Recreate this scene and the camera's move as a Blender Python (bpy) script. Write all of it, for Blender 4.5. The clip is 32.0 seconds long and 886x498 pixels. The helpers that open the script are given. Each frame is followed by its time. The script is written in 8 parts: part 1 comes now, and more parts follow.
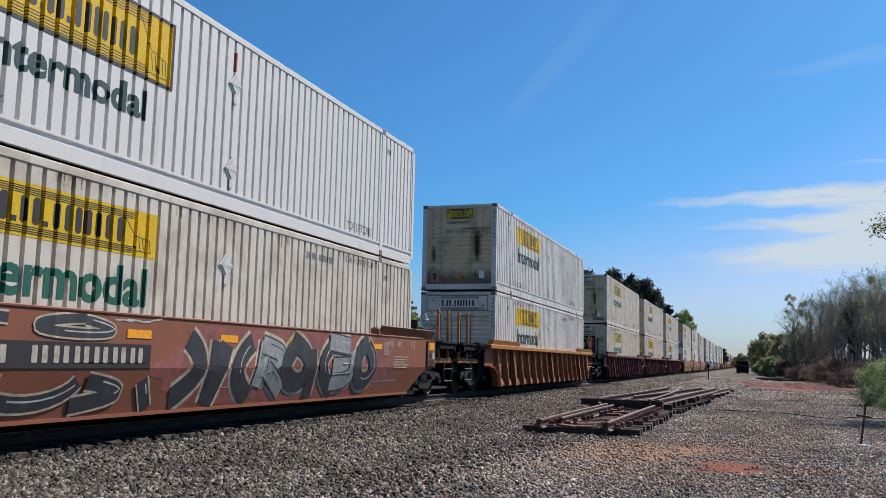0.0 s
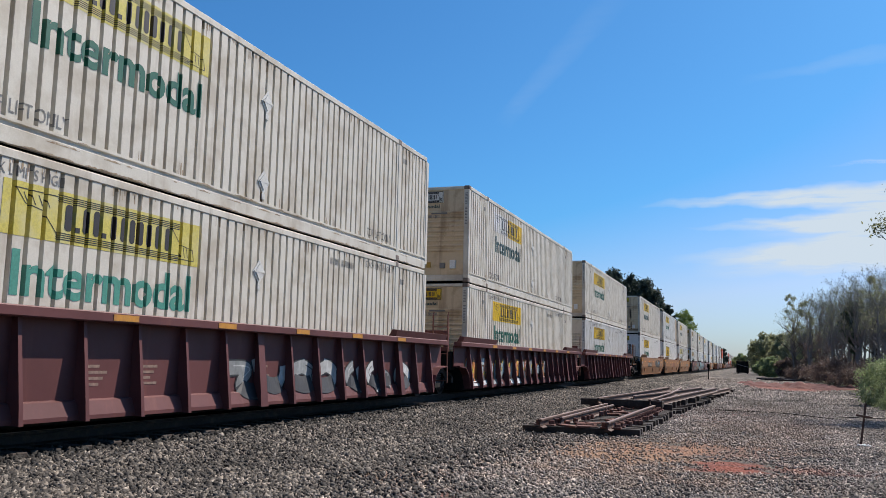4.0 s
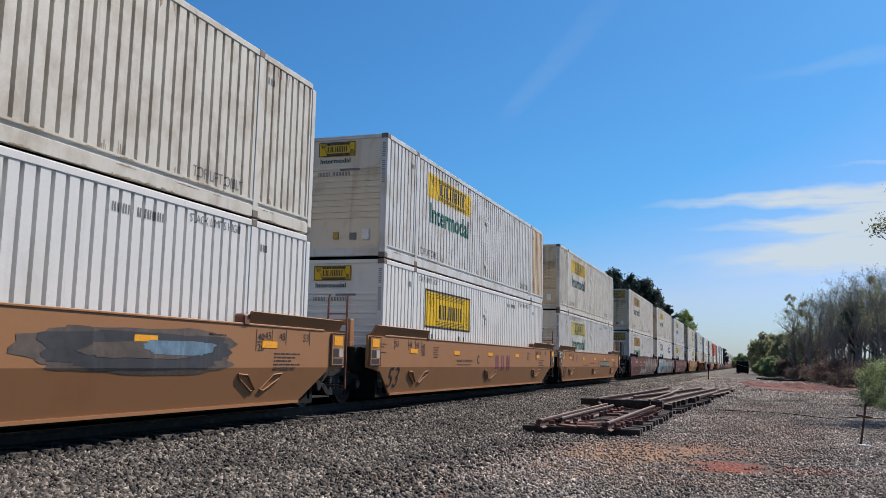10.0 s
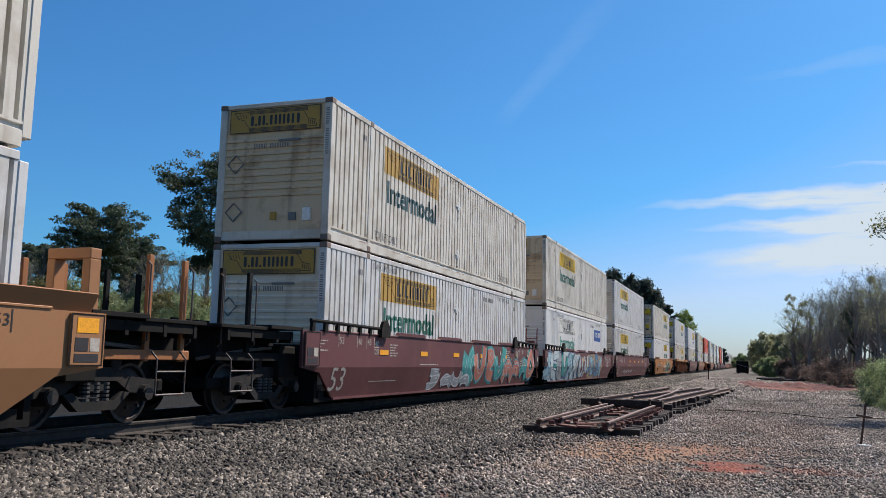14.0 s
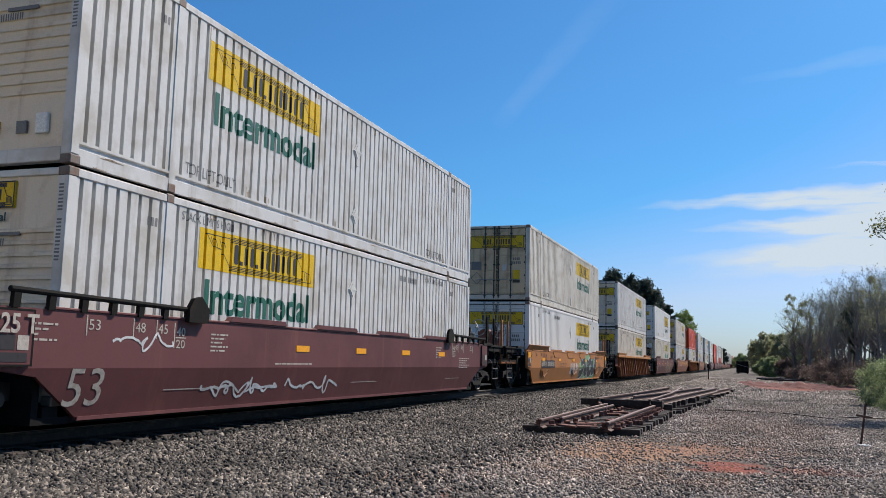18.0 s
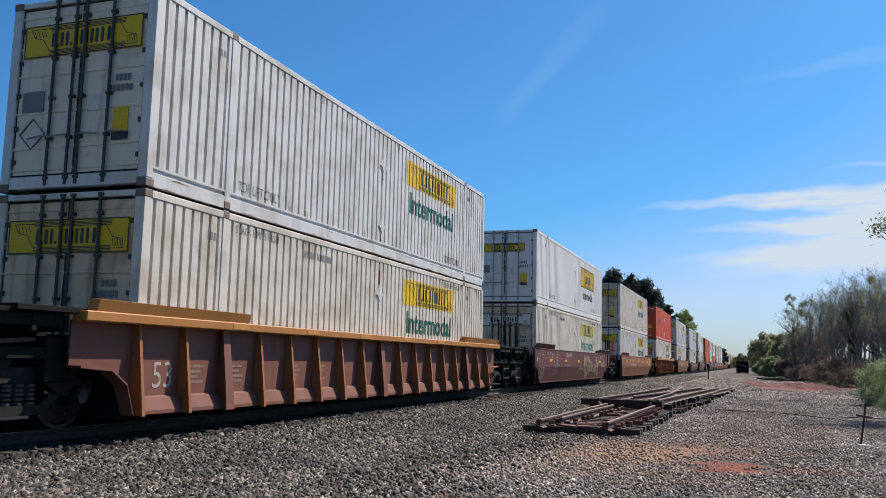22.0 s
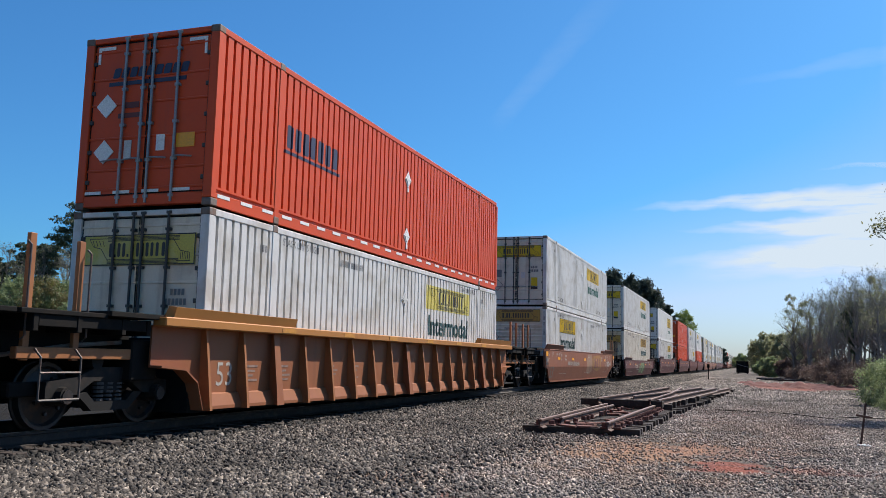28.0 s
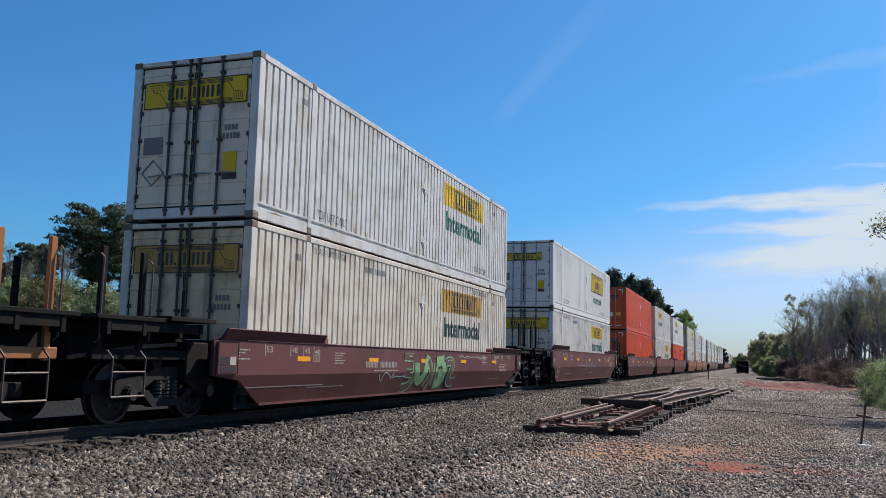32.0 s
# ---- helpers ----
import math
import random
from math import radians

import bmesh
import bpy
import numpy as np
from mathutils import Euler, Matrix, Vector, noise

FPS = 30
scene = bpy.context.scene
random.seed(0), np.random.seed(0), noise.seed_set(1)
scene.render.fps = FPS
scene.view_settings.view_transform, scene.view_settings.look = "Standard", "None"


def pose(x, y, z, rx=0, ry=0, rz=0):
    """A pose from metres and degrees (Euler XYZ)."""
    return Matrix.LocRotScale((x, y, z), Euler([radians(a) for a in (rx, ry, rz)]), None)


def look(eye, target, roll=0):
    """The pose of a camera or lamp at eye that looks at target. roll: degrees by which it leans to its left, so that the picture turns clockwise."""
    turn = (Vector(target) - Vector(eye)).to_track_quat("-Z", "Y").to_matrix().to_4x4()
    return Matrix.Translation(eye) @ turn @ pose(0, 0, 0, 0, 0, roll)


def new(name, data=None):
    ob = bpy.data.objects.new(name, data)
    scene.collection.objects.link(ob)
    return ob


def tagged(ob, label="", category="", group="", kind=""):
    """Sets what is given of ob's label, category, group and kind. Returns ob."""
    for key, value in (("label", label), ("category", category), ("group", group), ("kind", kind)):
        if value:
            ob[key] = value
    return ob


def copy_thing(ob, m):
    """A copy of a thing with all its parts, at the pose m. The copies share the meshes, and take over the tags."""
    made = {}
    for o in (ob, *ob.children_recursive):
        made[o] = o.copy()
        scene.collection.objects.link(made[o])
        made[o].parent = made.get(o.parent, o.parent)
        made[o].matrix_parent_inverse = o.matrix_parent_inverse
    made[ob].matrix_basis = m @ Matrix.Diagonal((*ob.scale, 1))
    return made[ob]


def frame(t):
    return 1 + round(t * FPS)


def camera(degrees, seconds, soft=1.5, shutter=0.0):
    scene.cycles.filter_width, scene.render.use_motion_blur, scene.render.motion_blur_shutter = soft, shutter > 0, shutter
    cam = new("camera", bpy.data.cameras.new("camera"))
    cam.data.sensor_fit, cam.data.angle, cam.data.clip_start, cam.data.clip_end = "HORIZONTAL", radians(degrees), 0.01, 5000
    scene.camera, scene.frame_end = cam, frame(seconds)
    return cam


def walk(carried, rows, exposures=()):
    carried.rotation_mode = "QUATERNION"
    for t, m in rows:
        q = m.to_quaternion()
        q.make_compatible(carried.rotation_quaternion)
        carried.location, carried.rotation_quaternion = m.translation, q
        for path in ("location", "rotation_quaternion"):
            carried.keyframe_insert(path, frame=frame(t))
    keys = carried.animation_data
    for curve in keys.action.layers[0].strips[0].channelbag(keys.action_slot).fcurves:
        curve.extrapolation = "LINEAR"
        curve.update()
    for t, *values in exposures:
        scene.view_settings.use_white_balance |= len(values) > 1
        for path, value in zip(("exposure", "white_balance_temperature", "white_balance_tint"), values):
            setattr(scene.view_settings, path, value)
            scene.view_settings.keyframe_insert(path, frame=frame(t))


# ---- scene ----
# ---------- camera: on a tripod beside the track, it never moves ----------
EYE = Vector((0.0, 0.0, 1.40))
YAW, RISE, LEAN = radians(19.43), radians(7.26), 1.274
AIM = EYE + Vector((-math.sin(YAW) * math.cos(RISE), math.cos(YAW) * math.cos(RISE), math.sin(RISE)))
cam = camera(54.21, 32.0, soft=0.55)
STOPS = 0.52
METER = ((0.0, -0.04), (1.0, 0.06), (2.0, 0.0), (3.0, 0.05), (5.0, 0.02), (6.0, 0.0), (7.0, 0.06), (8.0, 0.0), (9.0, 0.08), (10.0, -0.03), (12.0, -0.03), (13.0, 0.0), (14.0, 0.08), (15.5, 0.02), (17.0, -0.03), (18.0, 0.04), (19.0, -0.03),
         (20.0, 0.07), (21.0, -0.03), (22.0, 0.07), (23.0, 0.0), (24.0, 0.05), (25.0, -0.03), (26.5, 0.06), (28.0, 0.18), (29.0, 0.18), (30.0, 0.16), (31.0, -0.05), (32.0, 0.06))
walk(cam, [(0.0, look(EYE, AIM, LEAN)), (32.0, look(EYE, AIM, LEAN))], [(t, STOPS + d) for t, d in METER])

# ---------- daylight: high spring sun ahead and to the side, clear sky ----------
SUN_AZ, SUN_EL = radians(31.0), radians(48.0)      # azimuth from +y towards +x
world = bpy.data.worlds.new("world")
scene.world = world
world.use_nodes = True
wn = world.node_tree
for n in list(wn.nodes):
    wn.nodes.remove(n)
sky = wn.nodes.new("ShaderNodeTexSky")
sky.sky_type = "NISHITA"
sky.sun_disc = False
sky.sun_elevation, sky.sun_rotation = SUN_EL, SUN_AZ
sky.air_density, sky.dust_density, sky.ozone_density = 1.0, 0.9, 1.6
bg = wn.nodes.new("ShaderNodeBackground")
bg.inputs["Strength"].default_value = 0.065
deep = wn.nodes.new("ShaderNodeMix")          # the clear, deep blue of a dry spring day
deep.data_type, deep.blend_type = "RGBA", "MULTIPLY"
deep.inputs["Factor"].default_value = 1.0
deep.inputs["B"].default_value = (0.345, 0.855, 1.30, 1.0)


def world_math(op, a, b):
    n = wn.nodes.new("ShaderNodeMath")
    n.operation = op
    for sock, val in zip(n.inputs, (a, b)):
        if isinstance(val, (int, float)):
            sock.default_value = val
        else:
            wn.links.new(val, sock)
    return n.outputs[0]


# thin haze that whitens the bright sky low over the horizon
split, joined = wn.nodes.new("ShaderNodeSeparateColor"), wn.nodes.new("ShaderNodeCombineColor")
wn.links.new(deep.outputs["Result"], split.inputs[0])
whiten = world_math("MINIMUM", world_math("MULTIPLY", world_math("MAXIMUM", world_math("SUBTRACT", split.outputs[0], 1.44), 0.0), 3.2), 2.7)
wn.links.new(world_math("ADD", split.outputs[0], whiten), joined.inputs[0])
wn.links.new(world_math("ADD", split.outputs[1], world_math("MULTIPLY", whiten, 0.14)), joined.inputs[1])
wn.links.new(split.outputs[2], joined.inputs[2])
wout = wn.nodes.new("ShaderNodeOutputWorld")
wn.links.new(sky.outputs[0], deep.inputs["A"])
wn.links.new(joined.outputs[0], bg.inputs["Color"])
wn.links.new(bg.outputs[0], wout.inputs["Surface"])

sun_data = bpy.data.lights.new("sun", "SUN")
sun_data.energy, sun_data.angle, sun_data.color = 4.75, radians(0.53), (1.0, 0.915, 0.82)
sun = new("sun", sun_data)
SUN_DIR = Vector((math.sin(SUN_AZ) * math.cos(SUN_EL), math.cos(SUN_AZ) * math.cos(SUN_EL), math.sin(SUN_EL)))
sun.matrix_world = look(SUN_DIR * 60, (0, 0, 0))


# ---------- materials ----------
def surface(name, base, rough=0.6, metal=0.0, grain=(40.0, 0.12), stain=None, streak=None, bump=(60.0, 0.15),
            vary=0.0, spec=0.5):
    """A worn painted or natural surface: base colour, fine grain, broad stains and runs down the face.
    stain: (scale, colour, threshold 0..1, strength); streak: (scale, colour, threshold, strength)."""
    m = bpy.data.materials.new(name)
    m.use_nodes = True
    nt = m.node_tree
    bsdf = nt.nodes["Principled BSDF"]
    bsdf.inputs["Roughness"].default_value = rough
    bsdf.inputs["Metallic"].default_value = metal
    bsdf.inputs["Specular IOR Level"].default_value = spec
    tc = nt.nodes.new("ShaderNodeTexCoord")

    def noise_tex(scale, detail=4.0, vec=None, rough_=0.6):
        t = nt.nodes.new("ShaderNodeTexNoise")
        t.inputs["Scale"].default_value, t.inputs["Detail"].default_value = scale, detail
        t.inputs["Roughness"].default_value = rough_
        nt.links.new(vec or tc.outputs["Object"], t.inputs["Vector"])
        return t.outputs["Fac"]

    def ramp(sock, lo, hi, a=0.0, b=1.0):
        r = nt.nodes.new("ShaderNodeMapRange")
        r.inputs["From Min"].default_value, r.inputs["From Max"].default_value = lo, hi
        r.inputs["To Min"].default_value, r.inputs["To Max"].default_value = a, b
        nt.links.new(sock, r.inputs["Value"])
        return r.outputs["Result"]

    def mixc(fac, c1, c2, mode="MIX"):
        x = nt.nodes.new("ShaderNodeMix")
        x.data_type, x.blend_type = "RGBA", mode
        for sock, val in ((x.inputs["Factor"], fac), (x.inputs["A"], c1), (x.inputs["B"], c2)):
            if isinstance(val, (int, float)):
                sock.default_value = val
            elif isinstance(val, tuple):
                sock.default_value = (*val, 1.0)
            else:
                nt.links.new(val, sock)
        return x.outputs["Result"]

    g = noise_tex(grain[0])
    dark = tuple(c * (1 - grain[1] * 2) for c in base)
    lite = tuple(min(1.0, c * (1 + grain[1])) for c in base)
    col = mixc(ramp(g, 0.3, 0.7), dark, lite)
    if vary:
        info = nt.nodes.new("ShaderNodeObjectInfo")
        col = mixc(1.0, col, mixc(info.outputs["Random"], (1 - vary,) * 3, (1 + vary,) * 3), "MULTIPLY")
    if stain:
        col = mixc(ramp(noise_tex(stain[0], 6.0), stain[2], stain[2] + 0.18, 0.0, stain[3]), col, stain[1])
    if streak:
        mp = nt.nodes.new("ShaderNodeMapping")
        mp.inputs["Scale"].default_value = (streak[0], streak[0], streak[0] * 0.07)
        nt.links.new(tc.outputs["Object"], mp.inputs["Vector"])
        col = mixc(ramp(noise_tex(1.0, 5.0, mp.outputs[0]), streak[2], streak[2] + 0.2, 0.0, streak[3]), col, streak[1])
    nt.links.new(col, bsdf.inputs["Base Color"])
    nt.links.new(ramp(g, 0.3, 0.7, max(0.02, rough - 0.1), min(1.0, rough + 0.1)), bsdf.inputs["Roughness"])
    if bump:
        b = nt.nodes.new("ShaderNodeBump")
        b.inputs["Strength"].default_value, b.inputs["Distance"].default_value = bump[1], 0.02
        nt.links.new(noise_tex(bump[0], 5.0), b.inputs["Height"])
        nt.links.new(b.outputs[0], bsdf.inputs["Normal"])
    return m


RUST = (0.16, 0.06, 0.025)
GRIME = (0.20, 0.17, 0.13)
MAT = {}
# container paints
MAT["white"] = surface("container_white_paint", (0.583, 0.572, 0.549), 0.45, stain=(1.6, (0.40, 0.36, 0.30), 0.47, 0.75), streak=(5.0, (0.291, 0.251, 0.202), 0.55, 0.55), bump=(9.0, 0.06), grain=(55.0, 0.035))
MAT["cream"] = surface("container_aged_white_paint", (0.588, 0.547, 0.472), 0.5, stain=(1.6, (0.39, 0.33, 0.25), 0.46, 0.75), streak=(5.0, (0.254, 0.188, 0.127), 0.57, 0.5), bump=(9.0, 0.06), grain=(55.0, 0.04))
MAT["bright"] = surface("container_fresh_white_paint", (0.663, 0.648, 0.618), 0.45, stain=(0.9, (0.517, 0.493, 0.451), 0.56, 0.55), streak=(5.0, (0.376, 0.338, 0.291), 0.60, 0.4), bump=(9.0, 0.05), grain=(55.0, 0.035))
MAT["red"] = surface("container_orange_red_paint", (0.57, 0.066, 0.012), 0.5, stain=(0.9, (0.42, 0.06, 0.02), 0.54, 0.5), streak=(5.0, (0.28, 0.06, 0.03), 0.62, 0.35), bump=(9.0, 0.06), grain=(55.0, 0.035), spec=0.3)
MAT["rusty"] = surface("rust_streaked_white_paint", (0.56, 0.46, 0.33), 0.7, stain=(1.4, (0.34, 0.16, 0.06), 0.52, 0.7), streak=(6.0, (0.33, 0.13, 0.045), 0.50, 0.8), bump=(9.0, 0.06))
# stained end paints, warmed and lightened to stand in for ground bounce
MAT["endcream"] = surface("container_stained_end_paint", (0.602, 0.469, 0.301), 0.6, stain=(1.3, (0.307, 0.194, 0.1), 0.50, 0.8), streak=(4.0, (0.192, 0.106, 0.059), 0.56, 0.7), bump=(9.0, 0.06), grain=(55.0, 0.05))
MAT["endwhite"] = surface("container_dusty_end_paint", (0.671, 0.586, 0.462), 0.55, stain=(1.3, (0.403, 0.299, 0.198), 0.53, 0.7), streak=(4.0, (0.244, 0.152, 0.096), 0.60, 0.6), bump=(9.0, 0.06), grain=(55.0, 0.05))
MAT["roofmetal"] = surface("container_roof_steel", (0.55, 0.54, 0.5), 0.55, stain=(1.2, RUST, 0.6, 0.5))
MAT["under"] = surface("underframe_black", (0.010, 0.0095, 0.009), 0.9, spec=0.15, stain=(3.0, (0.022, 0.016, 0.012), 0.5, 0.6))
MAT["gap"] = surface("dirty_casting_steel", (0.16, 0.13, 0.11), 0.7, stain=(6.0, RUST, 0.45, 0.7))
MAT["darkrod"] = surface("lock_rod_blackened", (0.055, 0.05, 0.048), 0.6, 0.2, stain=(9.0, RUST, 0.6, 0.5))
MAT["iron"] = surface("dull_dark_iron", (0.07, 0.06, 0.055), 0.6, 0.2, stain=(9.0, RUST, 0.5, 0.6))
MAT["rod"] = surface("lock_rod_galvanised", (0.30, 0.30, 0.30), 0.5, 0.5, stain=(9.0, RUST, 0.6, 0.5))
# sign paints
MAT["yellow"] = surface("sign_yellow", (0.68, 0.44, 0.007), 0.5, stain=(2.0, (0.56, 0.36, 0.02), 0.5, 0.6), bump=None, spec=0.3)
MAT["paleyellow"] = surface("sign_faded_yellow", (0.533, 0.447, 0.086), 0.6, stain=(2.0, (0.516, 0.473, 0.258), 0.48, 0.7), bump=None)
MAT["ochre"] = surface("sign_darkened_gold", (0.43, 0.249, 0.0387), 0.6, stain=(2.0, (0.344, 0.215, 0.043), 0.5, 0.6), bump=None)
MAT["whitesign"] = surface("sign_bleached_white", (0.68, 0.66, 0.6), 0.6, bump=None)
MAT["ink"] = surface("sign_black", (0.025, 0.02, 0.02), 0.5, bump=None)
MAT["green"] = surface("sign_green", (0.008, 0.105, 0.065), 0.5, bump=None)
MAT["palegreen"] = surface("sign_faded_green", (0.06, 0.25, 0.19), 0.5, bump=None)
MAT["darkgreen"] = surface("sign_dark_green", (0.012, 0.05, 0.045), 0.5, bump=None)
MAT["navy"] = surface("sign_navy", (0.02, 0.025, 0.06), 0.5, bump=None)
MAT["blue"] = surface("sign_blue", (0.03, 0.10, 0.32), 0.5, bump=None)
MAT["greyink"] = surface("stencil_grey", (0.17, 0.165, 0.16), 0.6, bump=None)
MAT["placard"] = surface("placard_white", (0.75, 0.75, 0.72), 0.5, stain=(8.0, (0.35, 0.3, 0.25), 0.6, 0.6), bump=None)
MAT["silver"] = surface("placard_dull_white", (0.58, 0.57, 0.54), 0.55, stain=(8.0, (0.36, 0.33, 0.29), 0.52, 0.7), bump=None)
MAT["amber"] = surface("reflector_amber", (0.85, 0.36, 0.01), 0.4, bump=None)
MAT["dimstencil"] = surface("stencil_grimed", (0.26, 0.17, 0.13), 0.7, stain=(9.0, (0.13, 0.08, 0.065), 0.45, 0.85), bump=None)
MAT["dullamber"] = surface("reflector_dirty_amber", (0.50, 0.22, 0.025), 0.6, stain=(5.0, (0.30, 0.12, 0.03), 0.5, 0.8), bump=None)
MAT["stencil"] = surface("stencil_white", (0.43, 0.385, 0.33), 0.6, stain=(9.0, (0.20, 0.15, 0.13), 0.50, 0.7), bump=None)
# well-car paints
MAT["terracotta"] = surface("car_terracotta_paint", (0.241, 0.0894, 0.0482), 0.55, stain=(0.7, (0.172, 0.0645, 0.0387), 0.5, 0.7), streak=(3.0, (0.112, 0.043, 0.0301), 0.58, 0.6), bump=(5.0, 0.12), grain=(55.0, 0.035), spec=0.28)
MAT["tan"] = surface("car_tan_paint", (0.31, 0.148, 0.0651), 0.5, stain=(0.7, (0.267, 0.111, 0.0444), 0.52, 0.6), streak=(3.0, (0.177, 0.0814, 0.0444), 0.62, 0.4), bump=(4.0, 0.08), grain=(55.0, 0.035), spec=0.28)
MAT["maroon"] = surface("car_maroon_paint", (0.122, 0.043, 0.042), 0.55, stain=(0.9, (0.085, 0.029, 0.028), 0.46, 0.75), streak=(2.4, (0.21, 0.085, 0.06), 0.58, 0.6), bump=(5.0, 0.10), grain=(55.0, 0.05), spec=0.28)
MAT["orange"] = surface("car_orange_paint", (0.39, 0.16, 0.048), 0.55, stain=(0.7, (0.30, 0.115, 0.045), 0.5, 0.7), streak=(3.0, (0.20, 0.085, 0.045), 0.58, 0.55), bump=(5.0, 0.10), grain=(55.0, 0.05), spec=0.28)
MAT["chordgold"] = surface("car_faded_yellow_paint", (0.378, 0.163, 0.0413), 0.55, stain=(0.7, (0.31, 0.12, 0.0344), 0.5, 0.7), streak=(3.0, (0.189, 0.0774, 0.0344), 0.6, 0.5), bump=(5.0, 0.1), grain=(55.0, 0.035), spec=0.28)
MAT["ribgold"] = surface("car_worn_orange_paint", (0.30, 0.118, 0.043), 0.6, stain=(1.6, (0.20, 0.075, 0.036), 0.5, 0.7), streak=(4.0, (0.13, 0.05, 0.03), 0.56, 0.6), bump=(5.0, 0.1), grain=(55.0, 0.035), spec=0.28)
MAT["brown"] = surface("car_brown_orange_paint", (0.255, 0.0944, 0.0404), 0.6, stain=(0.7, (0.231, 0.0771, 0.0385), 0.5, 0.7), streak=(3.0, (0.134, 0.053, 0.0337), 0.58, 0.6), bump=(5.0, 0.12), grain=(55.0, 0.035), spec=0.28)
MAT["darkbrown"] = surface("car_dark_brown_paint", (0.19, 0.078, 0.053), 0.6, stain=(0.7, (0.12, 0.045, 0.033), 0.5, 0.7), streak=(3.0, (0.08, 0.035, 0.025), 0.58, 0.6), bump=(5.0, 0.12), grain=(55.0, 0.035), spec=0.28)
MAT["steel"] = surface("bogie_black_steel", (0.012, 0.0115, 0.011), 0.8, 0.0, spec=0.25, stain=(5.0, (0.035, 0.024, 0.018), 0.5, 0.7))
MAT["wheel"] = surface("wheel_steel", (0.035, 0.031, 0.03), 0.5, 0.5, stain=(5.0, (0.09, 0.05, 0.03), 0.5, 0.7))
MAT["tread"] = surface("worn_rail_steel", (0.20, 0.18, 0.165), 0.45, 0.8, stain=(3.0, (0.25, 0.2, 0.16), 0.6, 0.5))
MAT["railrust"] = surface("rusty_rail_steel", (0.072, 0.036, 0.027), 0.75, 0.1, stain=(7.0, (0.12, 0.055, 0.032), 0.5, 0.7))
MAT["raildark"] = surface("dark_rail_steel", (0.016, 0.012, 0.010), 0.7, 0.2, stain=(7.0, (0.07, 0.045, 0.03), 0.5, 0.7))
MAT["railold"] = surface("worn_light_rust", (0.25, 0.155, 0.12), 0.5, 0.4, stain=(6.0, (0.40, 0.30, 0.25), 0.5, 0.7))
MAT["tie"] = surface("creosoted_timber", (0.034, 0.023, 0.018), 0.9, stain=(6.0, (0.068, 0.046, 0.036), 0.5, 0.7), streak=(14.0, (0.02, 0.015, 0.012), 0.5, 0.7))
MAT["spike"] = surface("red_rusty_iron", (0.15, 0.055, 0.038), 0.85, stain=(9.0, (0.08, 0.03, 0.022), 0.5, 0.7))
MAT["bark"] = surface("bark_brown", (0.10, 0.075, 0.055), 0.9, stain=(5.0, (0.05, 0.04, 0.03), 0.5, 0.7), bump=(20.0, 0.5))
MAT["greybark"] = surface("bark_grey", (0.185, 0.165, 0.155), 0.9, stain=(5.0, (0.11, 0.092, 0.082), 0.5, 0.7), bump=(20.0, 0.5))


def leaf_mat(name, c1, c2):
    m = bpy.data.materials.new(name)
    m.use_nodes = True
    nt = m.node_tree
    bsdf = nt.nodes["Principled BSDF"]
    bsdf.inputs["Roughness"].default_value = 0.6
    geo = nt.nodes.new("ShaderNodeNewGeometry")
    mix = nt.nodes.new("ShaderNodeMix")
    mix.data_type = "RGBA"
    mix.inputs["A"].default_value, mix.inputs["B"].default_value = (*c1, 1), (*c2, 1)
    nt.links.new(geo.outputs["Random Per Island"], mix.inputs["Factor"])
    nt.links.new(mix.outputs["Result"], bsdf.inputs["Base Color"])
    tr = nt.nodes.new("ShaderNodeBsdfTranslucent")
    nt.links.new(mix.outputs["Result"], tr.inputs["Color"])
    ms = nt.nodes.new("ShaderNodeMixShader")
    ms.inputs[0].default_value = 0.45
    nt.links.new(bsdf.outputs[0], ms.inputs[1])
    nt.links.new(tr.outputs[0], ms.inputs[2])
    nt.links.new(ms.outputs[0], nt.nodes["Material Output"].inputs["Surface"])
    return m


MAT["pine"] = leaf_mat("pine_needles", (0.026, 0.044, 0.027), (0.085, 0.112, 0.066))
MAT["spring"] = leaf_mat("young_leaves", (0.10, 0.16, 0.035), (0.24, 0.30, 0.08))
MAT["bushleaf"] = leaf_mat("bush_leaves", (0.12, 0.165, 0.065), (0.31, 0.36, 0.18))
MAT["bud"] = leaf_mat("budding_leaves", (0.11, 0.125, 0.065), (0.26, 0.26, 0.14))
MAT["goldbud"] = leaf_mat("yellow_green_buds", (0.16, 0.15, 0.04), (0.33, 0.29, 0.10))
MAT["drygrass"] = leaf_mat("dry_grass", (0.20, 0.15, 0.07), (0.10, 0.13, 0.04))
MAT["scrub"] = leaf_mat("brown_scrub_twigs", (0.085, 0.06, 0.052), (0.20, 0.145, 0.12))
# olive leaves with the haze of distance put into their pale colour
MAT["haze"] = leaf_mat("haze_lightened_olive_leaves", (0.19, 0.20, 0.105), (0.37, 0.37, 0.21))
MAT["darkpine"] = leaf_mat("far_pine_needles", (0.022, 0.034, 0.030), (0.062, 0.082, 0.064))


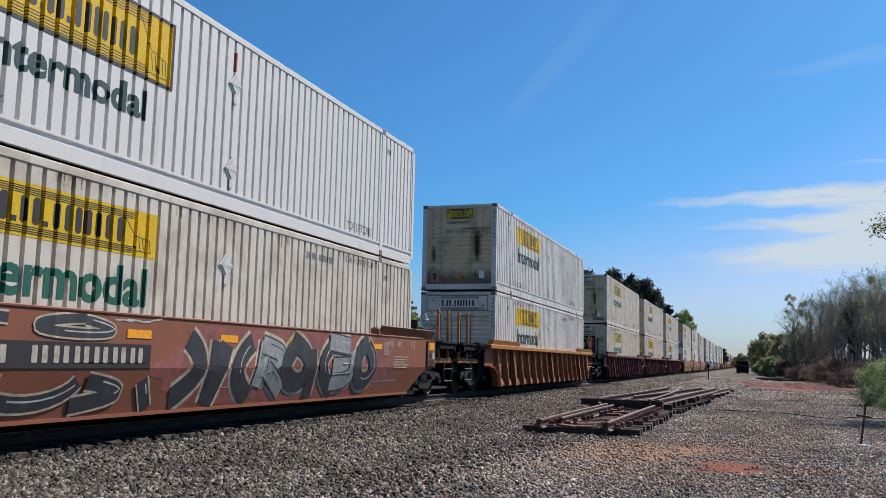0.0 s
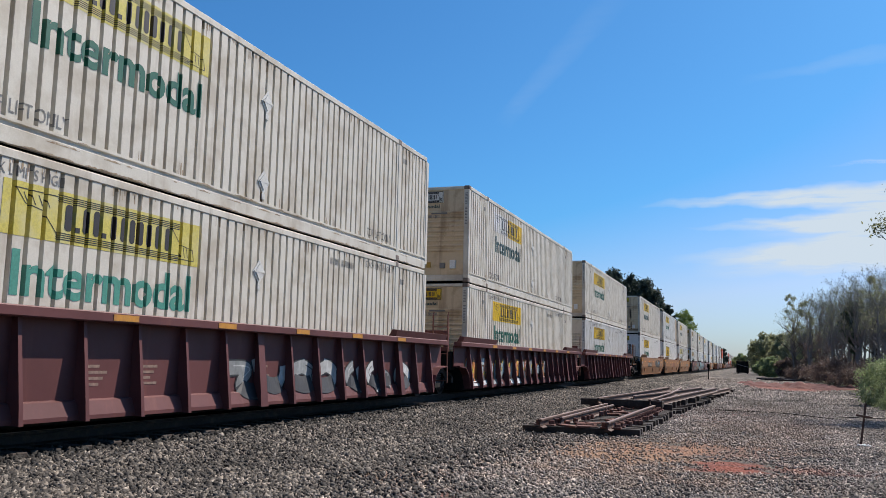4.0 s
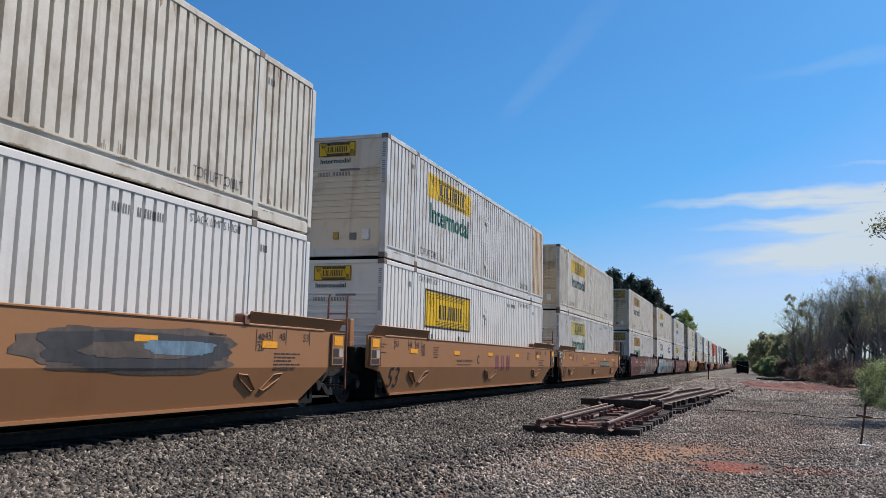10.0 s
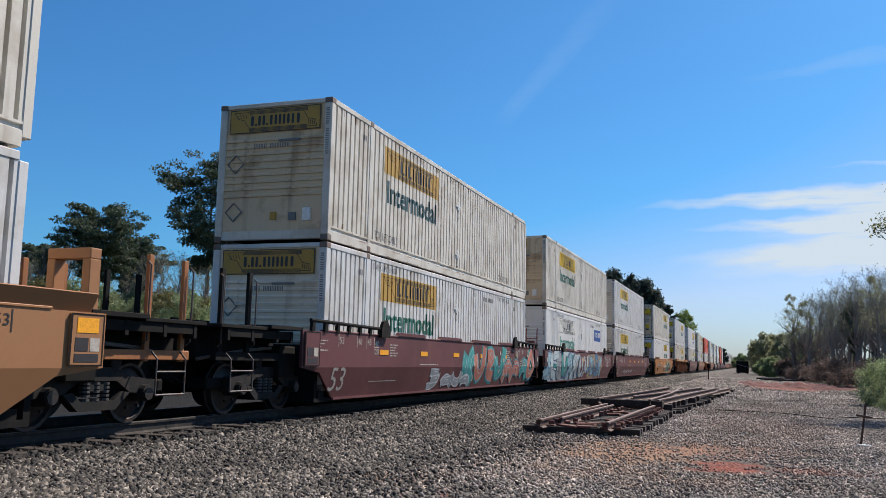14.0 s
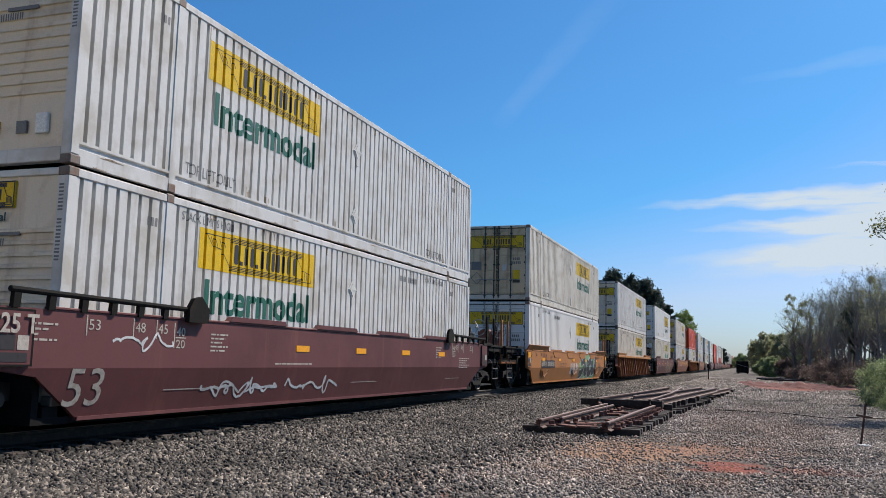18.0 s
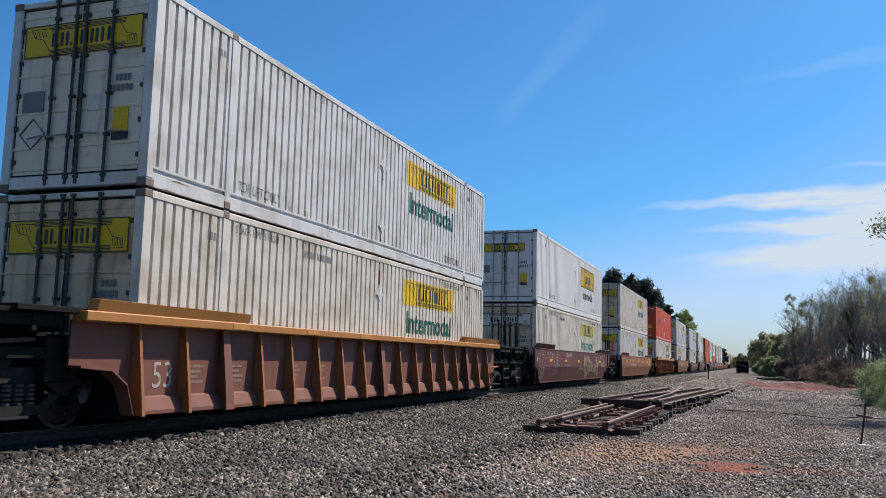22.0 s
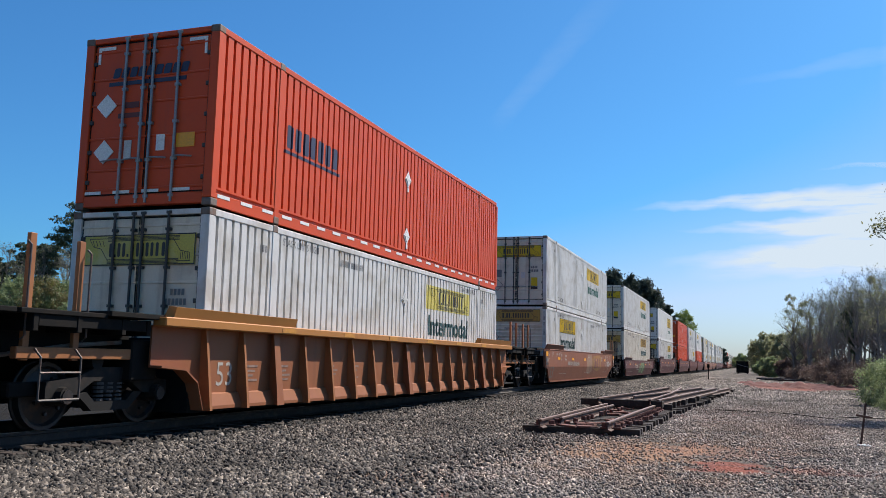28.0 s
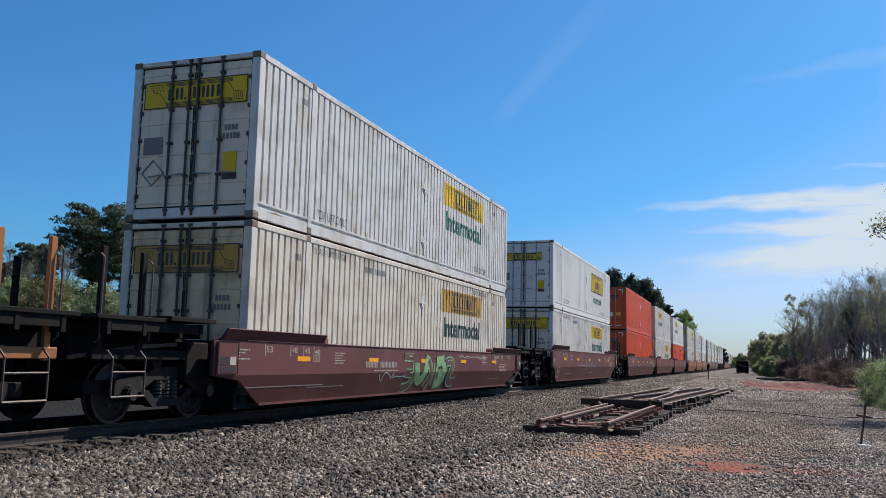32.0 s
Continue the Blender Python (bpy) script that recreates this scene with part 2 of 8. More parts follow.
def ground_mat():
    """Grey railway gravel with red clay showing through in patches, green verges."""
    m = bpy.data.materials.new("gravel_ground")
    m.use_nodes = True
    nt = m.node_tree
    bsdf = nt.nodes["Principled BSDF"]
    bsdf.inputs["Roughness"].default_value = 0.95
    bsdf.inputs["Specular IOR Level"].default_value = 0.2
    geo = nt.nodes.new("ShaderNodeNewGeometry")
    sep = nt.nodes.new("ShaderNodeSeparateXYZ")
    nt.links.new(geo.outputs["Position"], sep.inputs[0])

    def math_(op, a, b=None, clamp=False):
        n = nt.nodes.new("ShaderNodeMath")
        n.operation, n.use_clamp = op, clamp
        for sock, val in zip(n.inputs, (a, b)):
            if isinstance(val, (int, float)):
                sock.default_value = val
            elif val is not None:
                nt.links.new(val, sock)
        return n.outputs[0]

    def noise_tex(scale, detail=5.0):
        t = nt.nodes.new("ShaderNodeTexNoise")
        t.inputs["Scale"].default_value, t.inputs["Detail"].default_value = scale, detail
        nt.links.new(geo.outputs["Position"], t.inputs["Vector"])
        return t.outputs["Fac"]

    def mixc(fac, a, b):
        x = nt.nodes.new("ShaderNodeMix")
        x.data_type = "RGBA"
        for sock, val in ((x.inputs["Factor"], fac), (x.inputs["A"], a), (x.inputs["B"], b)):
            if isinstance(val, tuple):
                sock.default_value = (*val, 1.0)
            else:
                nt.links.new(val, sock)
        return x.outputs["Result"]

    vor = nt.nodes.new("ShaderNodeTexVoronoi")
    vor.inputs["Scale"].default_value = 17.0
    nt.links.new(geo.outputs["Position"], vor.inputs["Vector"])
    cell = nt.nodes.new("ShaderNodeSeparateColor")
    nt.links.new(vor.outputs["Color"], cell.inputs[0])
    col = mixc(cell.outputs[0], (0.045, 0.041, 0.037), (0.20, 0.178, 0.152))
    # cell rims darkened: shade in the gaps between stones, painted into the colour
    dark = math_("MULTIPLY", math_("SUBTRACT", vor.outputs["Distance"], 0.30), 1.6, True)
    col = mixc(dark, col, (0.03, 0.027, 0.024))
    col = mixc(math_("MULTIPLY", math_("SUBTRACT", noise_tex(0.25), 0.54), 2.0, True), col, (0.17, 0.125, 0.09))
    col = mixc(math_("MULTIPLY", math_("SUBTRACT", noise_tex(1.1, 6.0), 0.52), 3.0, True), col, (0.07, 0.062, 0.055))

    def patch(cx, cy, rx, ry, strength):
        d = math_("ADD", math_("POWER", math_("DIVIDE", math_("SUBTRACT", sep.outputs[0], cx), rx), 2.0),
                  math_("POWER", math_("DIVIDE", math_("SUBTRACT", sep.outputs[1], cy), ry), 2.0))
        d = math_("ADD", d, math_("MULTIPLY", math_("SUBTRACT", noise_tex(1.9, 8.0), 0.5), 4.2))
        return math_("MULTIPLY", math_("SUBTRACT", 1.15, d, True), strength, True)

    far = math_("MULTIPLY", math_("SUBTRACT", sep.outputs[1], 40.0), 0.06, True)      # trodden fines beyond the loose stone
    col = mixc(far, col, mixc(math_("MULTIPLY", math_("SUBTRACT", noise_tex(0.9, 10.0), 0.40), 4.5, True), (0.045, 0.04, 0.036), (0.21, 0.18, 0.155)))
    dusty = (0.30, 0.175, 0.105)
    for cx, cy, rx, ry, s in ((-1.9, 14.3, 1.5, 2.2, 0.8), (-0.3, 16.5, 1.6, 2.2, 0.4), (0.3, 22.0, 2.0, 2.5, 0.3)):
        col = mixc(patch(cx, cy, rx, ry, s), col, dusty)
    clay = (0.20, 0.06, 0.04)
    for cx, cy, rx, ry, s in ((-0.25, 12.8, 0.55, 0.95, 1.0), (0.9, 12.9, 1.1, 0.45, 0.5), (-0.6, 15.0, 1.6, 1.4, 0.25), (-0.35, 27.5, 0.35, 2.0, 0.6),
                              (-1.2, 27.0, 1.2, 4.5, 0.45), (2.6, 64.0, 3.0, 10.0, 0.9), (0.2, 24.0, 2.5, 3.0, 0.2),
                              (-3.6, 8.9, 0.7, 0.5, 0.5)):
        col = mixc(patch(cx, cy, rx, ry, s), col, clay)
    # broad blotches of dust and dark weed
    col = mixc(math_("MULTIPLY", math_("SUBTRACT", noise_tex(0.09, 6.0), 0.5), 3.0, True), col, (0.075, 0.065, 0.055))
    # bed between the rails near black: shade under the train put into its colour
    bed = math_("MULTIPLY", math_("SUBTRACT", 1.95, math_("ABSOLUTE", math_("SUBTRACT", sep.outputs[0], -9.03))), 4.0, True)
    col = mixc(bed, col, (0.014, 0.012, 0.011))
    # verge of grass and leaf litter to the sides
    wob = math_("MULTIPLY", math_("SUBTRACT", noise_tex(0.35), 0.5), 4.0)
    grass = math_("MULTIPLY", math_("SUBTRACT", math_("ADD", sep.outputs[0], wob), 5.2), 0.6, True)
    col = mixc(grass, col, (0.085, 0.085, 0.035))
    # ground beyond the track: the train's shadow painted in as near-black
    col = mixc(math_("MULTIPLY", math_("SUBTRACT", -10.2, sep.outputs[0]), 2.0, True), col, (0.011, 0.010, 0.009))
    bank = math_("MULTIPLY", math_("SUBTRACT", math_("ADD", math_("MULTIPLY", sep.outputs[0], -1.0), wob), 22.0), 0.4, True)
    col = mixc(bank, col, (0.13, 0.115, 0.05))
    nt.links.new(col, bsdf.inputs["Base Color"])
    b = nt.nodes.new("ShaderNodeBump")
    b.inputs["Strength"].default_value, b.inputs["Distance"].default_value = 0.9, 0.05
    nt.links.new(math_("SUBTRACT", 1.0, vor.outputs["Distance"]), b.inputs["Height"])
    nt.links.new(b.outputs[0], bsdf.inputs["Normal"])
    return m


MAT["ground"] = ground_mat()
MAT["clay"] = surface("red_clay", (0.11, 0.028, 0.020), 0.95, stain=(1.5, (0.13, 0.042, 0.03), 0.48, 0.7), bump=(9.0, 0.6))


def stone_mat(name, tone, even=0.0, dusty=False):
    m = bpy.data.materials.new(name)
    m.use_nodes = True
    nt = m.node_tree
    bsdf = nt.nodes["Principled BSDF"]
    bsdf.inputs["Roughness"].default_value = 0.9
    geo = nt.nodes.new("ShaderNodeNewGeometry")
    ramp = nt.nodes.new("ShaderNodeValToRGB")
    mean = (0.157, 0.142, 0.133)

    def toned(c):
        return tuple((k * (1 - even) + q * even) * tone for k, q in zip(c, mean)) + (1,)
    ramp.color_ramp.elements[0].color = toned((0.026, 0.024, 0.023))
    ramp.color_ramp.elements[1].color = toned((0.62, 0.57, 0.52))
    for pos, c in ((0.38, (0.064, 0.057, 0.053)), (0.70, (0.21, 0.189, 0.17)), (0.90, (0.395, 0.353, 0.31))):
        e = ramp.color_ramp.elements.new(pos)
        e.color = toned(c)
    nt.links.new(geo.outputs["Random Per Island"], ramp.inputs[0])
    nz = nt.nodes.new("ShaderNodeTexNoise")
    nz.inputs["Scale"].default_value = 60.0
    mix = nt.nodes.new("ShaderNodeMix")
    mix.data_type, mix.blend_type = "RGBA", "MULTIPLY"
    mix.inputs["Factor"].default_value = 0.5
    nt.links.new(geo.outputs["Position"], nz.inputs["Vector"])
    nt.links.new(ramp.outputs[0], mix.inputs["A"])
    nt.links.new(nz.outputs["Fac"], mix.inputs["B"])
    col = mix.outputs["Result"]
    drift = nt.nodes.new("ShaderNodeMapping")
    drift.inputs["Scale"].default_value = (0.9, 0.16, 1.0)
    drift.inputs["Rotation"].default_value = (0, 0, radians(4.0))
    nt.links.new(geo.outputs["Position"], drift.inputs["Vector"])
    for where, scale, low, high, lo_c, hi_c in ((drift.outputs[0], 1.0, 0.36, 0.64, (0.72, 0.68, 0.64), (1.30, 1.24, 1.17)), (geo.outputs["Position"], 1.1, 0.36, 0.62, (0.78, 0.78, 0.78), (1.16, 1.14, 1.12))):
        broad = nt.nodes.new("ShaderNodeTexNoise")
        broad.inputs["Scale"].default_value, broad.inputs["Detail"].default_value = scale, 5.0
        nt.links.new(where, broad.inputs["Vector"])
        fit = nt.nodes.new("ShaderNodeMapRange")
        fit.inputs["From Min"].default_value, fit.inputs["From Max"].default_value = low, high
        nt.links.new(broad.outputs["Fac"], fit.inputs["Value"])
        tone_mix = nt.nodes.new("ShaderNodeMix")
        tone_mix.data_type = "RGBA"
        tone_mix.inputs["A"].default_value, tone_mix.inputs["B"].default_value = (*lo_c, 1), (*hi_c, 1)
        nt.links.new(fit.outputs["Result"], tone_mix.inputs["Factor"])
        times = nt.nodes.new("ShaderNodeMix")
        times.data_type, times.blend_type = "RGBA", "MULTIPLY"
        times.inputs["Factor"].default_value = 1.0
        nt.links.new(col, times.inputs["A"])
        nt.links.new(tone_mix.outputs["Result"], times.inputs["B"])
        col = times.outputs["Result"]
    if dusty:      # tan dust and red clay trodden over the stones
        for cx, cy, rx, ry, amount, tint in ((-1.7, 14.6, 2.2, 2.8, 0.58, (0.25, 0.165, 0.115)), (0.3, 20.0, 1.8, 4.5, 0.42, (0.25, 0.165, 0.115)), (-1.6, 11.5, 2.4, 1.2, 0.4, (0.30, 0.19, 0.125)), (0.6, 30.0, 1.6, 7.0, 0.4, (0.24, 0.175, 0.135)), (-4.0, 9.6, 1.0, 0.8, 0.45, (0.26, 0.15, 0.09)), (0.2, 12.9, 1.1, 0.9, 0.6, (0.26, 0.10, 0.06))):
            gap = nt.nodes.new("ShaderNodeVectorMath")
            gap.operation = "MULTIPLY_ADD"
            gap.inputs[1].default_value, gap.inputs[2].default_value = (1 / rx, 1 / ry, 0.0), (-cx / rx, -cy / ry, 0.0)
            nt.links.new(geo.outputs["Position"], gap.inputs[0])
            far = nt.nodes.new("ShaderNodeVectorMath")
            far.operation = "LENGTH"
            nt.links.new(gap.outputs[0], far.inputs[0])
            blot = nt.nodes.new("ShaderNodeTexNoise")
            blot.inputs["Scale"].default_value, blot.inputs["Detail"].default_value = 1.6, 6.0
            nt.links.new(geo.outputs["Position"], blot.inputs["Vector"])
            wob = nt.nodes.new("ShaderNodeMath")
            wob.operation = "MULTIPLY_ADD"
            wob.inputs[1].default_value = 2.6
            nt.links.new(blot.outputs["Fac"], wob.inputs[0])
            nt.links.new(far.outputs["Value"], wob.inputs[2])
            fade = nt.nodes.new("ShaderNodeMapRange")
            fade.inputs["From Min"].default_value, fade.inputs["From Max"].default_value = 1.5, 2.6
            fade.inputs["To Min"].default_value, fade.inputs["To Max"].default_value = amount, 0.0
            nt.links.new(wob.outputs[0], fade.inputs["Value"])
            over = nt.nodes.new("ShaderNodeMix")
            over.data_type = "RGBA"
            over.inputs["B"].default_value = (*tint, 1)
            nt.links.new(fade.outputs["Result"], over.inputs["Factor"])
            nt.links.new(col, over.inputs["A"])
            col = over.outputs["Result"]
    nt.links.new(col, bsdf.inputs["Base Color"])
    return m


MAT["stone"] = stone_mat("ballast_stone", 1.80, 0.5, True)
# near-black copy of the ballast, with the train's shade put into its tone
MAT["shadestone"] = stone_mat("shade_toned_track_ballast", 0.12)
MAT["shoulderstone"] = stone_mat("brown_shoulder_ballast", 0.66, 0.12)


# ---------- mesh tools ----------
class Shape:
    """Collects vertices and faces for one mesh."""

    def __init__(self):
        self.v, self.f = [], []

    def add(self, vs, fs):
        o = len(self.v)
        self.v += [tuple(p) for p in vs]
        self.f += [tuple(i + o for i in f) for f in fs]
        return self

    def box(self, x0, x1, y0, y1, z0, z1, c=0.0):
        """A box; c: chamfer of all its edges."""
        if not c:
            vs = [(x, y, z) for z in (z0, z1) for y in (y0, y1) for x in (x0, x1)]
            return self.add(vs, [(0, 2, 3, 1), (4, 5, 7, 6), (0, 1, 5, 4), (2, 6, 7, 3), (0, 4, 6, 2), (1, 3, 7, 5)])
        bm = bmesh.new()
        bmesh.ops.create_cube(bm, size=1.0)
        bmesh.ops.scale(bm, vec=(x1 - x0, y1 - y0, z1 - z0), verts=bm.verts)
        bmesh.ops.translate(bm, vec=((x0 + x1) / 2, (y0 + y1) / 2, (z0 + z1) / 2), verts=bm.verts)
        bmesh.ops.bevel(bm, geom=bm.edges[:], offset=c, segments=1, affect="EDGES")
        bm.verts.index_update()
        self.add([v.co[:] for v in bm.verts], [[v.index for v in f.verts] for f in bm.faces])
        bm.free()
        return self

    def prism(self, poly, axis, a, b):
        """A polygon pushed along an axis from a to b. poly: pairs in the other two axes, in x, y, z order."""
        def p(u, w, t):
            return {"x": (t, u, w), "y": (u, t, w), "z": (u, w, t)}[axis]
        n = len(poly)
        vs = [p(u, w, a) for u, w in poly] + [p(u, w, b) for u, w in poly]
        fs = [tuple(range(n))[::-1], tuple(range(n, 2 * n))] + [(i, (i + 1) % n, n + (i + 1) % n, n + i) for i in range(n)]
        return self.add(vs, fs)

    def tube(self, path, radii, sides=8, caps=True):
        path = [Vector(p) for p in path]
        if isinstance(radii, (int, float)):
            radii = [radii] * len(path)
        vs, fs = [], []
        for i, p in enumerate(path):
            d = (path[min(i + 1, len(path) - 1)] - path[max(i - 1, 0)]).normalized()
            u = d.cross(Vector((0, 0, 1)) if abs(d.z) < 0.9 else Vector((1, 0, 0))).normalized()
            w = d.cross(u)
            for k in range(sides):
                a = 2 * math.pi * k / sides
                vs.append(p + (u * math.cos(a) + w * math.sin(a)) * radii[i])
        for i in range(len(path) - 1):
            for k in range(sides):
                k2 = (k + 1) % sides
                fs.append((i * sides + k, i * sides + k2, (i + 1) * sides + k2, (i + 1) * sides + k))
        if caps:
            fs += [tuple(range(sides))[::-1], tuple(range(len(vs) - sides, len(vs)))]
        return self.add(vs, fs)

    def mesh(self, name, mat, smooth=False):
        me = bpy.data.meshes.new(name)
        me.from_pydata(self.v, [], self.f)
        bm = bmesh.new()
        bm.from_mesh(me)
        bmesh.ops.recalc_face_normals(bm, faces=bm.faces)
        bm.to_mesh(me)
        bm.free()
        me.materials.append(mat)
        if smooth:
            me.polygons.foreach_set("use_smooth", [True] * len(me.polygons))
        return me


def part(name, shape, material, parent, label="", at=None):
    """Links a shape or a ready mesh as one mesh object under a thing or a part."""
    me = shape if isinstance(shape, bpy.types.Mesh) else shape.mesh(name, material)
    ob = new(name, me)
    ob.parent = parent
    if at is not None:
        ob.matrix_local = at
    if label:
        tagged(ob, label=label)
    if name in ("brand_mark", "number_mark", "data_mark", "scroll_drawing", "graffiti", "spring_nest"):
        tagged(ob, kind="stuff")          # many small marks that are seen as one
    return ob


def thing(name, at, label, category, group="", kind=""):
    ob = new(name)
    ob.empty_display_size = 0.3
    ob.matrix_local = at
    return tagged(ob, label, category, group, kind)


SHARED = {}


def shared(key, make):
    """One mesh for all parts that look alike."""
    if key not in SHARED:
        SHARED[key] = make()
    return SHARED[key]


def words(text, width, height, bold=0.0):
    """Flat lettering in the built-in font, fitted into width x height, lower left corner at 0, 0: vertices and faces."""
    cu = bpy.data.curves.new("lettering", "FONT")
    cu.body, cu.resolution_u, cu.offset = text, 3, bold
    ob = new("lettering", cu)
    me = bpy.data.meshes.new_from_object(ob.evaluated_get(bpy.context.evaluated_depsgraph_get()))
    vs = np.array([v.co[:] for v in me.vertices])
    fs = [tuple(p.vertices) for p in me.polygons]
    bpy.data.objects.remove(ob)
    bpy.data.curves.remove(cu)
    bpy.data.meshes.remove(me)
    lo, hi = vs.min(0), vs.max(0)
    vs = (vs - lo) / np.maximum(hi - lo, 1e-6) * (width, height, 0)
    return vs[:, :2], fs


def cloud_of_leaves(centres, sizes, rng, flat=0.0):
    """Many small leaf blades at the given places: a vertex array and quads."""
    n = len(centres)
    a = rng.normal(size=(n, 3))
    a /= np.linalg.norm(a, axis=1)[:, None]
    b = np.cross(a, rng.normal(size=(n, 3)))
    b /= np.linalg.norm(b, axis=1)[:, None]
    s = sizes[:, None]
    vs = np.stack([centres + a * s, centres + b * s * 0.45, centres - a * s, centres - b * s * 0.45], 1).reshape(-1, 3)
    return vs


def quads_mesh(name, vs, mat):
    me = bpy.data.meshes.new(name)
    n = len(vs) // 4
    me.vertices.add(len(vs))
    me.vertices.foreach_set("co", np.asarray(vs, dtype=np.float32).ravel())
    me.loops.add(4 * n)
    me.loops.foreach_set("vertex_index", np.arange(4 * n, dtype=np.int32))
    me.polygons.add(n)
    me.polygons.foreach_set("loop_start", np.arange(0, 4 * n, 4, dtype=np.int32))
    me.materials.append(mat)
    me.update(calc_edges=True)
    me.validate()
    return me


def polys_mesh(name, vs, faces, mat):
    """A mesh from a vertex array and an array of triangles."""
    me = bpy.data.meshes.new(name)
    k = faces.shape[1]
    me.vertices.add(len(vs))
    me.vertices.foreach_set("co", np.asarray(vs, dtype=np.float32).ravel())
    me.loops.add(faces.size)
    me.loops.foreach_set("vertex_index", faces.astype(np.int32).ravel())
    me.polygons.add(len(faces))
    me.polygons.foreach_set("loop_start", np.arange(0, faces.size, k, dtype=np.int32))
    me.materials.append(mat)
    me.update(calc_edges=True)
    return me


TRACK_X = -9.03            # centre line of the main track
RAIL_Z = 0.42              # top of its rails
GAUGE = 1.505              # between the rails' middles


# ---------- ground: one sheet with the ballast bed, the verge and the bank ----------
def ground_height(x, y):
    prof = ((-400, 9.0), (-90, 6.0), (-45, 3.4), (-30, 2.4), (-20, 0.9), (-15, 0.0), (-12.3, 0.0), (-11.0, 0.20), (-7.35, 0.20),
            (-6.3, 0.07), (-5.2, 0.0), (0, 0.0), (4.5, -0.02), (8, 0.15), (14, 0.5), (60, 1.0), (400, 3.0))
    z = prof[-1][1]
    for (xa, za), (xb, zb) in zip(prof, prof[1:]):
        if x <= xb:
            z = za + (zb - za) * max(0.0, (x - xa) / (xb - xa))
            break
    if y > 250 or y < -60:
        k = min(1.0, ((y - 250) if y > 250 else (-60 - y)) / 400)
        z *= 1 - 0.7 * k
    rough = 0.0 if -12.4 < x < -7.2 else 0.035
    if x < -15 or x > 6:
        rough = 0.25
    return z + rough * noise.noise(Vector((x * 0.45, y * 0.45, 0.0))) + rough * 0.4 * noise.noise(Vector((x * 1.7, y * 1.7, 3.0)))


def make_ground():
    xs = [-2500, -1200, -600, -300, -150, -90, -70, -55, -45, -38, -32, -27, -23, -20, -17.5, -15, -13.5, -12.4, -11.7, -11.0]
    xs += [-10.1, -9.0, -8.0, -7.35] + [-7.0 + 0.35 * i for i in range(38)] + [6.8, 7.6, 8.6, 10, 12, 15, 20, 30, 45, 70, 120, 250, 600, 1200, 2500]
    ys = [-400, -150, -60, -20, -5, 2, 5] + [6.5 + 0.4 * i for i in range(60)] + [31 + 1.2 * i for i in range(30)]
    ys += [70, 75, 82, 90, 100, 112, 126, 142, 160, 185, 215, 250, 300, 360, 450, 600, 800, 1100, 1600, 2300, 3200, 4500]
    s = Shape()
    s.v = [(x, y, ground_height(x, y)) for y in ys for x in xs]
    n = len(xs)
    s.f = [(j * n + i, j * n + i + 1, (j + 1) * n + i + 1, (j + 1) * n + i) for j in range(len(ys) - 1) for i in range(n - 1)]
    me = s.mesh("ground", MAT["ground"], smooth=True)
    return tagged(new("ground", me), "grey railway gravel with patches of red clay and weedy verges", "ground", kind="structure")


make_ground()


# ---------- the main track ----------
def rail_profile(top):
    h = 0.17
    return [(-0.07, top - h), (0.07, top - h), (0.07, top - h + 0.012), (0.012, top - h + 0.035), (0.010, top - 0.045), (0.036, top - 0.035),
            (0.036, top - 0.006), (0.028, top), (-0.028, top), (-0.036, top - 0.006), (-0.036, top - 0.035), (-0.010, top - 0.045), (-0.012, top - h + 0.035), (-0.07, top - h + 0.012)]


def make_track():
    track = thing("railway_track", pose(TRACK_X, 0, 0), "main-line railway track of steel rails on timber sleepers in ballast", "track", kind="structure")
    for side in (-1, 1):
        s = Shape()
        s.prism([(u + side * GAUGE / 2, w) for u, w in rail_profile(RAIL_Z)], "y", -60, 1500)
        r = part("rail", s, MAT["raildark"], track, "dark steel rail with a polished running top")
        cap = Shape().box(side * GAUGE / 2 - 0.027, side * GAUGE / 2 + 0.027, -60, 1500, RAIL_Z - 0.003, RAIL_Z + 0.0035)
        part("running_surface", cap, MAT["tread"], r, "polished steel running surface")
    tie = Shape().box(-1.3, 1.3, -0.11, 0.11, 0.08, RAIL_Z - 0.17, 0.012).mesh("sleeper", MAT["tie"])
    for i in range(150):
        part("sleeper", tie, None, track, at=pose(random.uniform(-0.03, 0.03), -6 + i * 0.53, random.uniform(-0.01, 0.01), 0, 0, random.uniform(-0.6, 0.6)))
    far = Shape()
    for i in range(600):
        far.box(-1.3, 1.3, 73.5 + i * 0.6 - 0.11, 73.5 + i * 0.6 + 0.11, 0.08, RAIL_Z - 0.17)
    tagged(part("sleepers", far, MAT["tie"], track), kind="stuff")


make_track()


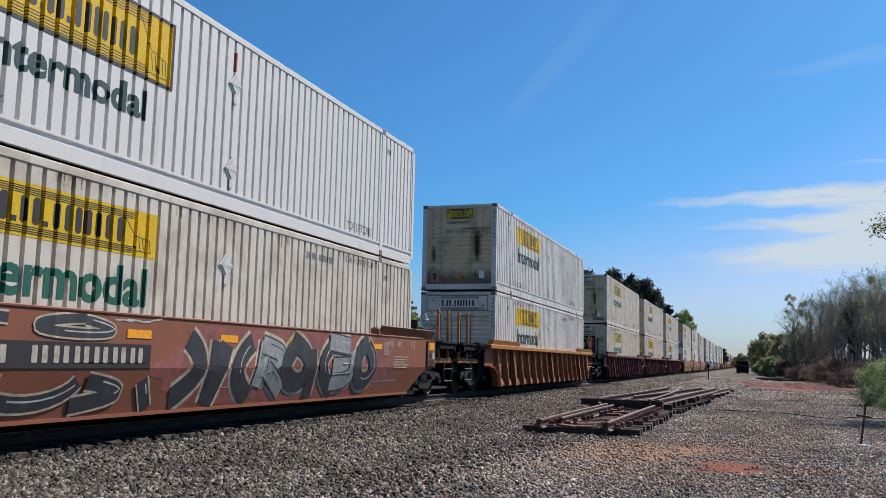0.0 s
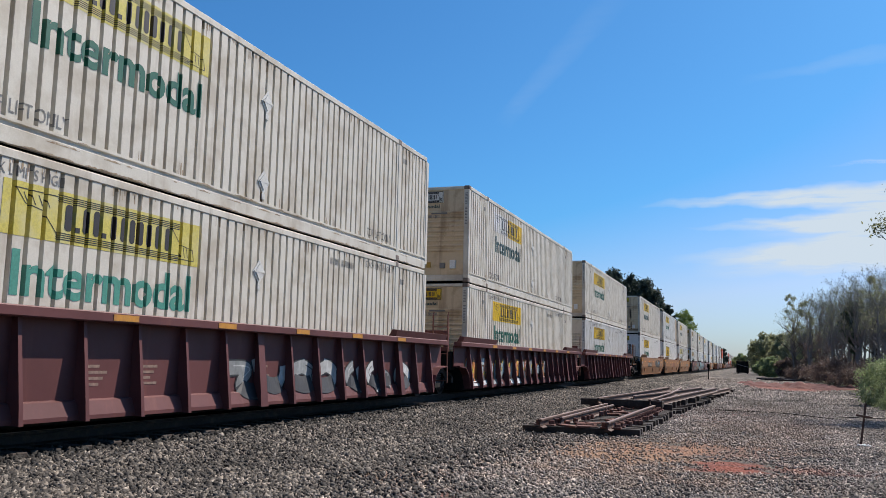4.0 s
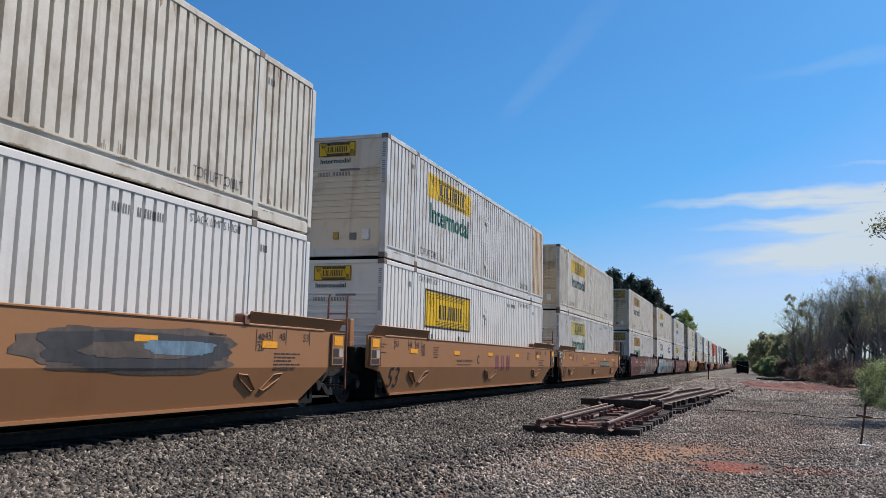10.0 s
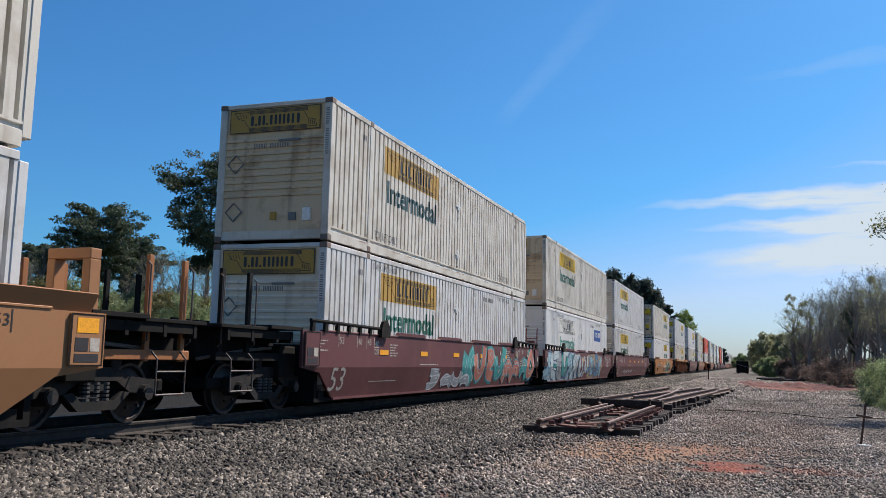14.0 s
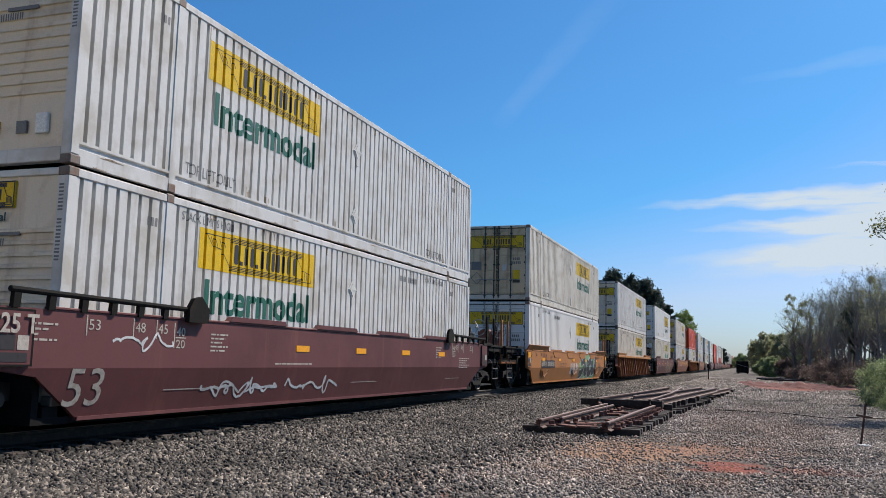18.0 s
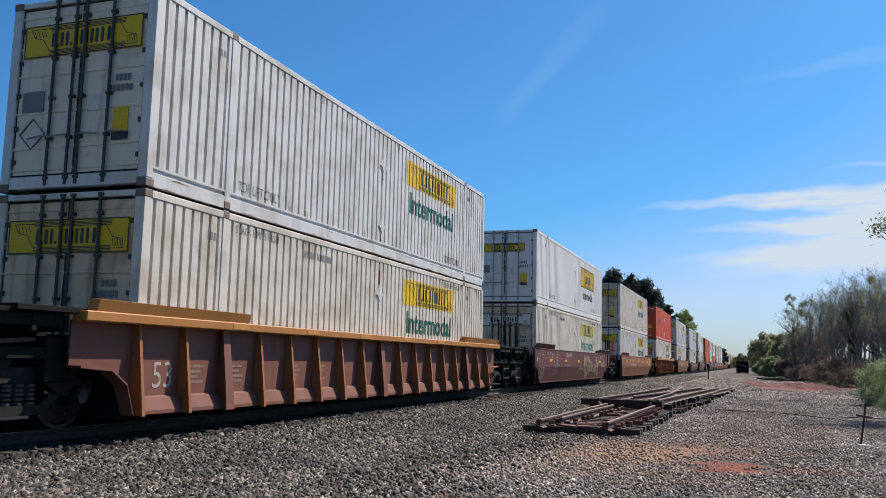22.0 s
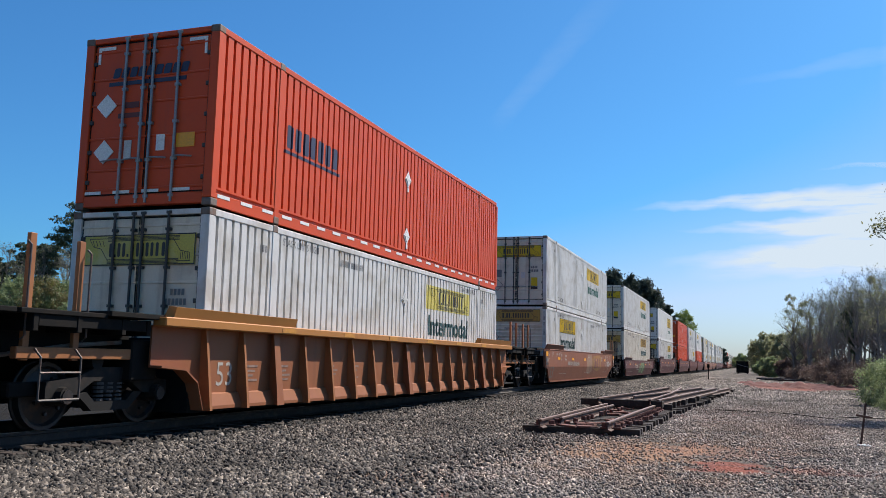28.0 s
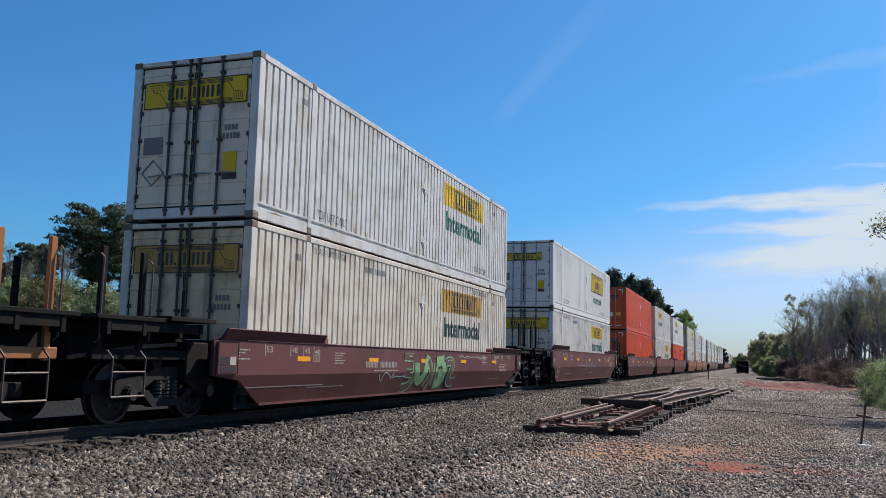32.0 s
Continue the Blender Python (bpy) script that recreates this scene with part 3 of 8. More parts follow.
# ---------- loose stones: ballast and gravel ----------
def make_stones():
    rng = np.random.default_rng(5)
    lump = np.array([(1, 0, 0), (0, 1, 0), (-1, 0, 0), (0, -1, 0), (0, 0, 1), (0, 0, -1)], float) * 1.12
    facet = np.array([(0, 1, 4), (1, 2, 4), (2, 3, 4), (3, 0, 4), (1, 0, 5), (2, 1, 5), (3, 2, 5), (0, 3, 5)])

    def strew(name, label, pts, sizes, mat="stone"):
        """Angular broken stones, each its own six-cornered lump."""
        n = len(pts)
        v = lump[None] + rng.uniform(-0.42, 0.42, (n, 6, 3))
        v = v * (0.55 + 0.75 * rng.random((n, 1, 3))) * sizes[:, None, None]
        q = rng.normal(size=(n, 4))
        q /= np.linalg.norm(q, axis=1)[:, None]
        w_, x_, y_, z_ = q.T
        R = np.stack([1 - 2 * (y_ * y_ + z_ * z_), 2 * (x_ * y_ - z_ * w_), 2 * (x_ * z_ + y_ * w_), 2 * (x_ * y_ + z_ * w_), 1 - 2 * (x_ * x_ + z_ * z_), 2 * (y_ * z_ - x_ * w_),
                      2 * (x_ * z_ - y_ * w_), 2 * (y_ * z_ + x_ * w_), 1 - 2 * (x_ * x_ + y_ * y_)], 1).reshape(n, 3, 3)
        v = np.einsum("nij,nkj->nki", R, v) + pts[:, None, :]
        f = (facet[None] + (np.arange(n) * 6)[:, None, None]).reshape(-1, 3)
        tagged(new(name, polys_mesh(name, v.reshape(-1, 3), f, MAT[mat])), label, "gravel", kind="stuff")

    gx, gy = np.linspace(-12.5, 9.0, 87), np.linspace(4.0, 124.0, 301)
    gz = np.array([[ground_height(a, b) for a in gx] for b in gy])

    def height(x, y):
        u, w = (x - gx[0]) / (gx[1] - gx[0]), (y - gy[0]) / (gy[1] - gy[0])
        i, j = np.clip(u.astype(int), 0, len(gx) - 2), np.clip(w.astype(int), 0, len(gy) - 2)
        fu, fw = u - i, w - j
        return (gz[j, i] * (1 - fu) + gz[j, i + 1] * fu) * (1 - fw) + (gz[j + 1, i] * (1 - fu) + gz[j + 1, i + 1] * fu) * fw

    def field(n, x0, x1, y0, y1, power):
        x = rng.uniform(x0, x1, n)
        y = y0 + (y1 - y0) * rng.random(n) ** power
        ok = (x > -0.98 * y - 0.6) & (x < 0.21 * y + 0.5)
        x, y = x[ok], y[ok]
        return np.stack([x, y, height(x, y)], 1)

    shoulder = field(112000, -7.40, -2.4, 6.0, 60.0, 1.9)
    shoulder = shoulder[rng.random(len(shoulder)) < np.clip((-2.4 - shoulder[:, 0]) / 3.0, 0, 1) ** 1.5]
    strew("ballast_stones", "crushed grey and tan ballast stones beside the rails", shoulder + (0, 0, 0.014), rng.uniform(0.018, 0.040, len(shoulder)), "shoulderstone")
    afar = np.concatenate([field(26000, -7.75, -4.8, 52.0, 115.0, 1.2), field(2000, -6.0, -4.6, 40.0, 60.0, 1.0)])
    strew("ballast_stones", "crushed ballast beside the rails, farther along", afar + (0, 0, 0.012), rng.uniform(0.03, 0.065, len(afar)), "shoulderstone")
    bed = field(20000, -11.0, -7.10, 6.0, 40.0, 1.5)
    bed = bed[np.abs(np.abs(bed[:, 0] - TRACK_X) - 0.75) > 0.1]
    strew("track_ballast", "crushed ballast between and beside the sleepers", bed + (0, 0, 0.012), rng.uniform(0.025, 0.048, len(bed)), "shadestone")
    afar = field(34000, -5.0, 5.4, 42.0, 100.0, 1.1)
    clear = ((afar[:, 0] - 2.6) / 3.4) ** 2 + ((afar[:, 1] - 64.0) / 11.0) ** 2
    afar = afar[clear > 0.4 + rng.random(len(clear))]
    strew("gravel_stones", "loose grey gravel across the far yard", afar + (0, 0, 0.008), rng.uniform(0.025, 0.055, len(afar)))
    yard = field(190000, -6.2, 6.6, 6.5, 50.0, 2.0)
    bare = ((yard[:, 0] + 0.25) / 0.6) ** 2 + ((yard[:, 1] - 12.8) / 1.0) ** 2
    bare = bare + 1.6 * np.array([noise.noise(Vector((a * 2.6, b * 2.0, 3.0))) + 0.5 * noise.noise(Vector((a * 7.0, b * 5.0, 3.0))) for a, b in yard[:, :2]])
    dusty = np.array([noise.noise(Vector((a * 0.55, b * 0.4, 7.0))) for a, b in yard[:, :2]])
    dust = ((yard[:, 0] + 1.5) / 2.1) ** 2 + ((yard[:, 1] - 14.8) / 2.4) ** 2
    keep = (rng.random(len(yard)) < np.where(dust < 0.5 + 0.9 * rng.random(len(yard)), 0.38, 1.0)) & (bare > 0.5 + 1.2 * rng.random(len(yard))) & (rng.random(len(yard)) < np.clip(1.05 + 1.3 * dusty, 0.35, 1.0))
    yard = yard[keep & (rng.random(len(yard)) < np.clip((yard[:, 0] + 6.2) / 3.2, 0, 1))]
    strew("gravel_stones", "loose grey gravel stones on the yard", yard + (0, 0, 0.007), rng.uniform(0.010, 0.028, len(yard)))


make_stones()


# ---------- trees and bushes ----------
def limb(s, p, d, length, r, rng, depth, tips, bend=0.25, sides=5, kids=(3, 5), spread=0.7):
    """A tapered limb that forks into thinner ones; tips gathers the ends."""
    pts, rad = [Vector(p)], [r]
    d = Vector(d).normalized()
    steps = 4
    for i in range(steps):
        d = (d + Vector(rng.normal(size=3)) * bend * 0.5 + Vector((0, 0, 0.05))).normalized()
        pts.append(pts[-1] + d * length / steps)
        rad.append(r * (1 - 0.62 * (i + 1) / steps))
    s.tube(pts, rad, sides if depth > 1 else 3, caps=False)
    tips.append((pts[-1], rad[-1], depth))
    if depth > 0:
        for k in range(rng.integers(kids[0], kids[1] + 1)):
            j = rng.uniform(0.35, 1.0) * steps
            i = min(int(j), steps - 1)
            q = pts[i].lerp(pts[i + 1], j - i)
            side = Vector(rng.normal(size=3))
            nd = (d + side.normalized() * spread + Vector((0, 0, 0.2))).normalized()
            limb(s, q, nd, length * rng.uniform(0.45, 0.75), max(rad[i + 1] * 0.6, 0.006), rng, depth - 1, tips, bend, sides, kids, spread)


def bare_tree(name, label, seed, height, leaf, n_leaf, bark="greybark"):
    rng = np.random.default_rng(seed)
    root = thing(name, pose(0, 0, 0), label, "tree", "trees beside the line")
    s, tips = Shape(), []
    trunk = [Vector((0, 0, -0.3))]
    for i in range(1, 7):
        trunk.append(Vector((rng.normal() * 0.12 * i / 3, rng.normal() * 0.12 * i / 3, height * 0.75 * i / 6)))
    rad = [height * 0.013 * (1 - 0.75 * i / 6) for i in range(7)]
    s.tube(trunk, rad, 7)
    for k in range(17):
        f = rng.uniform(0.30, 1.0)
        i = min(int(f * 6), 5)
        p = trunk[i].lerp(trunk[i + 1], f * 6 - i)
        a = rng.uniform(0, 6.283)
        limb(s, p, (math.cos(a), math.sin(a), rng.uniform(0.9, 2.4)), height * rng.uniform(0.15, 0.27) * (1.2 - 0.5 * f), rad[i] * 0.45, rng, 2, tips)
    part("trunk", s, MAT[bark], root)
    if n_leaf:
        ends = np.array([t[0][:] for t in tips if t[2] < 2])
        c = ends[rng.integers(0, len(ends), n_leaf)] + rng.normal(size=(n_leaf, 3)) * height * 0.014
        part("crown", quads_mesh("crown", cloud_of_leaves(c, rng.uniform(0.035, 0.08, n_leaf), rng), MAT[leaf]), None, root)
    return root


def pine_tree(name, label, seed, height, width, big=0):
    rng = np.random.default_rng(seed)
    root = thing(name, pose(0, 0, 0), label, "tree", "pines behind the train")
    s, tips = Shape(), []
    lean = rng.normal(size=2) * 0.3
    trunk = [Vector((lean[0] * (i / 7) ** 2 + rng.normal() * 0.06, lean[1] * (i / 7) ** 2, height * 0.95 * i / 7 - 0.2)) for i in range(8)]
    rad = [height * 0.014 * (1 - 0.8 * i / 7) for i in range(8)]
    s.tube(trunk, rad, 8)
    clumps = []
    for k in range(36):
        f = 1.0 - 0.60 * (k / 35) ** 0.9
        i = min(int(f * 7), 6)
        p = trunk[i].lerp(trunk[i + 1], f * 7 - i)
        a = k * 2.4 + rng.normal() * 0.4
        reach = width * (0.30 + 0.70 * math.sin(math.pi * min(1.0, (1.04 - f) / 0.58))) * rng.uniform(0.65, 1.1)
        d = Vector((math.cos(a), math.sin(a), rng.uniform(0.0, 0.55)))
        q = p + d.normalized() * reach
        mid = p.lerp(q, 0.5) + Vector((0, 0, -0.06 * reach))
        s.tube([p, mid, q], [rad[i] * 0.4, rad[i] * 0.25, 0.02], 5)
        for j in range(rng.integers(6, 9)):
            c = p.lerp(q, rng.uniform(0.35, 1.08)) + Vector(rng.normal(size=3)) * reach * 0.15
            clumps.append((c, rng.uniform(0.10, 0.17) * width))
    part("trunk", s, MAT["bark"], root)
    cs, sz = [], []
    for c, r in clumps:
        n = int(85 + 50 * rng.random())
        o = rng.normal(size=(n, 3))
        o /= np.linalg.norm(o, axis=1)[:, None]
        cs.append(np.array(c[:]) + o * (rng.random((n, 1)) ** 0.45) * r * (1.25, 1.25, 0.55))
        sz.append(rng.uniform(0.09, 0.17, n) * (1.0 if height < 30 and big < 120 else 1.5))
    part("crown", quads_mesh("crown", cloud_of_leaves(np.concatenate(cs), np.concatenate(sz), rng), MAT["pine"]), None, root)
    return root


def leafy_tree(name, label, seed, height, width, leaf, category="tree", group="trees beside the line", trunk_share=0.45, n=70, size=(0.08, 0.16)):
    rng = np.random.default_rng(seed)
    root = thing(name, pose(0, 0, 0), label, category, group)
    s, tips = Shape(), []
    s.tube([(0, 0, -0.2), (0.05, 0.03, height * 0.3), (0, 0.1, height * 0.6)], [height * 0.02, height * 0.015, height * 0.008], 7)
    for k in range(11):
        a = k * 2.4
        limb(s, (0, 0, height * (trunk_share * 0.35 + 0.04 * k)), (math.cos(a), math.sin(a), 0.8), height * rng.uniform(0.14, 0.24), height * 0.008, rng, 1, tips)
    part("trunk", s, MAT["bark"], root)
    cs, sz = [], []
    for k in range(n):
        a, u = rng.uniform(0, 6.283), rng.uniform(-1, 1)
        rr = width * math.sqrt(1 - u * u) * rng.uniform(0.3, 1.0) * (1 + 0.25 * math.sin(3 * a + seed))
        zc = height * ((1 + trunk_share) / 2 + (1 - trunk_share) / 2 * u * rng.uniform(0.75, 1.0))
        m = 110
        o = rng.normal(size=(m, 3))
        cs.append(np.array((math.cos(a) * rr, math.sin(a) * rr, zc)) + o * width * rng.uniform(0.07, 0.13))
        sz.append(rng.uniform(size[0], size[1], m))
    c = np.concatenate(cs)
    c[:, 2] = np.maximum(c[:, 2], 0.05)
    part("crown", quads_mesh("crown", cloud_of_leaves(c, np.concatenate(sz), rng), MAT[leaf]), None, root)
    return root


def plant(proto, x, y, turn=0.0, sink=0.0, s=1.0):
    m = pose(x, y, ground_height(x, y) - sink, 0, 0, turn) @ Matrix.Scale(s, 4)
    return copy_thing(proto, m)


def settle(ob, x, y, turn=0.0, s=1.0):
    ob.matrix_basis = pose(x, y, ground_height(x, y) - 0.05, 0, 0, turn) @ Matrix.Scale(s, 4)


def make_woods():
    rng = np.random.default_rng(11)
    pine = "tall dark green pine with an open ragged crown"
    # pines beyond the train: place, height, crown half-width
    for i, (x, y, top, half) in enumerate(((-41.5, 60, 17.9, 4.6), (-54.4, 62, 14.3, 4.3), (-73.8, 75, 13.2, 3.0), (-79.5, 75, 11.3, 3.2), (-44.5, 80, 15.2, 3.6),
                                           (-58.5, 72, 13.0, 3.4), (-50.0, 100, 8.2, 3.6), (-46.0, 112, 8.4, 3.0))):
        t = pine_tree("pine_tree", pine, 20 + i, top - ground_height(x, y), half)
        settle(t, x, y, i * 50)
    for i, (x, y, top, half) in enumerate(((-21.6, 150, 17.7, 3.3), (-18.6, 152, 16.6, 3.0), (-15.9, 150, 15.8, 3.0), (-13.4, 160, 12.6, 1.7), (-25.5, 146, 17.0, 3.3), (-9.2, 300, 7.4, 2.6),
                                           (-20.0, 156, 16.6, 3.2), (-17.2, 157, 15.8, 3.0), (-14.8, 154, 13.9, 2.2), (-23.5, 155, 16.8, 3.2))):
        t = leafy_tree("pine_tree", "dark rounded pine in a clump behind the train", 40 + i, top - ground_height(x, y), half, "darkpine", "tree", "pines behind the train", 0.15, 90, (0.16, 0.30))
        settle(t, x, y, i * 50)
    t = leafy_tree("spring_tree", "broadleaf tree in fresh light green leaf", 60, 14.6, 3.1, "spring", n=60, size=(0.14, 0.26))
    settle(t, -14.3, 220)
    # bare wood on the right
    bare = "bare grey-brown tree with thin branches and a few buds"
    protos = [bare_tree("bare_tree", bare, 70 + i, 9.5, "bud", (0, 260, 420, 900)[i]) for i in range(4)]
    spots = [(5.0, 110, 10.6, 0), (6.3, 101, 9.3, 3), (5.5, 117, 9.0, 3), (4.7, 104, 9.0, 3), (5.9, 96, 7.6, 2), (7.2, 90, 9.7, 0), (7.0, 84, 8.4, 1), (7.9, 80, 9.2, 3), (8.0, 74, 8.6, 0), (8.7, 75, 9.3, 2), (8.5, 66, 8.7, 3), (9.2, 69, 9.2, 1),
             (8.9, 59, 8.8, 0), (9.8, 62, 9.3, 2), (8.0, 57, 6.2, 3), (10.2, 78, 9.6, 1), (9.4, 88, 9.9, 3), (8.2, 97, 9.5, 2), (10.6, 70, 9.8, 0), (7.5, 69, 6.0, 2), (6.9, 77, 6.4, 3),
             (9.0, 108, 10.2, 1), (11.0, 56, 9.0, 3), (10.6, 64, 8.6, 2), (12.0, 84, 10.4, 0), (12.2, 100, 10.6, 1), (11.5, 92, 10.0, 2), (13.0, 72, 10.5, 3), (6.6, 107, 8.0, 3), (7.4, 116, 9.4, 0)]
    for i in range(54):
        x = rng.uniform(7.6, 17.0)
        spots.append((x, rng.uniform(58, 118), rng.uniform(6.5, 9.8), int(rng.integers(0, 4))))
    for i, (x, y, h, k) in enumerate(spots):
        h = (1.4 + 0.056 * y + 0.45 * min(x, 0.14 * y)) * (rng.uniform(0.86, 1.01) if i < 30 else rng.uniform(0.74, 0.97)) - ground_height(x, y)
        if i == 0:
            settle(protos[k], x, y, 0, h / 9.5)
        else:
            plant(protos[k], x, y, 67 * i, 0.05, h / 9.5)
    for k in (1, 2, 3):
        settle(protos[k], (14.0, 15.5, 16.0)[k - 1], (80, 95, 66)[k - 1], 15 * k, 0.9)
    # the nearer tree whose branch reaches into view
    t = bare_tree("budding_tree", "tree with young leaves reaching over the verge", 95, 8.6, "spring", 1600)
    settle(t, 6.1, 29.5, 75)
    t = leafy_tree("budding_tree", "tree whose thinly leaved crown reaches over the verge", 94, 7.2, 1.5, "bud", trunk_share=0.66, n=34, size=(0.03, 0.07))
    settle(t, 5.38, 29.0, 20)
    t = leafy_tree("budding_tree", "tall tree in thin olive-green spring leaf", 96, 8.0, 1.6, "bud", n=16, size=(0.05, 0.10))
    settle(t, 9.3, 56, 30)
    t = leafy_tree("budding_tree", "tall tree in thin olive-green spring leaf", 97, 7.2, 1.4, "bud", n=14, size=(0.05, 0.10))
    settle(t, 9.6, 52, 80)
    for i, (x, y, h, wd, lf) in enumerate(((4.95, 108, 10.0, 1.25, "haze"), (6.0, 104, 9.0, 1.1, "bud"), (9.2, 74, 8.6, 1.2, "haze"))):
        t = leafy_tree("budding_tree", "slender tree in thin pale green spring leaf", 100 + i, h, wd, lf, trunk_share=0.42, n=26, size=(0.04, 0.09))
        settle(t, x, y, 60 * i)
    t = pine_tree("young_pine", "slim dark green conifer standing among bare trees", 99, 7.0, 0.9)
    settle(t, 8.15, 78, 40)
    for i, (x, y, h, wd, lf) in enumerate(((10.35, 66, 7.3, 1.5, "goldbud"), (9.7, 58, 5.4, 1.2, "goldbud"), (6.9, 97, 4.6, 1.5, "scrub"), (8.2, 88, 4.4, 1.6, "scrub"))):
        t = leafy_tree("budding_tree", "tree in thin yellow-green spring leaf" if i < 2 else "low tree of brown twigs and buds", 180 + i, h, wd, lf, trunk_share=0.35 if i < 2 else 0.1, n=24, size=(0.05, 0.10))
        settle(t, x, y, 70 * i)
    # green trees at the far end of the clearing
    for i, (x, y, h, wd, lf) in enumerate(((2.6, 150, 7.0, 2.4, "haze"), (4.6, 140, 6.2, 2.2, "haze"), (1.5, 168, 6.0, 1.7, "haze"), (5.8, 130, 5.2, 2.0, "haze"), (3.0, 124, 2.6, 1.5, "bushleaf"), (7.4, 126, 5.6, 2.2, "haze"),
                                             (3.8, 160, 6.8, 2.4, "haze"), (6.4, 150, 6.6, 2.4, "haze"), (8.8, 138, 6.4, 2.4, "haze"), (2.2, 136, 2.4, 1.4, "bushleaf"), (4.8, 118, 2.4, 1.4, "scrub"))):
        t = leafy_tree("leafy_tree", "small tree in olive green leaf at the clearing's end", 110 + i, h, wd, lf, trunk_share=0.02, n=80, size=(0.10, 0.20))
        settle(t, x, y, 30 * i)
    # distant line of trees
    far = [leafy_tree("distant_tree", "hazy distant tree beyond the end of the line", 130 + i, 7.0, 3.2, "bushleaf", trunk_share=0.1, n=46, size=(0.2, 0.4)) for i in range(2)]
    settle(far[0], -3.0, 430), settle(far[1], 3.0, 440)
    for i in range(26):
        plant(far[i % 2], (-16 + i * 2.6) if i < 12 else (4 + (i - 12) * 4.0), 450 + rng.uniform(-20, 30), 40 * i, 0.1, rng.uniform(0.7, 1.0))
    # bushes on the right verge
    bush = leafy_tree("verge_bush", "feathery light green bush on the gravel's edge", 140, 1.75, 1.5, "bushleaf", "bush", "bushes on the verge", 0.0, 60, (0.03, 0.065))
    settle(bush, 4.85, 37.5, 0, 0.9)
    for i, (x, y, s) in enumerate(((5.9, 36.0, 1.1), (5.6, 40.5, 0.8), (6.6, 39.0, 1.3), (6.3, 45.0, 0.9), (7.4, 44.0, 1.4), (7.2, 50.0, 1.1), (4.6, 33.5, 0.4), (5.3, 33.0, 0.6), (6.5, 33.5, 1.1))):
        plant(bush, x, y, 50 * i, 0.05, s)
    scrub = leafy_tree("brown_scrub", "tangle of bare reddish-brown scrub at the wood's foot", 150, 2.0, 1.7, "scrub", "bush", "scrub at the wood's foot", 0.0, 40, (0.04, 0.10))
    settle(scrub, 5.9, 70.0)
    for i, (x, y, s) in enumerate(((6.3, 62.0, 0.9), (6.6, 78.0, 1.1), (5.6, 86.0, 1.0), (5.0, 95.0, 1.0), (7.2, 58.0, 1.0), (7.4, 66.0, 1.2), (4.6, 104.0, 1.0), (6.8, 92.0, 1.3), (8.2, 53.0, 1.2), (8.6, 62.0, 1.1), (9.0, 70.0, 1.2), (8.4, 80.0, 1.2), (7.8, 100.0, 1.2), (9.6, 57.0, 1.1), (10.5, 66.0, 1.3), (6.0, 108.0, 1.2), (10.0, 90.0, 1.4))):
        plant(scrub, x, y, 50 * i, 0.05, 0.72 * s)
    # shrubs and bare saplings on the bank behind the train
    bank = [leafy_tree("bank_shrub", "yellow-green shrub on the bank behind the train", 160 + i, 2.6, 1.7, ("bud", "bushleaf", "drygrass")[i], "bush", "shrubs on the bank", 0.0, 36, (0.05, 0.11)) for i in range(3)]
    sap = bare_tree("bare_sapling", "thin bare sapling on the bank", 170, 6.0, "bud", 300)
    settle(sap, -36.0, 47.0, 0, 1.0)
    settle(bank[0], -40, 46), settle(bank[1], -46, 49), settle(bank[2], -34, 45)
    for i in range(80):
        x = rng.uniform(-70, -20)
        y = 0.4 * rng.uniform(40, 60) + 0.6 * (-x * 0.75 + rng.uniform(14, 26))
        plant(bank[i % 3], x, y, 33 * i, 0.1, rng.uniform(0.6, 1.2))
    for i in range(34):
        plant(sap, rng.uniform(-66, -28), rng.uniform(48, 74), 41 * i, 0.1, rng.uniform(0.7, 1.3))
    for i in range(24):
        x = rng.uniform(-120, -24)
        plant(protos[i % 4], x, rng.uniform(88, 130), 29 * i, 0.1, rng.uniform(0.55, 0.8))
    for i in range(36):
        x = rng.uniform(-120, -24)
        plant(bank[i % 2], x, rng.uniform(90, 135), 29 * i, 0.1, rng.uniform(1.2, 1.9))


make_woods()


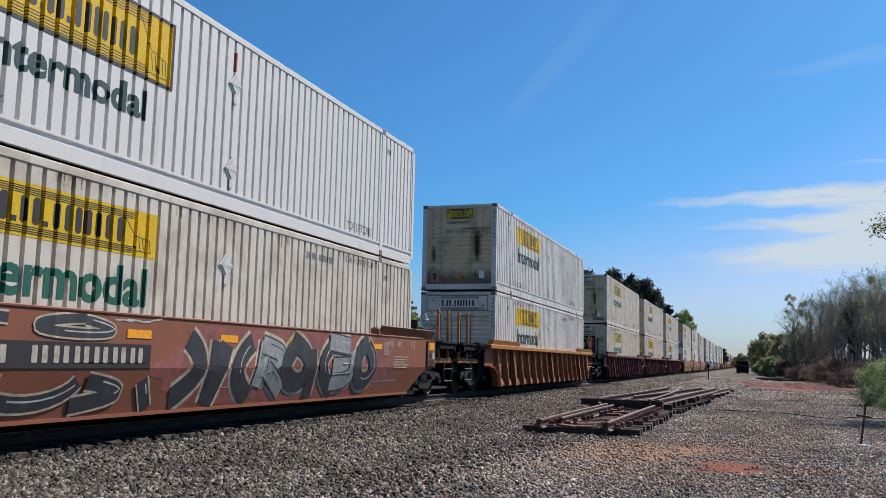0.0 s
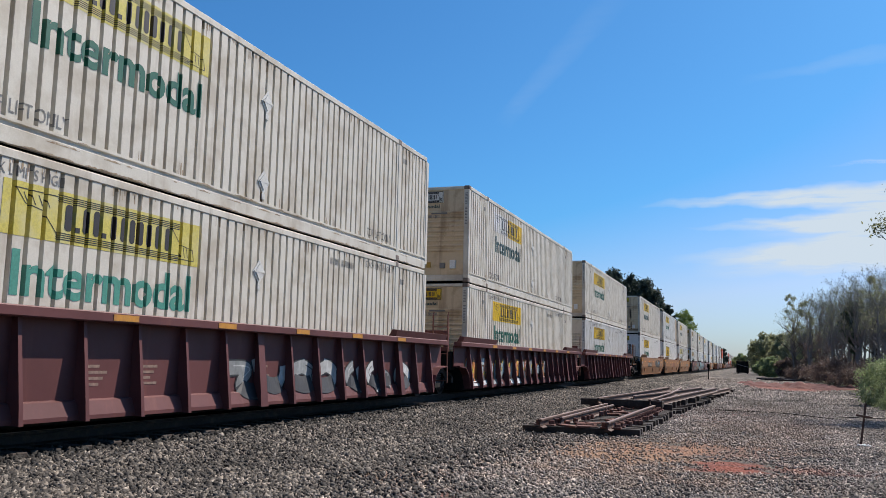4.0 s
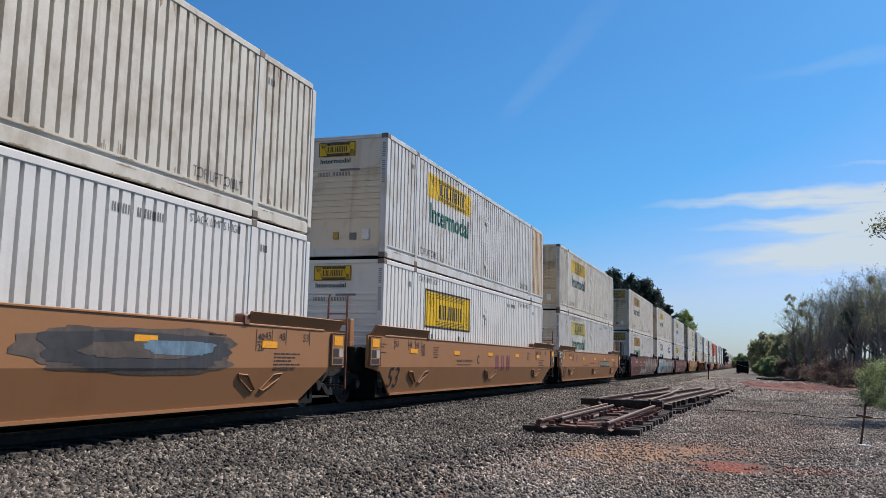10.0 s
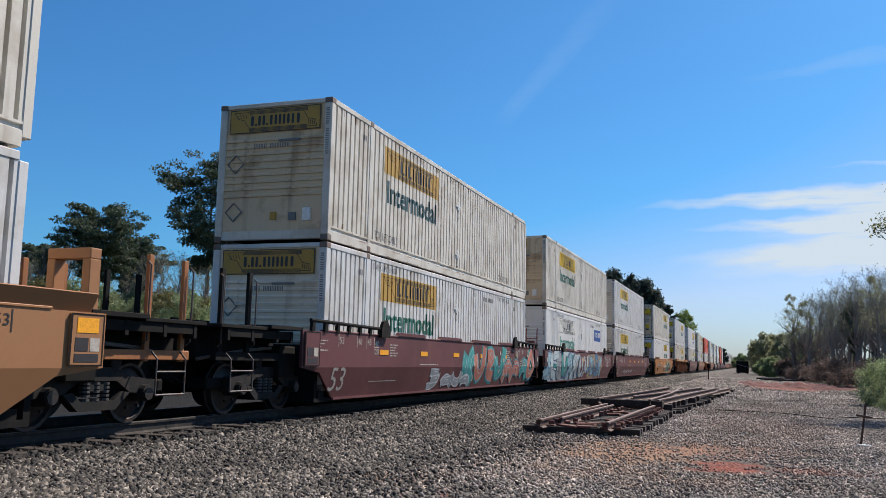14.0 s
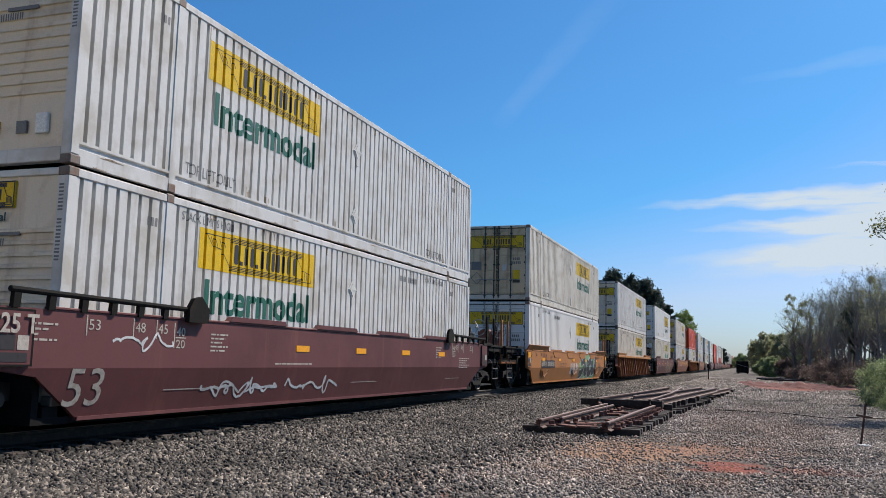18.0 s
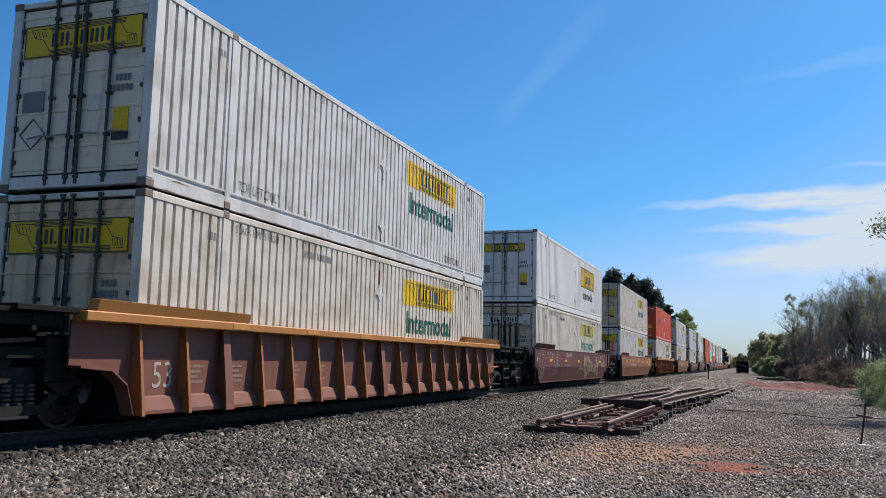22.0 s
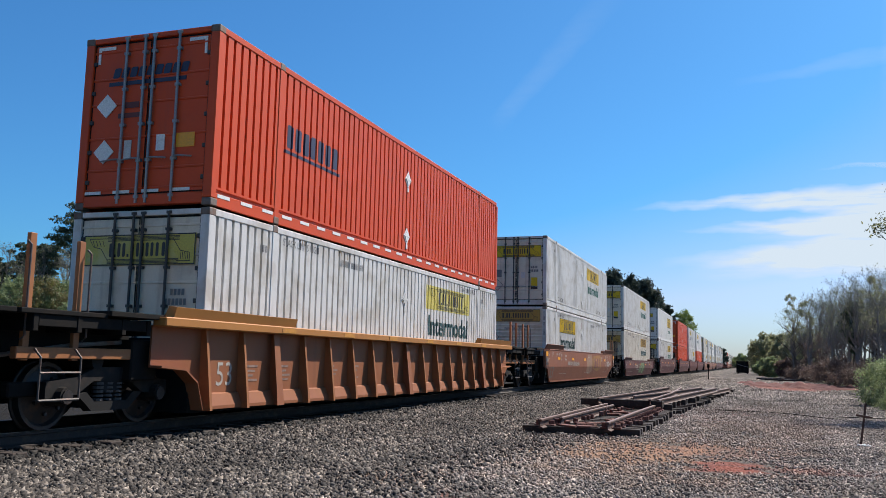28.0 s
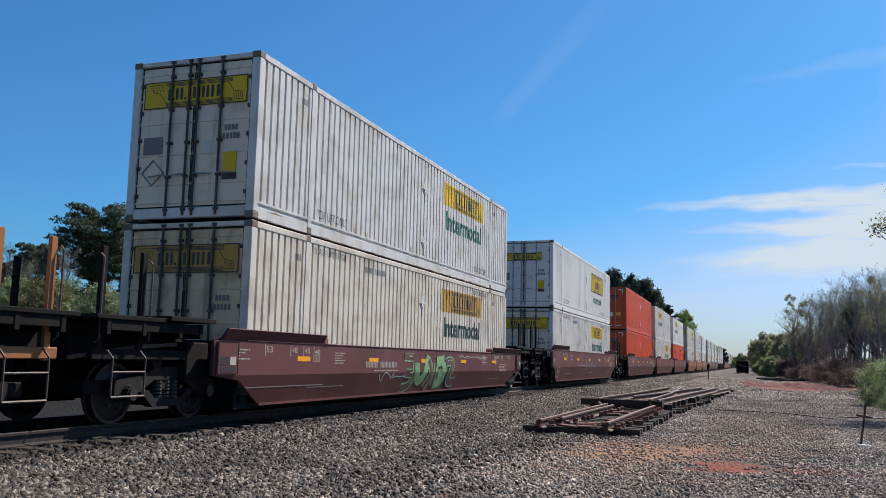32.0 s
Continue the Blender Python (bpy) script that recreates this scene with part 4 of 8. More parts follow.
# ---------- thin cloud, far off ----------
def make_cloud(name, label, box, streaks, grain=(0.006, 0.05), glow_at=0.56):
    """A sheet of cirrus far off, of feathered streaks. box: x0, x1, z0, z1. A streak: start x, z, end x, z, half width there and here, density."""
    m = bpy.data.materials.new("thin_cloud")
    m.use_nodes = True
    nt = m.node_tree
    for n in list(nt.nodes):
        nt.nodes.remove(n)
    out = nt.nodes.new("ShaderNodeOutputMaterial")
    mix = nt.nodes.new("ShaderNodeMixShader")
    clear = nt.nodes.new("ShaderNodeBsdfTransparent")
    glow = nt.nodes.new("ShaderNodeEmission")
    glow.inputs["Color"].default_value, glow.inputs["Strength"].default_value = (0.76, 0.88, 1.0, 1), glow_at
    tc = nt.nodes.new("ShaderNodeTexCoord")
    sep = nt.nodes.new("ShaderNodeSeparateXYZ")
    nt.links.new(tc.outputs["Object"], sep.inputs[0])

    def mth(op, a, b, clamp=False):
        n = nt.nodes.new("ShaderNodeMath")
        n.operation, n.use_clamp = op, clamp
        for s_, v_ in zip(n.inputs, (a, b)):
            if isinstance(v_, (int, float)):
                s_.default_value = v_
            else:
                nt.links.new(v_, s_)
        return n.outputs[0]

    def fibre(scale_x, scale_z, detail):
        mp = nt.nodes.new("ShaderNodeMapping")
        mp.inputs["Scale"].default_value = (scale_x, 1.0, scale_z)
        mp.inputs["Rotation"].default_value = (0, radians(3.0), 0)
        nz = nt.nodes.new("ShaderNodeTexNoise")
        nz.inputs["Scale"].default_value, nz.inputs["Detail"].default_value, nz.inputs["Roughness"].default_value = 1.0, detail, 0.55
        nt.links.new(tc.outputs["Object"], mp.inputs["Vector"])
        nt.links.new(mp.outputs[0], nz.inputs["Vector"])
        return nz.outputs["Fac"]

    x, z = sep.outputs[0], mth("ADD", sep.outputs[2], mth("MULTIPLY", mth("SUBTRACT", fibre(0.005, 0.012, 3.0), 0.5), 60.0))
    total = None
    for xa, za, xb, zb, wa, wb, dense in streaks:
        run = math.hypot(xb - xa, zb - za)
        dx, dz = (xb - xa) / run, (zb - za) / run
        px_, pz_ = mth("SUBTRACT", x, xa), mth("SUBTRACT", z, za)
        along = mth("ADD", mth("MULTIPLY", px_, dx), mth("MULTIPLY", pz_, dz))
        off = mth("ADD", mth("MULTIPLY", px_, -dz), mth("MULTIPLY", pz_, dx))
        half = mth("MAXIMUM", mth("ADD", mth("MULTIPLY", along, (wb - wa) / run), wa), 2.0)
        q = mth("DIVIDE", off, half)
        q = mth("SUBTRACT", 1.0, mth("MULTIPLY", q, q), True)
        q = mth("MULTIPLY", q, mth("MULTIPLY", mth("DIVIDE", along, run * 0.45, True), mth("DIVIDE", mth("SUBTRACT", run, along), run * 0.12, True)))
        q = mth("MULTIPLY", q, dense)
        total = q if total is None else mth("ADD", total, q)
    veil = mth("MULTIPLY", mth("SUBTRACT", fibre(grain[0], grain[1], 6.0), 0.08), 2.2, True)
    nt.links.new(mth("MULTIPLY", mth("MULTIPLY", total, veil), 1.0, True), mix.inputs[0])
    nt.links.new(clear.outputs[0], mix.inputs[1])
    nt.links.new(glow.outputs[0], mix.inputs[2])
    nt.links.new(mix.outputs[0], out.inputs["Surface"])
    x0, x1, z0, z1 = box
    s, n = Shape(), 8
    for i in range(n + 1):
        for zz in (z0, z1):
            s.v.append((x0 + (x1 - x0) * i / n, 0.0, zz))
    s.f = [(2 * i, 2 * i + 2, 2 * i + 3, 2 * i + 1) for i in range(n)]
    ob = new(name, s.mesh(name, m))
    ob.location = (0, 3000, 0)
    return tagged(ob, label, "cloud", kind="structure")


# ---------- track panels and other things lying in the yard ----------
def lone_rail(parent, path, top, mat="railold"):
    """A rail along a gently bent path of (x, y)."""
    prof = rail_profile(0.0)
    s = Shape()
    n = len(prof)
    for i, (x, y) in enumerate(path):
        for u, w in prof:
            s.v.append((x + u, y, top + w))
    for i in range(len(path) - 1):
        for k in range(n):
            s.f.append((i * n + k, i * n + (k + 1) % n, (i + 1) * n + (k + 1) % n, (i + 1) * n + k))
    s.f += [tuple(range(n)), tuple(range(len(s.v) - n, len(s.v)))]
    r = part("rail", s, MAT["railrust"], parent, "rusty steel rail")
    cap = Shape()
    for (xa, ya), (xb, yb) in zip(path, path[1:]):
        cap.add([(xa - 0.03, ya, top + 0.003), (xa + 0.03, ya, top + 0.003), (xb + 0.03, yb, top + 0.003), (xb - 0.03, yb, top + 0.003)], [(0, 1, 2, 3)])
    part("rail_head", flat_mesh_up(cap, "rail_head", MAT[mat]), None, r, "worn pale rail head")


def flat_mesh_up(s, name, mat):
    me = bpy.data.meshes.new(name)
    me.from_pydata(s.v, [], s.f)
    me.materials.append(mat)
    return me


def make_panels():
    rng = random.Random(8)
    near = thing("track_panel", pose(0, 0, 0), "rusty track panel of dark sleepers and rails dumped on gravel", "track panel", "dumped track panels")
    tie = Shape().box(-1.14, 1.14, -0.105, 0.105, -0.05, 0.13, 0.012).mesh("sleeper", MAT["tie"])
    for k in range(17):
        y = 17.25 + k * 0.50
        part("sleeper", tie, None, near, at=pose(-3.10 + rng.uniform(-0.05, 0.05), y, 0.0 + rng.uniform(0, 0.012), 0, 0, (3.0 if k == 0 else rng.uniform(-1.5, 1.5))))
    for x in (-3.84, -2.54):
        lone_rail(near, [(x, 16.75), (x + 0.03, 20.5), (x + 0.10, 24.6)], 0.285)
    lone_rail(near, [(-3.60, 17.6), (-3.56, 20.5), (-3.48, 24.0)], 0.285)
    plate = Shape().box(-0.20, 0.20, -0.10, 0.10, 0.0, 0.035, 0.006).mesh("tie_plate", MAT["spike"])
    spike = Shape().box(-0.055, 0.055, -0.035, 0.035, 0.0, 0.10, 0.012).mesh("spike", MAT["spike"])
    for k in range(17):
        y = 17.25 + k * 0.50
        for x in (-3.84, -2.54):
            part("tie_plate", plate, None, near, at=pose(x + 0.008 * k, y, 0.13))
            part("spike", spike, None, near, at=pose(x + 0.12 + 0.008 * k, y + 0.03, 0.15, 0, 0, 20))
            part("spike", spike, None, near, at=pose(x - 0.12 + 0.008 * k, y - 0.03, 0.15, 0, 0, -15))
    for k in range(17):      # plates and spikes under the extra rail, and loose iron between
        y = 17.6 + k * 0.40
        part("spike", spike, None, near, at=pose(-3.60 + 0.015 * k + rng.choice((-0.12, 0.12)), y, 0.14, rng.uniform(-20, 20), 0, rng.uniform(-60, 60)))
    for k in range(14):
        part("tie_plate", plate, None, near, at=pose(rng.uniform(-3.42, -2.75), 17.25 + 0.5 * rng.randrange(17), 0.135, 0, rng.uniform(-4, 4), rng.uniform(-50, 50)))
        part("spike", spike, None, near, at=pose(rng.uniform(-2.45, -2.15), 17.25 + 0.5 * rng.randrange(17), 0.13, 0, 0, rng.uniform(-80, 80)))
    far = thing("track_panel", pose(0, 0, 0), "turnout panel with crossing rails stacked on old sleepers", "track panel", "dumped track panels")
    part("sleeper", tie, None, far, at=pose(-3.35, 24.75, 0.27, 0, 0, -6))
    for k in range(26):
        y = 25.2 + k * 0.95
        x = -3.25 + 0.055 * (y - 25) + rng.uniform(-0.12, 0.12)
        part("sleeper", tie, None, far, at=pose(x, y, 0.16 if y < 34 else 0.0, 0, 0, rng.uniform(-3, 3)))
        if y < 34:
            part("sleeper", tie, None, far, at=pose(x + 0.25 + rng.uniform(-0.1, 0.2), y + 0.3, 0.0, 0, 0, rng.uniform(-3, 3)))
    lone_rail(far, [(-3.95, 24.4), (-3.55, 31.0), (-3.2, 38.5)], 0.44)
    lone_rail(far, [(-2.55, 24.4), (-2.5, 31.0), (-2.7, 38.5)], 0.44)
    lone_rail(far, [(-2.35, 24.6), (-1.95, 31.0), (-1.35, 40.0)], 0.43)
    lone_rail(far, [(-3.3, 27.0), (-2.7, 32.0), (-1.95, 40.0)], 0.435)
    lone_rail(far, [(-2.0, 33.0), (-1.5, 40.0), (-0.9, 47.0)], 0.28)


make_panels()


def make_yard_things():
    # small leaning marker post with a cross bar, and the white stone at its foot
    p = thing("marker_post", pose(1.90, 17.7, -0.02, 0, 8, 0), "small dark steel marker post with a cross bar", "post")
    part("shaft", Shape().prism([(-0.018, -0.010), (0.018, -0.010), (0.018, 0.008), (0.006, 0.012), (0.0, 0.026), (-0.006, 0.012), (-0.018, 0.008)], "z", -0.1, 0.80), MAT["railrust"], p)
    part("cross_bar", Shape().box(-0.135, 0.135, -0.02, 0.02, 0.54, 0.58, 0.006), MAT["railrust"], p)
    s = Shape()
    rng = np.random.default_rng(3)
    for i, (dx, dy, r) in enumerate(((0.0, -0.18, 0.045), (0.08, -0.22, 0.04), (-0.07, -0.15, 0.03))):
        bm = bmesh.new()
        bmesh.ops.create_icosphere(bm, subdivisions=2, radius=r)
        for v in bm.verts:
            v.co *= 0.8 + 0.4 * rng.random()
            v.co.z *= 0.6
        bm.verts.index_update()
        sh = Shape().add([v.co[:] for v in bm.verts], [[v.index for v in f.verts] for f in bm.faces])
        bm.free()
        ob = new("white_rock", sh.mesh("white_rock", MAT["placard"]))
        ob.location = (1.93 + dx, 17.7 + dy, 0.03)
        tagged(ob, "pale rock lying at the marker post's foot", "rock", "rocks at the post")
    # cable lying across the gravel
    c = new("cable", Shape().tube([(-1.0, 28.6, 0.03), (0.23, 28.3, 0.035), (1.0, 27.9, 0.04), (2.04, 26.1, 0.035), (2.6, 27.0, 0.04), (3.4, 27.1, 0.03), (4.3, 27.5, 0.03)], 0.009, 6).mesh("cable", MAT["under"]))
    tagged(c, "thin black cable lying across the gravel", "cable")
    # slim post beside the main line
    m = thing("line_marker", pose(-3.72, 90.0, 0.0), "slim dark marker post beside the main line", "post")
    part("shaft", Shape().tube([(0, 0, -0.1), (0, 0, 1.45)], 0.05, 8), MAT["under"], m)
    part("sign_board", Shape().box(-0.12, 0.12, -0.02, 0.02, 1.15, 1.5, 0.005), MAT["under"], m)
    # parked work wagon at the far end of the clearing
    g = thing("work_wagon", pose(-0.98, 166.0, 0.0), "dark steel work wagon parked at the clearing's end", "wagon")
    body = Shape().box(-1.05, 1.05, 0, 7.5, 0.16, 0.75, 0.02)
    part("underframe", body, MAT["under"], g)
    for x0, x1, y0, y1 in ((-1.05, 1.05, 0.0, 0.06), (-1.05, 1.05, 7.44, 7.5), (-1.05, -0.99, 0.06, 7.44), (0.99, 1.05, 0.06, 7.44)):
        part("wall", Shape().box(x0, x1, y0, y1, 0.75, 2.15, 0.01), MAT["under"], g)
    for x in (-1.0, -0.35, 0.35, 1.0):
        part("rib", Shape().box(x - 0.05, x + 0.05, -0.06, 0.0, 0.6, 2.2, 0.01), MAT["steel"], g)
    part("top_rim", Shape().box(-1.1, 1.1, -0.07, 0.08, 2.15, 2.24, 0.01), MAT["steel"], g)
    part("brace", Shape().tube([(-0.95, -0.08, 1.75), (0.0, -0.08, 1.42), (0.95, -0.08, 1.22)], 0.035, 6), MAT["rod"], g, "pale diagonal brace")
    for x in (-0.8, 0.8):
        for y in (1.2, 6.3):
            part("wheel", Shape().tube([(x - 0.1, y, 0.34), (x + 0.1, y, 0.34)], 0.36, 16), MAT["under"], g)
    # heaps of red clay pushed up in front of old sleepers
    for i, (x, y, rx, ry, h) in enumerate(((1.2, 68.0, 1.7, 2.2, 0.34), (3.6, 65.5, 2.2, 2.4, 0.42), (5.4, 61.5, 1.5, 2.0, 0.30), (0.3, 74.0, 1.3, 2.4, 0.25))):
        s = Shape()
        nx, ny = 26, 18
        for j in range(ny + 1):
            for k in range(nx + 1):
                u, w = k / nx * 2 - 1, j / ny * 2 - 1
                d = max(0.0, 1 - u * u - w * w)
                z = h * d ** 0.7 * (0.7 + 0.9 * noise.noise(Vector((u * 3 + i * 7, w * 3, 1.0)))) + 0.05 * d * noise.noise(Vector((u * 11, w * 11, i)))
                s.v.append((x + u * rx, y + w * ry, ground_height(x + u * rx, y + w * ry) - 0.03 + max(z, -0.02)))
        s.f = [(j * (nx + 1) + k, j * (nx + 1) + k + 1, (j + 1) * (nx + 1) + k + 1, (j + 1) * (nx + 1) + k) for j in range(ny) for k in range(nx)]
        tagged(new("clay_heap", s.mesh("clay_heap", MAT["clay"], smooth=True)), "low heap of raw red clay with clods", "heap", "clay heaps", "stuff")
    rng2 = random.Random(2)
    tie = Shape().box(-1.3, 1.3, -0.12, 0.12, 0.0, 0.19, 0.012).mesh("old_sleeper", MAT["tie"])
    grey = Shape().box(-1.3, 1.3, -0.12, 0.12, 0.0, 0.19, 0.012).mesh("old_sleeper", MAT["greybark"])
    for k in range(16):
        x, y = 2.2 + (k % 8) * 0.85 + rng2.uniform(-0.3, 0.3), 92.0 + (k // 8) * 9 + rng2.uniform(-2, 2)
        ob = new("old_sleeper", tie if k % 3 else grey)
        ob.matrix_world = pose(x, y, ground_height(x, y), 0, 0, rng2.uniform(-25, 25))
        tagged(ob, "weathered timber sleeper lying in a rough pile", "sleeper", "old sleepers")


make_yard_things()


CLOUDS = [make_cloud("cloud", "wispy white cirrus bank low over the horizon", (-420, 820, 220, 660),
                     ((-345, 545, 780, 555, 7, 75, 1.2), (-190, 461, 780, 478, 6, 75, 1.05), (-250, 352, 780, 408, 20, 85, 1.15), (-170, 318, 780, 390, 30, 85, 1.1), (-20, 440, 780, 480, 30, 130, 0.7))),
          make_cloud("cloud", "faint high cirrus streaks in the blue", (-1100, 760, 560, 1480),
                     ((-335, 1400, -840, 860, 70, 40, 0.06), (-10, 955, 620, 1040, 14, 40, 0.11), (250, 650, 700, 664, 6, 16, 0.5), (480, 700, 560, 1300, 40, 90, 0.10)), (0.004, 0.02))]


# ---------- shipping containers, 53 feet ----------
W, L, H = 2.591, 16.154, 2.896
HALF = W / 2
POST_A, POST_B = 1.98, L - 1.98          # lifting posts
PITCH = 0.2345


def groove_marks():
    """The breaks of the corrugated side: pairs of (y, depth)."""
    out = []
    for y0, y1 in ((0.13, POST_A - 0.08), (POST_A + 0.08, POST_B - 0.08), (POST_B + 0.08, L - 0.13)):
        n = max(1, round((y1 - y0) / PITCH))
        p = (y1 - y0) / n
        out.append((y0, 0.0))
        for i in range(n):
            c = y0 + (i + 0.5) * p
            out += [(c - 0.036, 0.0), (c - 0.028, -0.10), (c + 0.012, -0.10), (c + 0.034, 0.0)]
        out.append((y1, 0.0))
    return out


MARKS = groove_marks()
MY, MD = np.array([m[0] for m in MARKS]), np.array([m[1] for m in MARKS])


def depth(y):
    return float(np.interp(y, MY, MD))


def ribbed_strip(y0, y1, z0, z1, lift):
    """A strip that follows the corrugated side, lift metres proud of it."""
    ys = [y0] + [y for y in MY if y0 + 1e-4 < y < y1 - 1e-4] + [y1]
    s = Shape()
    for y in ys:
        x = HALF - 0.012 + depth(y) + lift
        s.v += [(x, y, z0), (x, y, z1)]
    s.f = [(2 * i, 2 * i + 2, 2 * i + 3, 2 * i + 1) for i in range(len(ys) - 1)]
    return s


def ribbed_letters(vs, fs, y0, z0, lift):
    """Flat lettering laid over the corrugated side: cut at each fold and pressed into it."""
    bm = bmesh.new()
    bv = [bm.verts.new((0, v[0] + y0, v[1] + z0)) for v in vs]
    for f in fs:
        try:
            bm.faces.new([bv[i] for i in f])
        except ValueError:
            pass
    lo, hi = min(v[0] for v in vs) + y0, max(v[0] for v in vs) + y0
    for y in MY:
        if lo < y < hi:
            bmesh.ops.bisect_plane(bm, geom=bm.verts[:] + bm.edges[:] + bm.faces[:], plane_co=(0, y, 0), plane_no=(0, 1, 0), dist=1e-5)
    for v in bm.verts:
        v.co.x = HALF - 0.012 + depth(v.co.y) + lift
    bm.verts.index_update()
    s = Shape()
    s.v = [v.co[:] for v in bm.verts]
    s.f = [[v.index for v in f.verts] for f in bm.faces]
    bm.free()
    return s


def flat_mesh(s, name, mat):
    """Like Shape.mesh, with all faces turned towards +x or -y, for paint on a wall."""
    me = bpy.data.meshes.new(name)
    me.from_pydata(s.v, [], s.f)
    me.materials.append(mat)
    return me


def bars(spec, h, cut=0.0):
    """A row of plain blocks that stand for a brand's letters. spec: pairs of start and end."""
    vs, fs = [], []
    for a, b in spec:
        o = len(vs)
        c = min(cut, (b - a) / 3)
        vs += [(a + c, 0), (b - c, 0), (b, c), (b, h - c), (b - c, h), (a + c, h), (a, h - c), (a, c)]
        fs.append(tuple(range(o, o + 8)))
    return vs, fs


NAME_BARS = ((0.02, 0.11), (0.24, 0.32), (0.37, 0.45), (0.60, 0.675), (0.735, 0.81), (0.86, 0.935), (0.985, 1.06), (1.11, 1.185), (1.245, 1.32), (1.40, 1.485))
NAME_DOTS = (0.15, 0.49)


def name_bars(width, h, cut=0.02):
    k = width / 1.52
    vs, fs = bars([(a * k, b * k) for a, b in NAME_BARS], h, cut)
    for a in NAME_DOTS:
        o = len(vs)
        vs += [(a * k, 0), ((a + 0.055) * k, 0), ((a + 0.055) * k, h * 0.2), (a * k, h * 0.2)]
        fs.append((o, o + 1, o + 2, o + 3))
    return vs, fs


def strokes(n, step, h, gap=0):
    """A row of n plain marks, each of two upright strokes; gap: a blank after so many."""
    spec = []
    for i in range(n):
        o = i * step + (step * 0.8 if gap and i >= gap else 0.0)
        spec += [(o, o + step * 0.26), (o + step * 0.46, o + step * 0.72)]
    return bars(spec, h, step * 0.04)


def scroll_lines(w, h):
    """Thin drawn lines of the sign's scroll: frame lines and slanting ends, as flat strips in a w x h field."""
    t = 0.006
    vs, fs = [], []

    def seg(a, b):
        d = Vector((b[0] - a[0], b[1] - a[1]))
        n = Vector((-d.y, d.x)).normalized() * t
        o = len(vs)
        vs.extend([(a[0] - n.x, a[1] - n.y), (b[0] - n.x, b[1] - n.y), (b[0] + n.x, b[1] + n.y), (a[0] + n.x, a[1] + n.y)])
        fs.append((o, o + 1, o + 2, o + 3))
    for k in (0.07, 0.11, 0.15, 0.19, 0.80, 0.84, 0.88, 0.92):
        seg((w * 0.22, h * k), (w * 0.86, h * k))
    seg((w * 0.05, h * 0.88), (w * 0.22, h * 0.88))
    seg((w * 0.05, h * 0.88), (w * 0.09, h * 0.62))
    seg((w * 0.09, h * 0.62), (w * 0.16, h * 0.55))
    seg((w * 0.16, h * 0.55), (w * 0.23, h * 0.13))
    seg((w * 0.80, h * 0.87), (w * 0.87, h * 0.45))
    seg((w * 0.87, h * 0.45), (w * 0.95, h * 0.38))
    seg((w * 0.95, h * 0.38), (w * 0.96, h * 0.12))
    seg((w * 0.84, h * 0.12), (w * 0.96, h * 0.12))
    for k in range(4):
        seg((w * (0.08 + 0.03 * k), h * 0.82), (w * (0.10 + 0.03 * k), h * 0.62))
        seg((w * (0.87 + 0.02 * k), h * 0.40), (w * (0.88 + 0.02 * k), h * 0.17))
    return vs, fs


def outline(w, h, t):
    return [(0, 0), (w, 0), (w, h), (0, h), (t, t), (w - t, t), (w - t, h - t), (t, h - t)], [(0, 1, 5, 4), (1, 2, 6, 5), (2, 3, 7, 6), (3, 0, 4, 7)]


def side_wall_mesh(mat):
    s = Shape()
    z0, z1 = 0.30, H - 0.11
    for y, d in MARKS:
        x = HALF - 0.012 + d
        s.v += [(x, y, z0), (x, y, z1)]
    s.f = [(2 * i, 2 * i + 2, 2 * i + 3, 2 * i + 1) for i in range(len(MARKS) - 1)]
    n = len(s.v)
    inner = HALF - 0.125
    s.add([(inner, 0.1, z0), (inner, L - 0.1, z0), (inner, L - 0.1, z1), (inner, 0.1, z1)], [(0, 3, 2, 1)])
    me = bpy.data.meshes.new("side_wall")
    me.from_pydata(s.v, [], s.f)
    me.materials.append(mat)
    return me


def mirrored(me, name):
    out = me.copy()
    out.name = name
    out.transform(Matrix.Diagonal((-1, 1, 1, 1)))
    out.flip_normals()
    return out


def end_frame_parts(root, key, mat, y, out, detail):
    """Posts and beams of one end; out is -1 for the end at y = 0, +1 for the other."""
    a, b = (y, y + 0.15) if out < 0 else (y - 0.15, y)
    for sx in (-1, 1):
        x0, x1 = sorted((sx * HALF, sx * (HALF - 0.16)))
        part("corner_post", shared(("post", key, y, sx), lambda: Shape().box(x0, x1, a, b, 0.12, H - 0.11, 0.012).mesh("corner_post", mat)), None, root)
        if detail:
            for z in (0.0, H - 0.118):
                part("corner_casting", shared(("casting", key, y, sx, z), lambda: Shape().box(x0 - 0.004, x1 + 0.004, a - 0.004, b + 0.03, z, z + 0.118, 0.012).mesh("corner_casting", MAT["gap"])), None, root, "worn steel corner casting")
    part("end_beam", shared(("beam", key, y), lambda: Shape().box(-HALF + 0.16, HALF - 0.16, a + 0.01, b - 0.01, H - 0.10, H - 0.01, 0.01).mesh("end_beam", mat)), None, root)
    part("end_beam", shared(("sill", key, y), lambda: Shape().box(-HALF + 0.16, HALF - 0.16, a + 0.01, b - 0.01, 0.04, 0.22, 0.01).mesh("end_beam", mat)), None, root)


def nose_rows():
    """Heights and depths of the pressed ribs of the front wall."""
    rows = [(0.22, 0.0)]
    for i in range(9):
        z = 0.92 + i * 0.145
        rows += [(z, 0.0), (z + 0.006, -0.036), (z + 0.046, -0.036), (z + 0.066, 0.0)]
    return rows + [(H - 0.10, 0.0)]


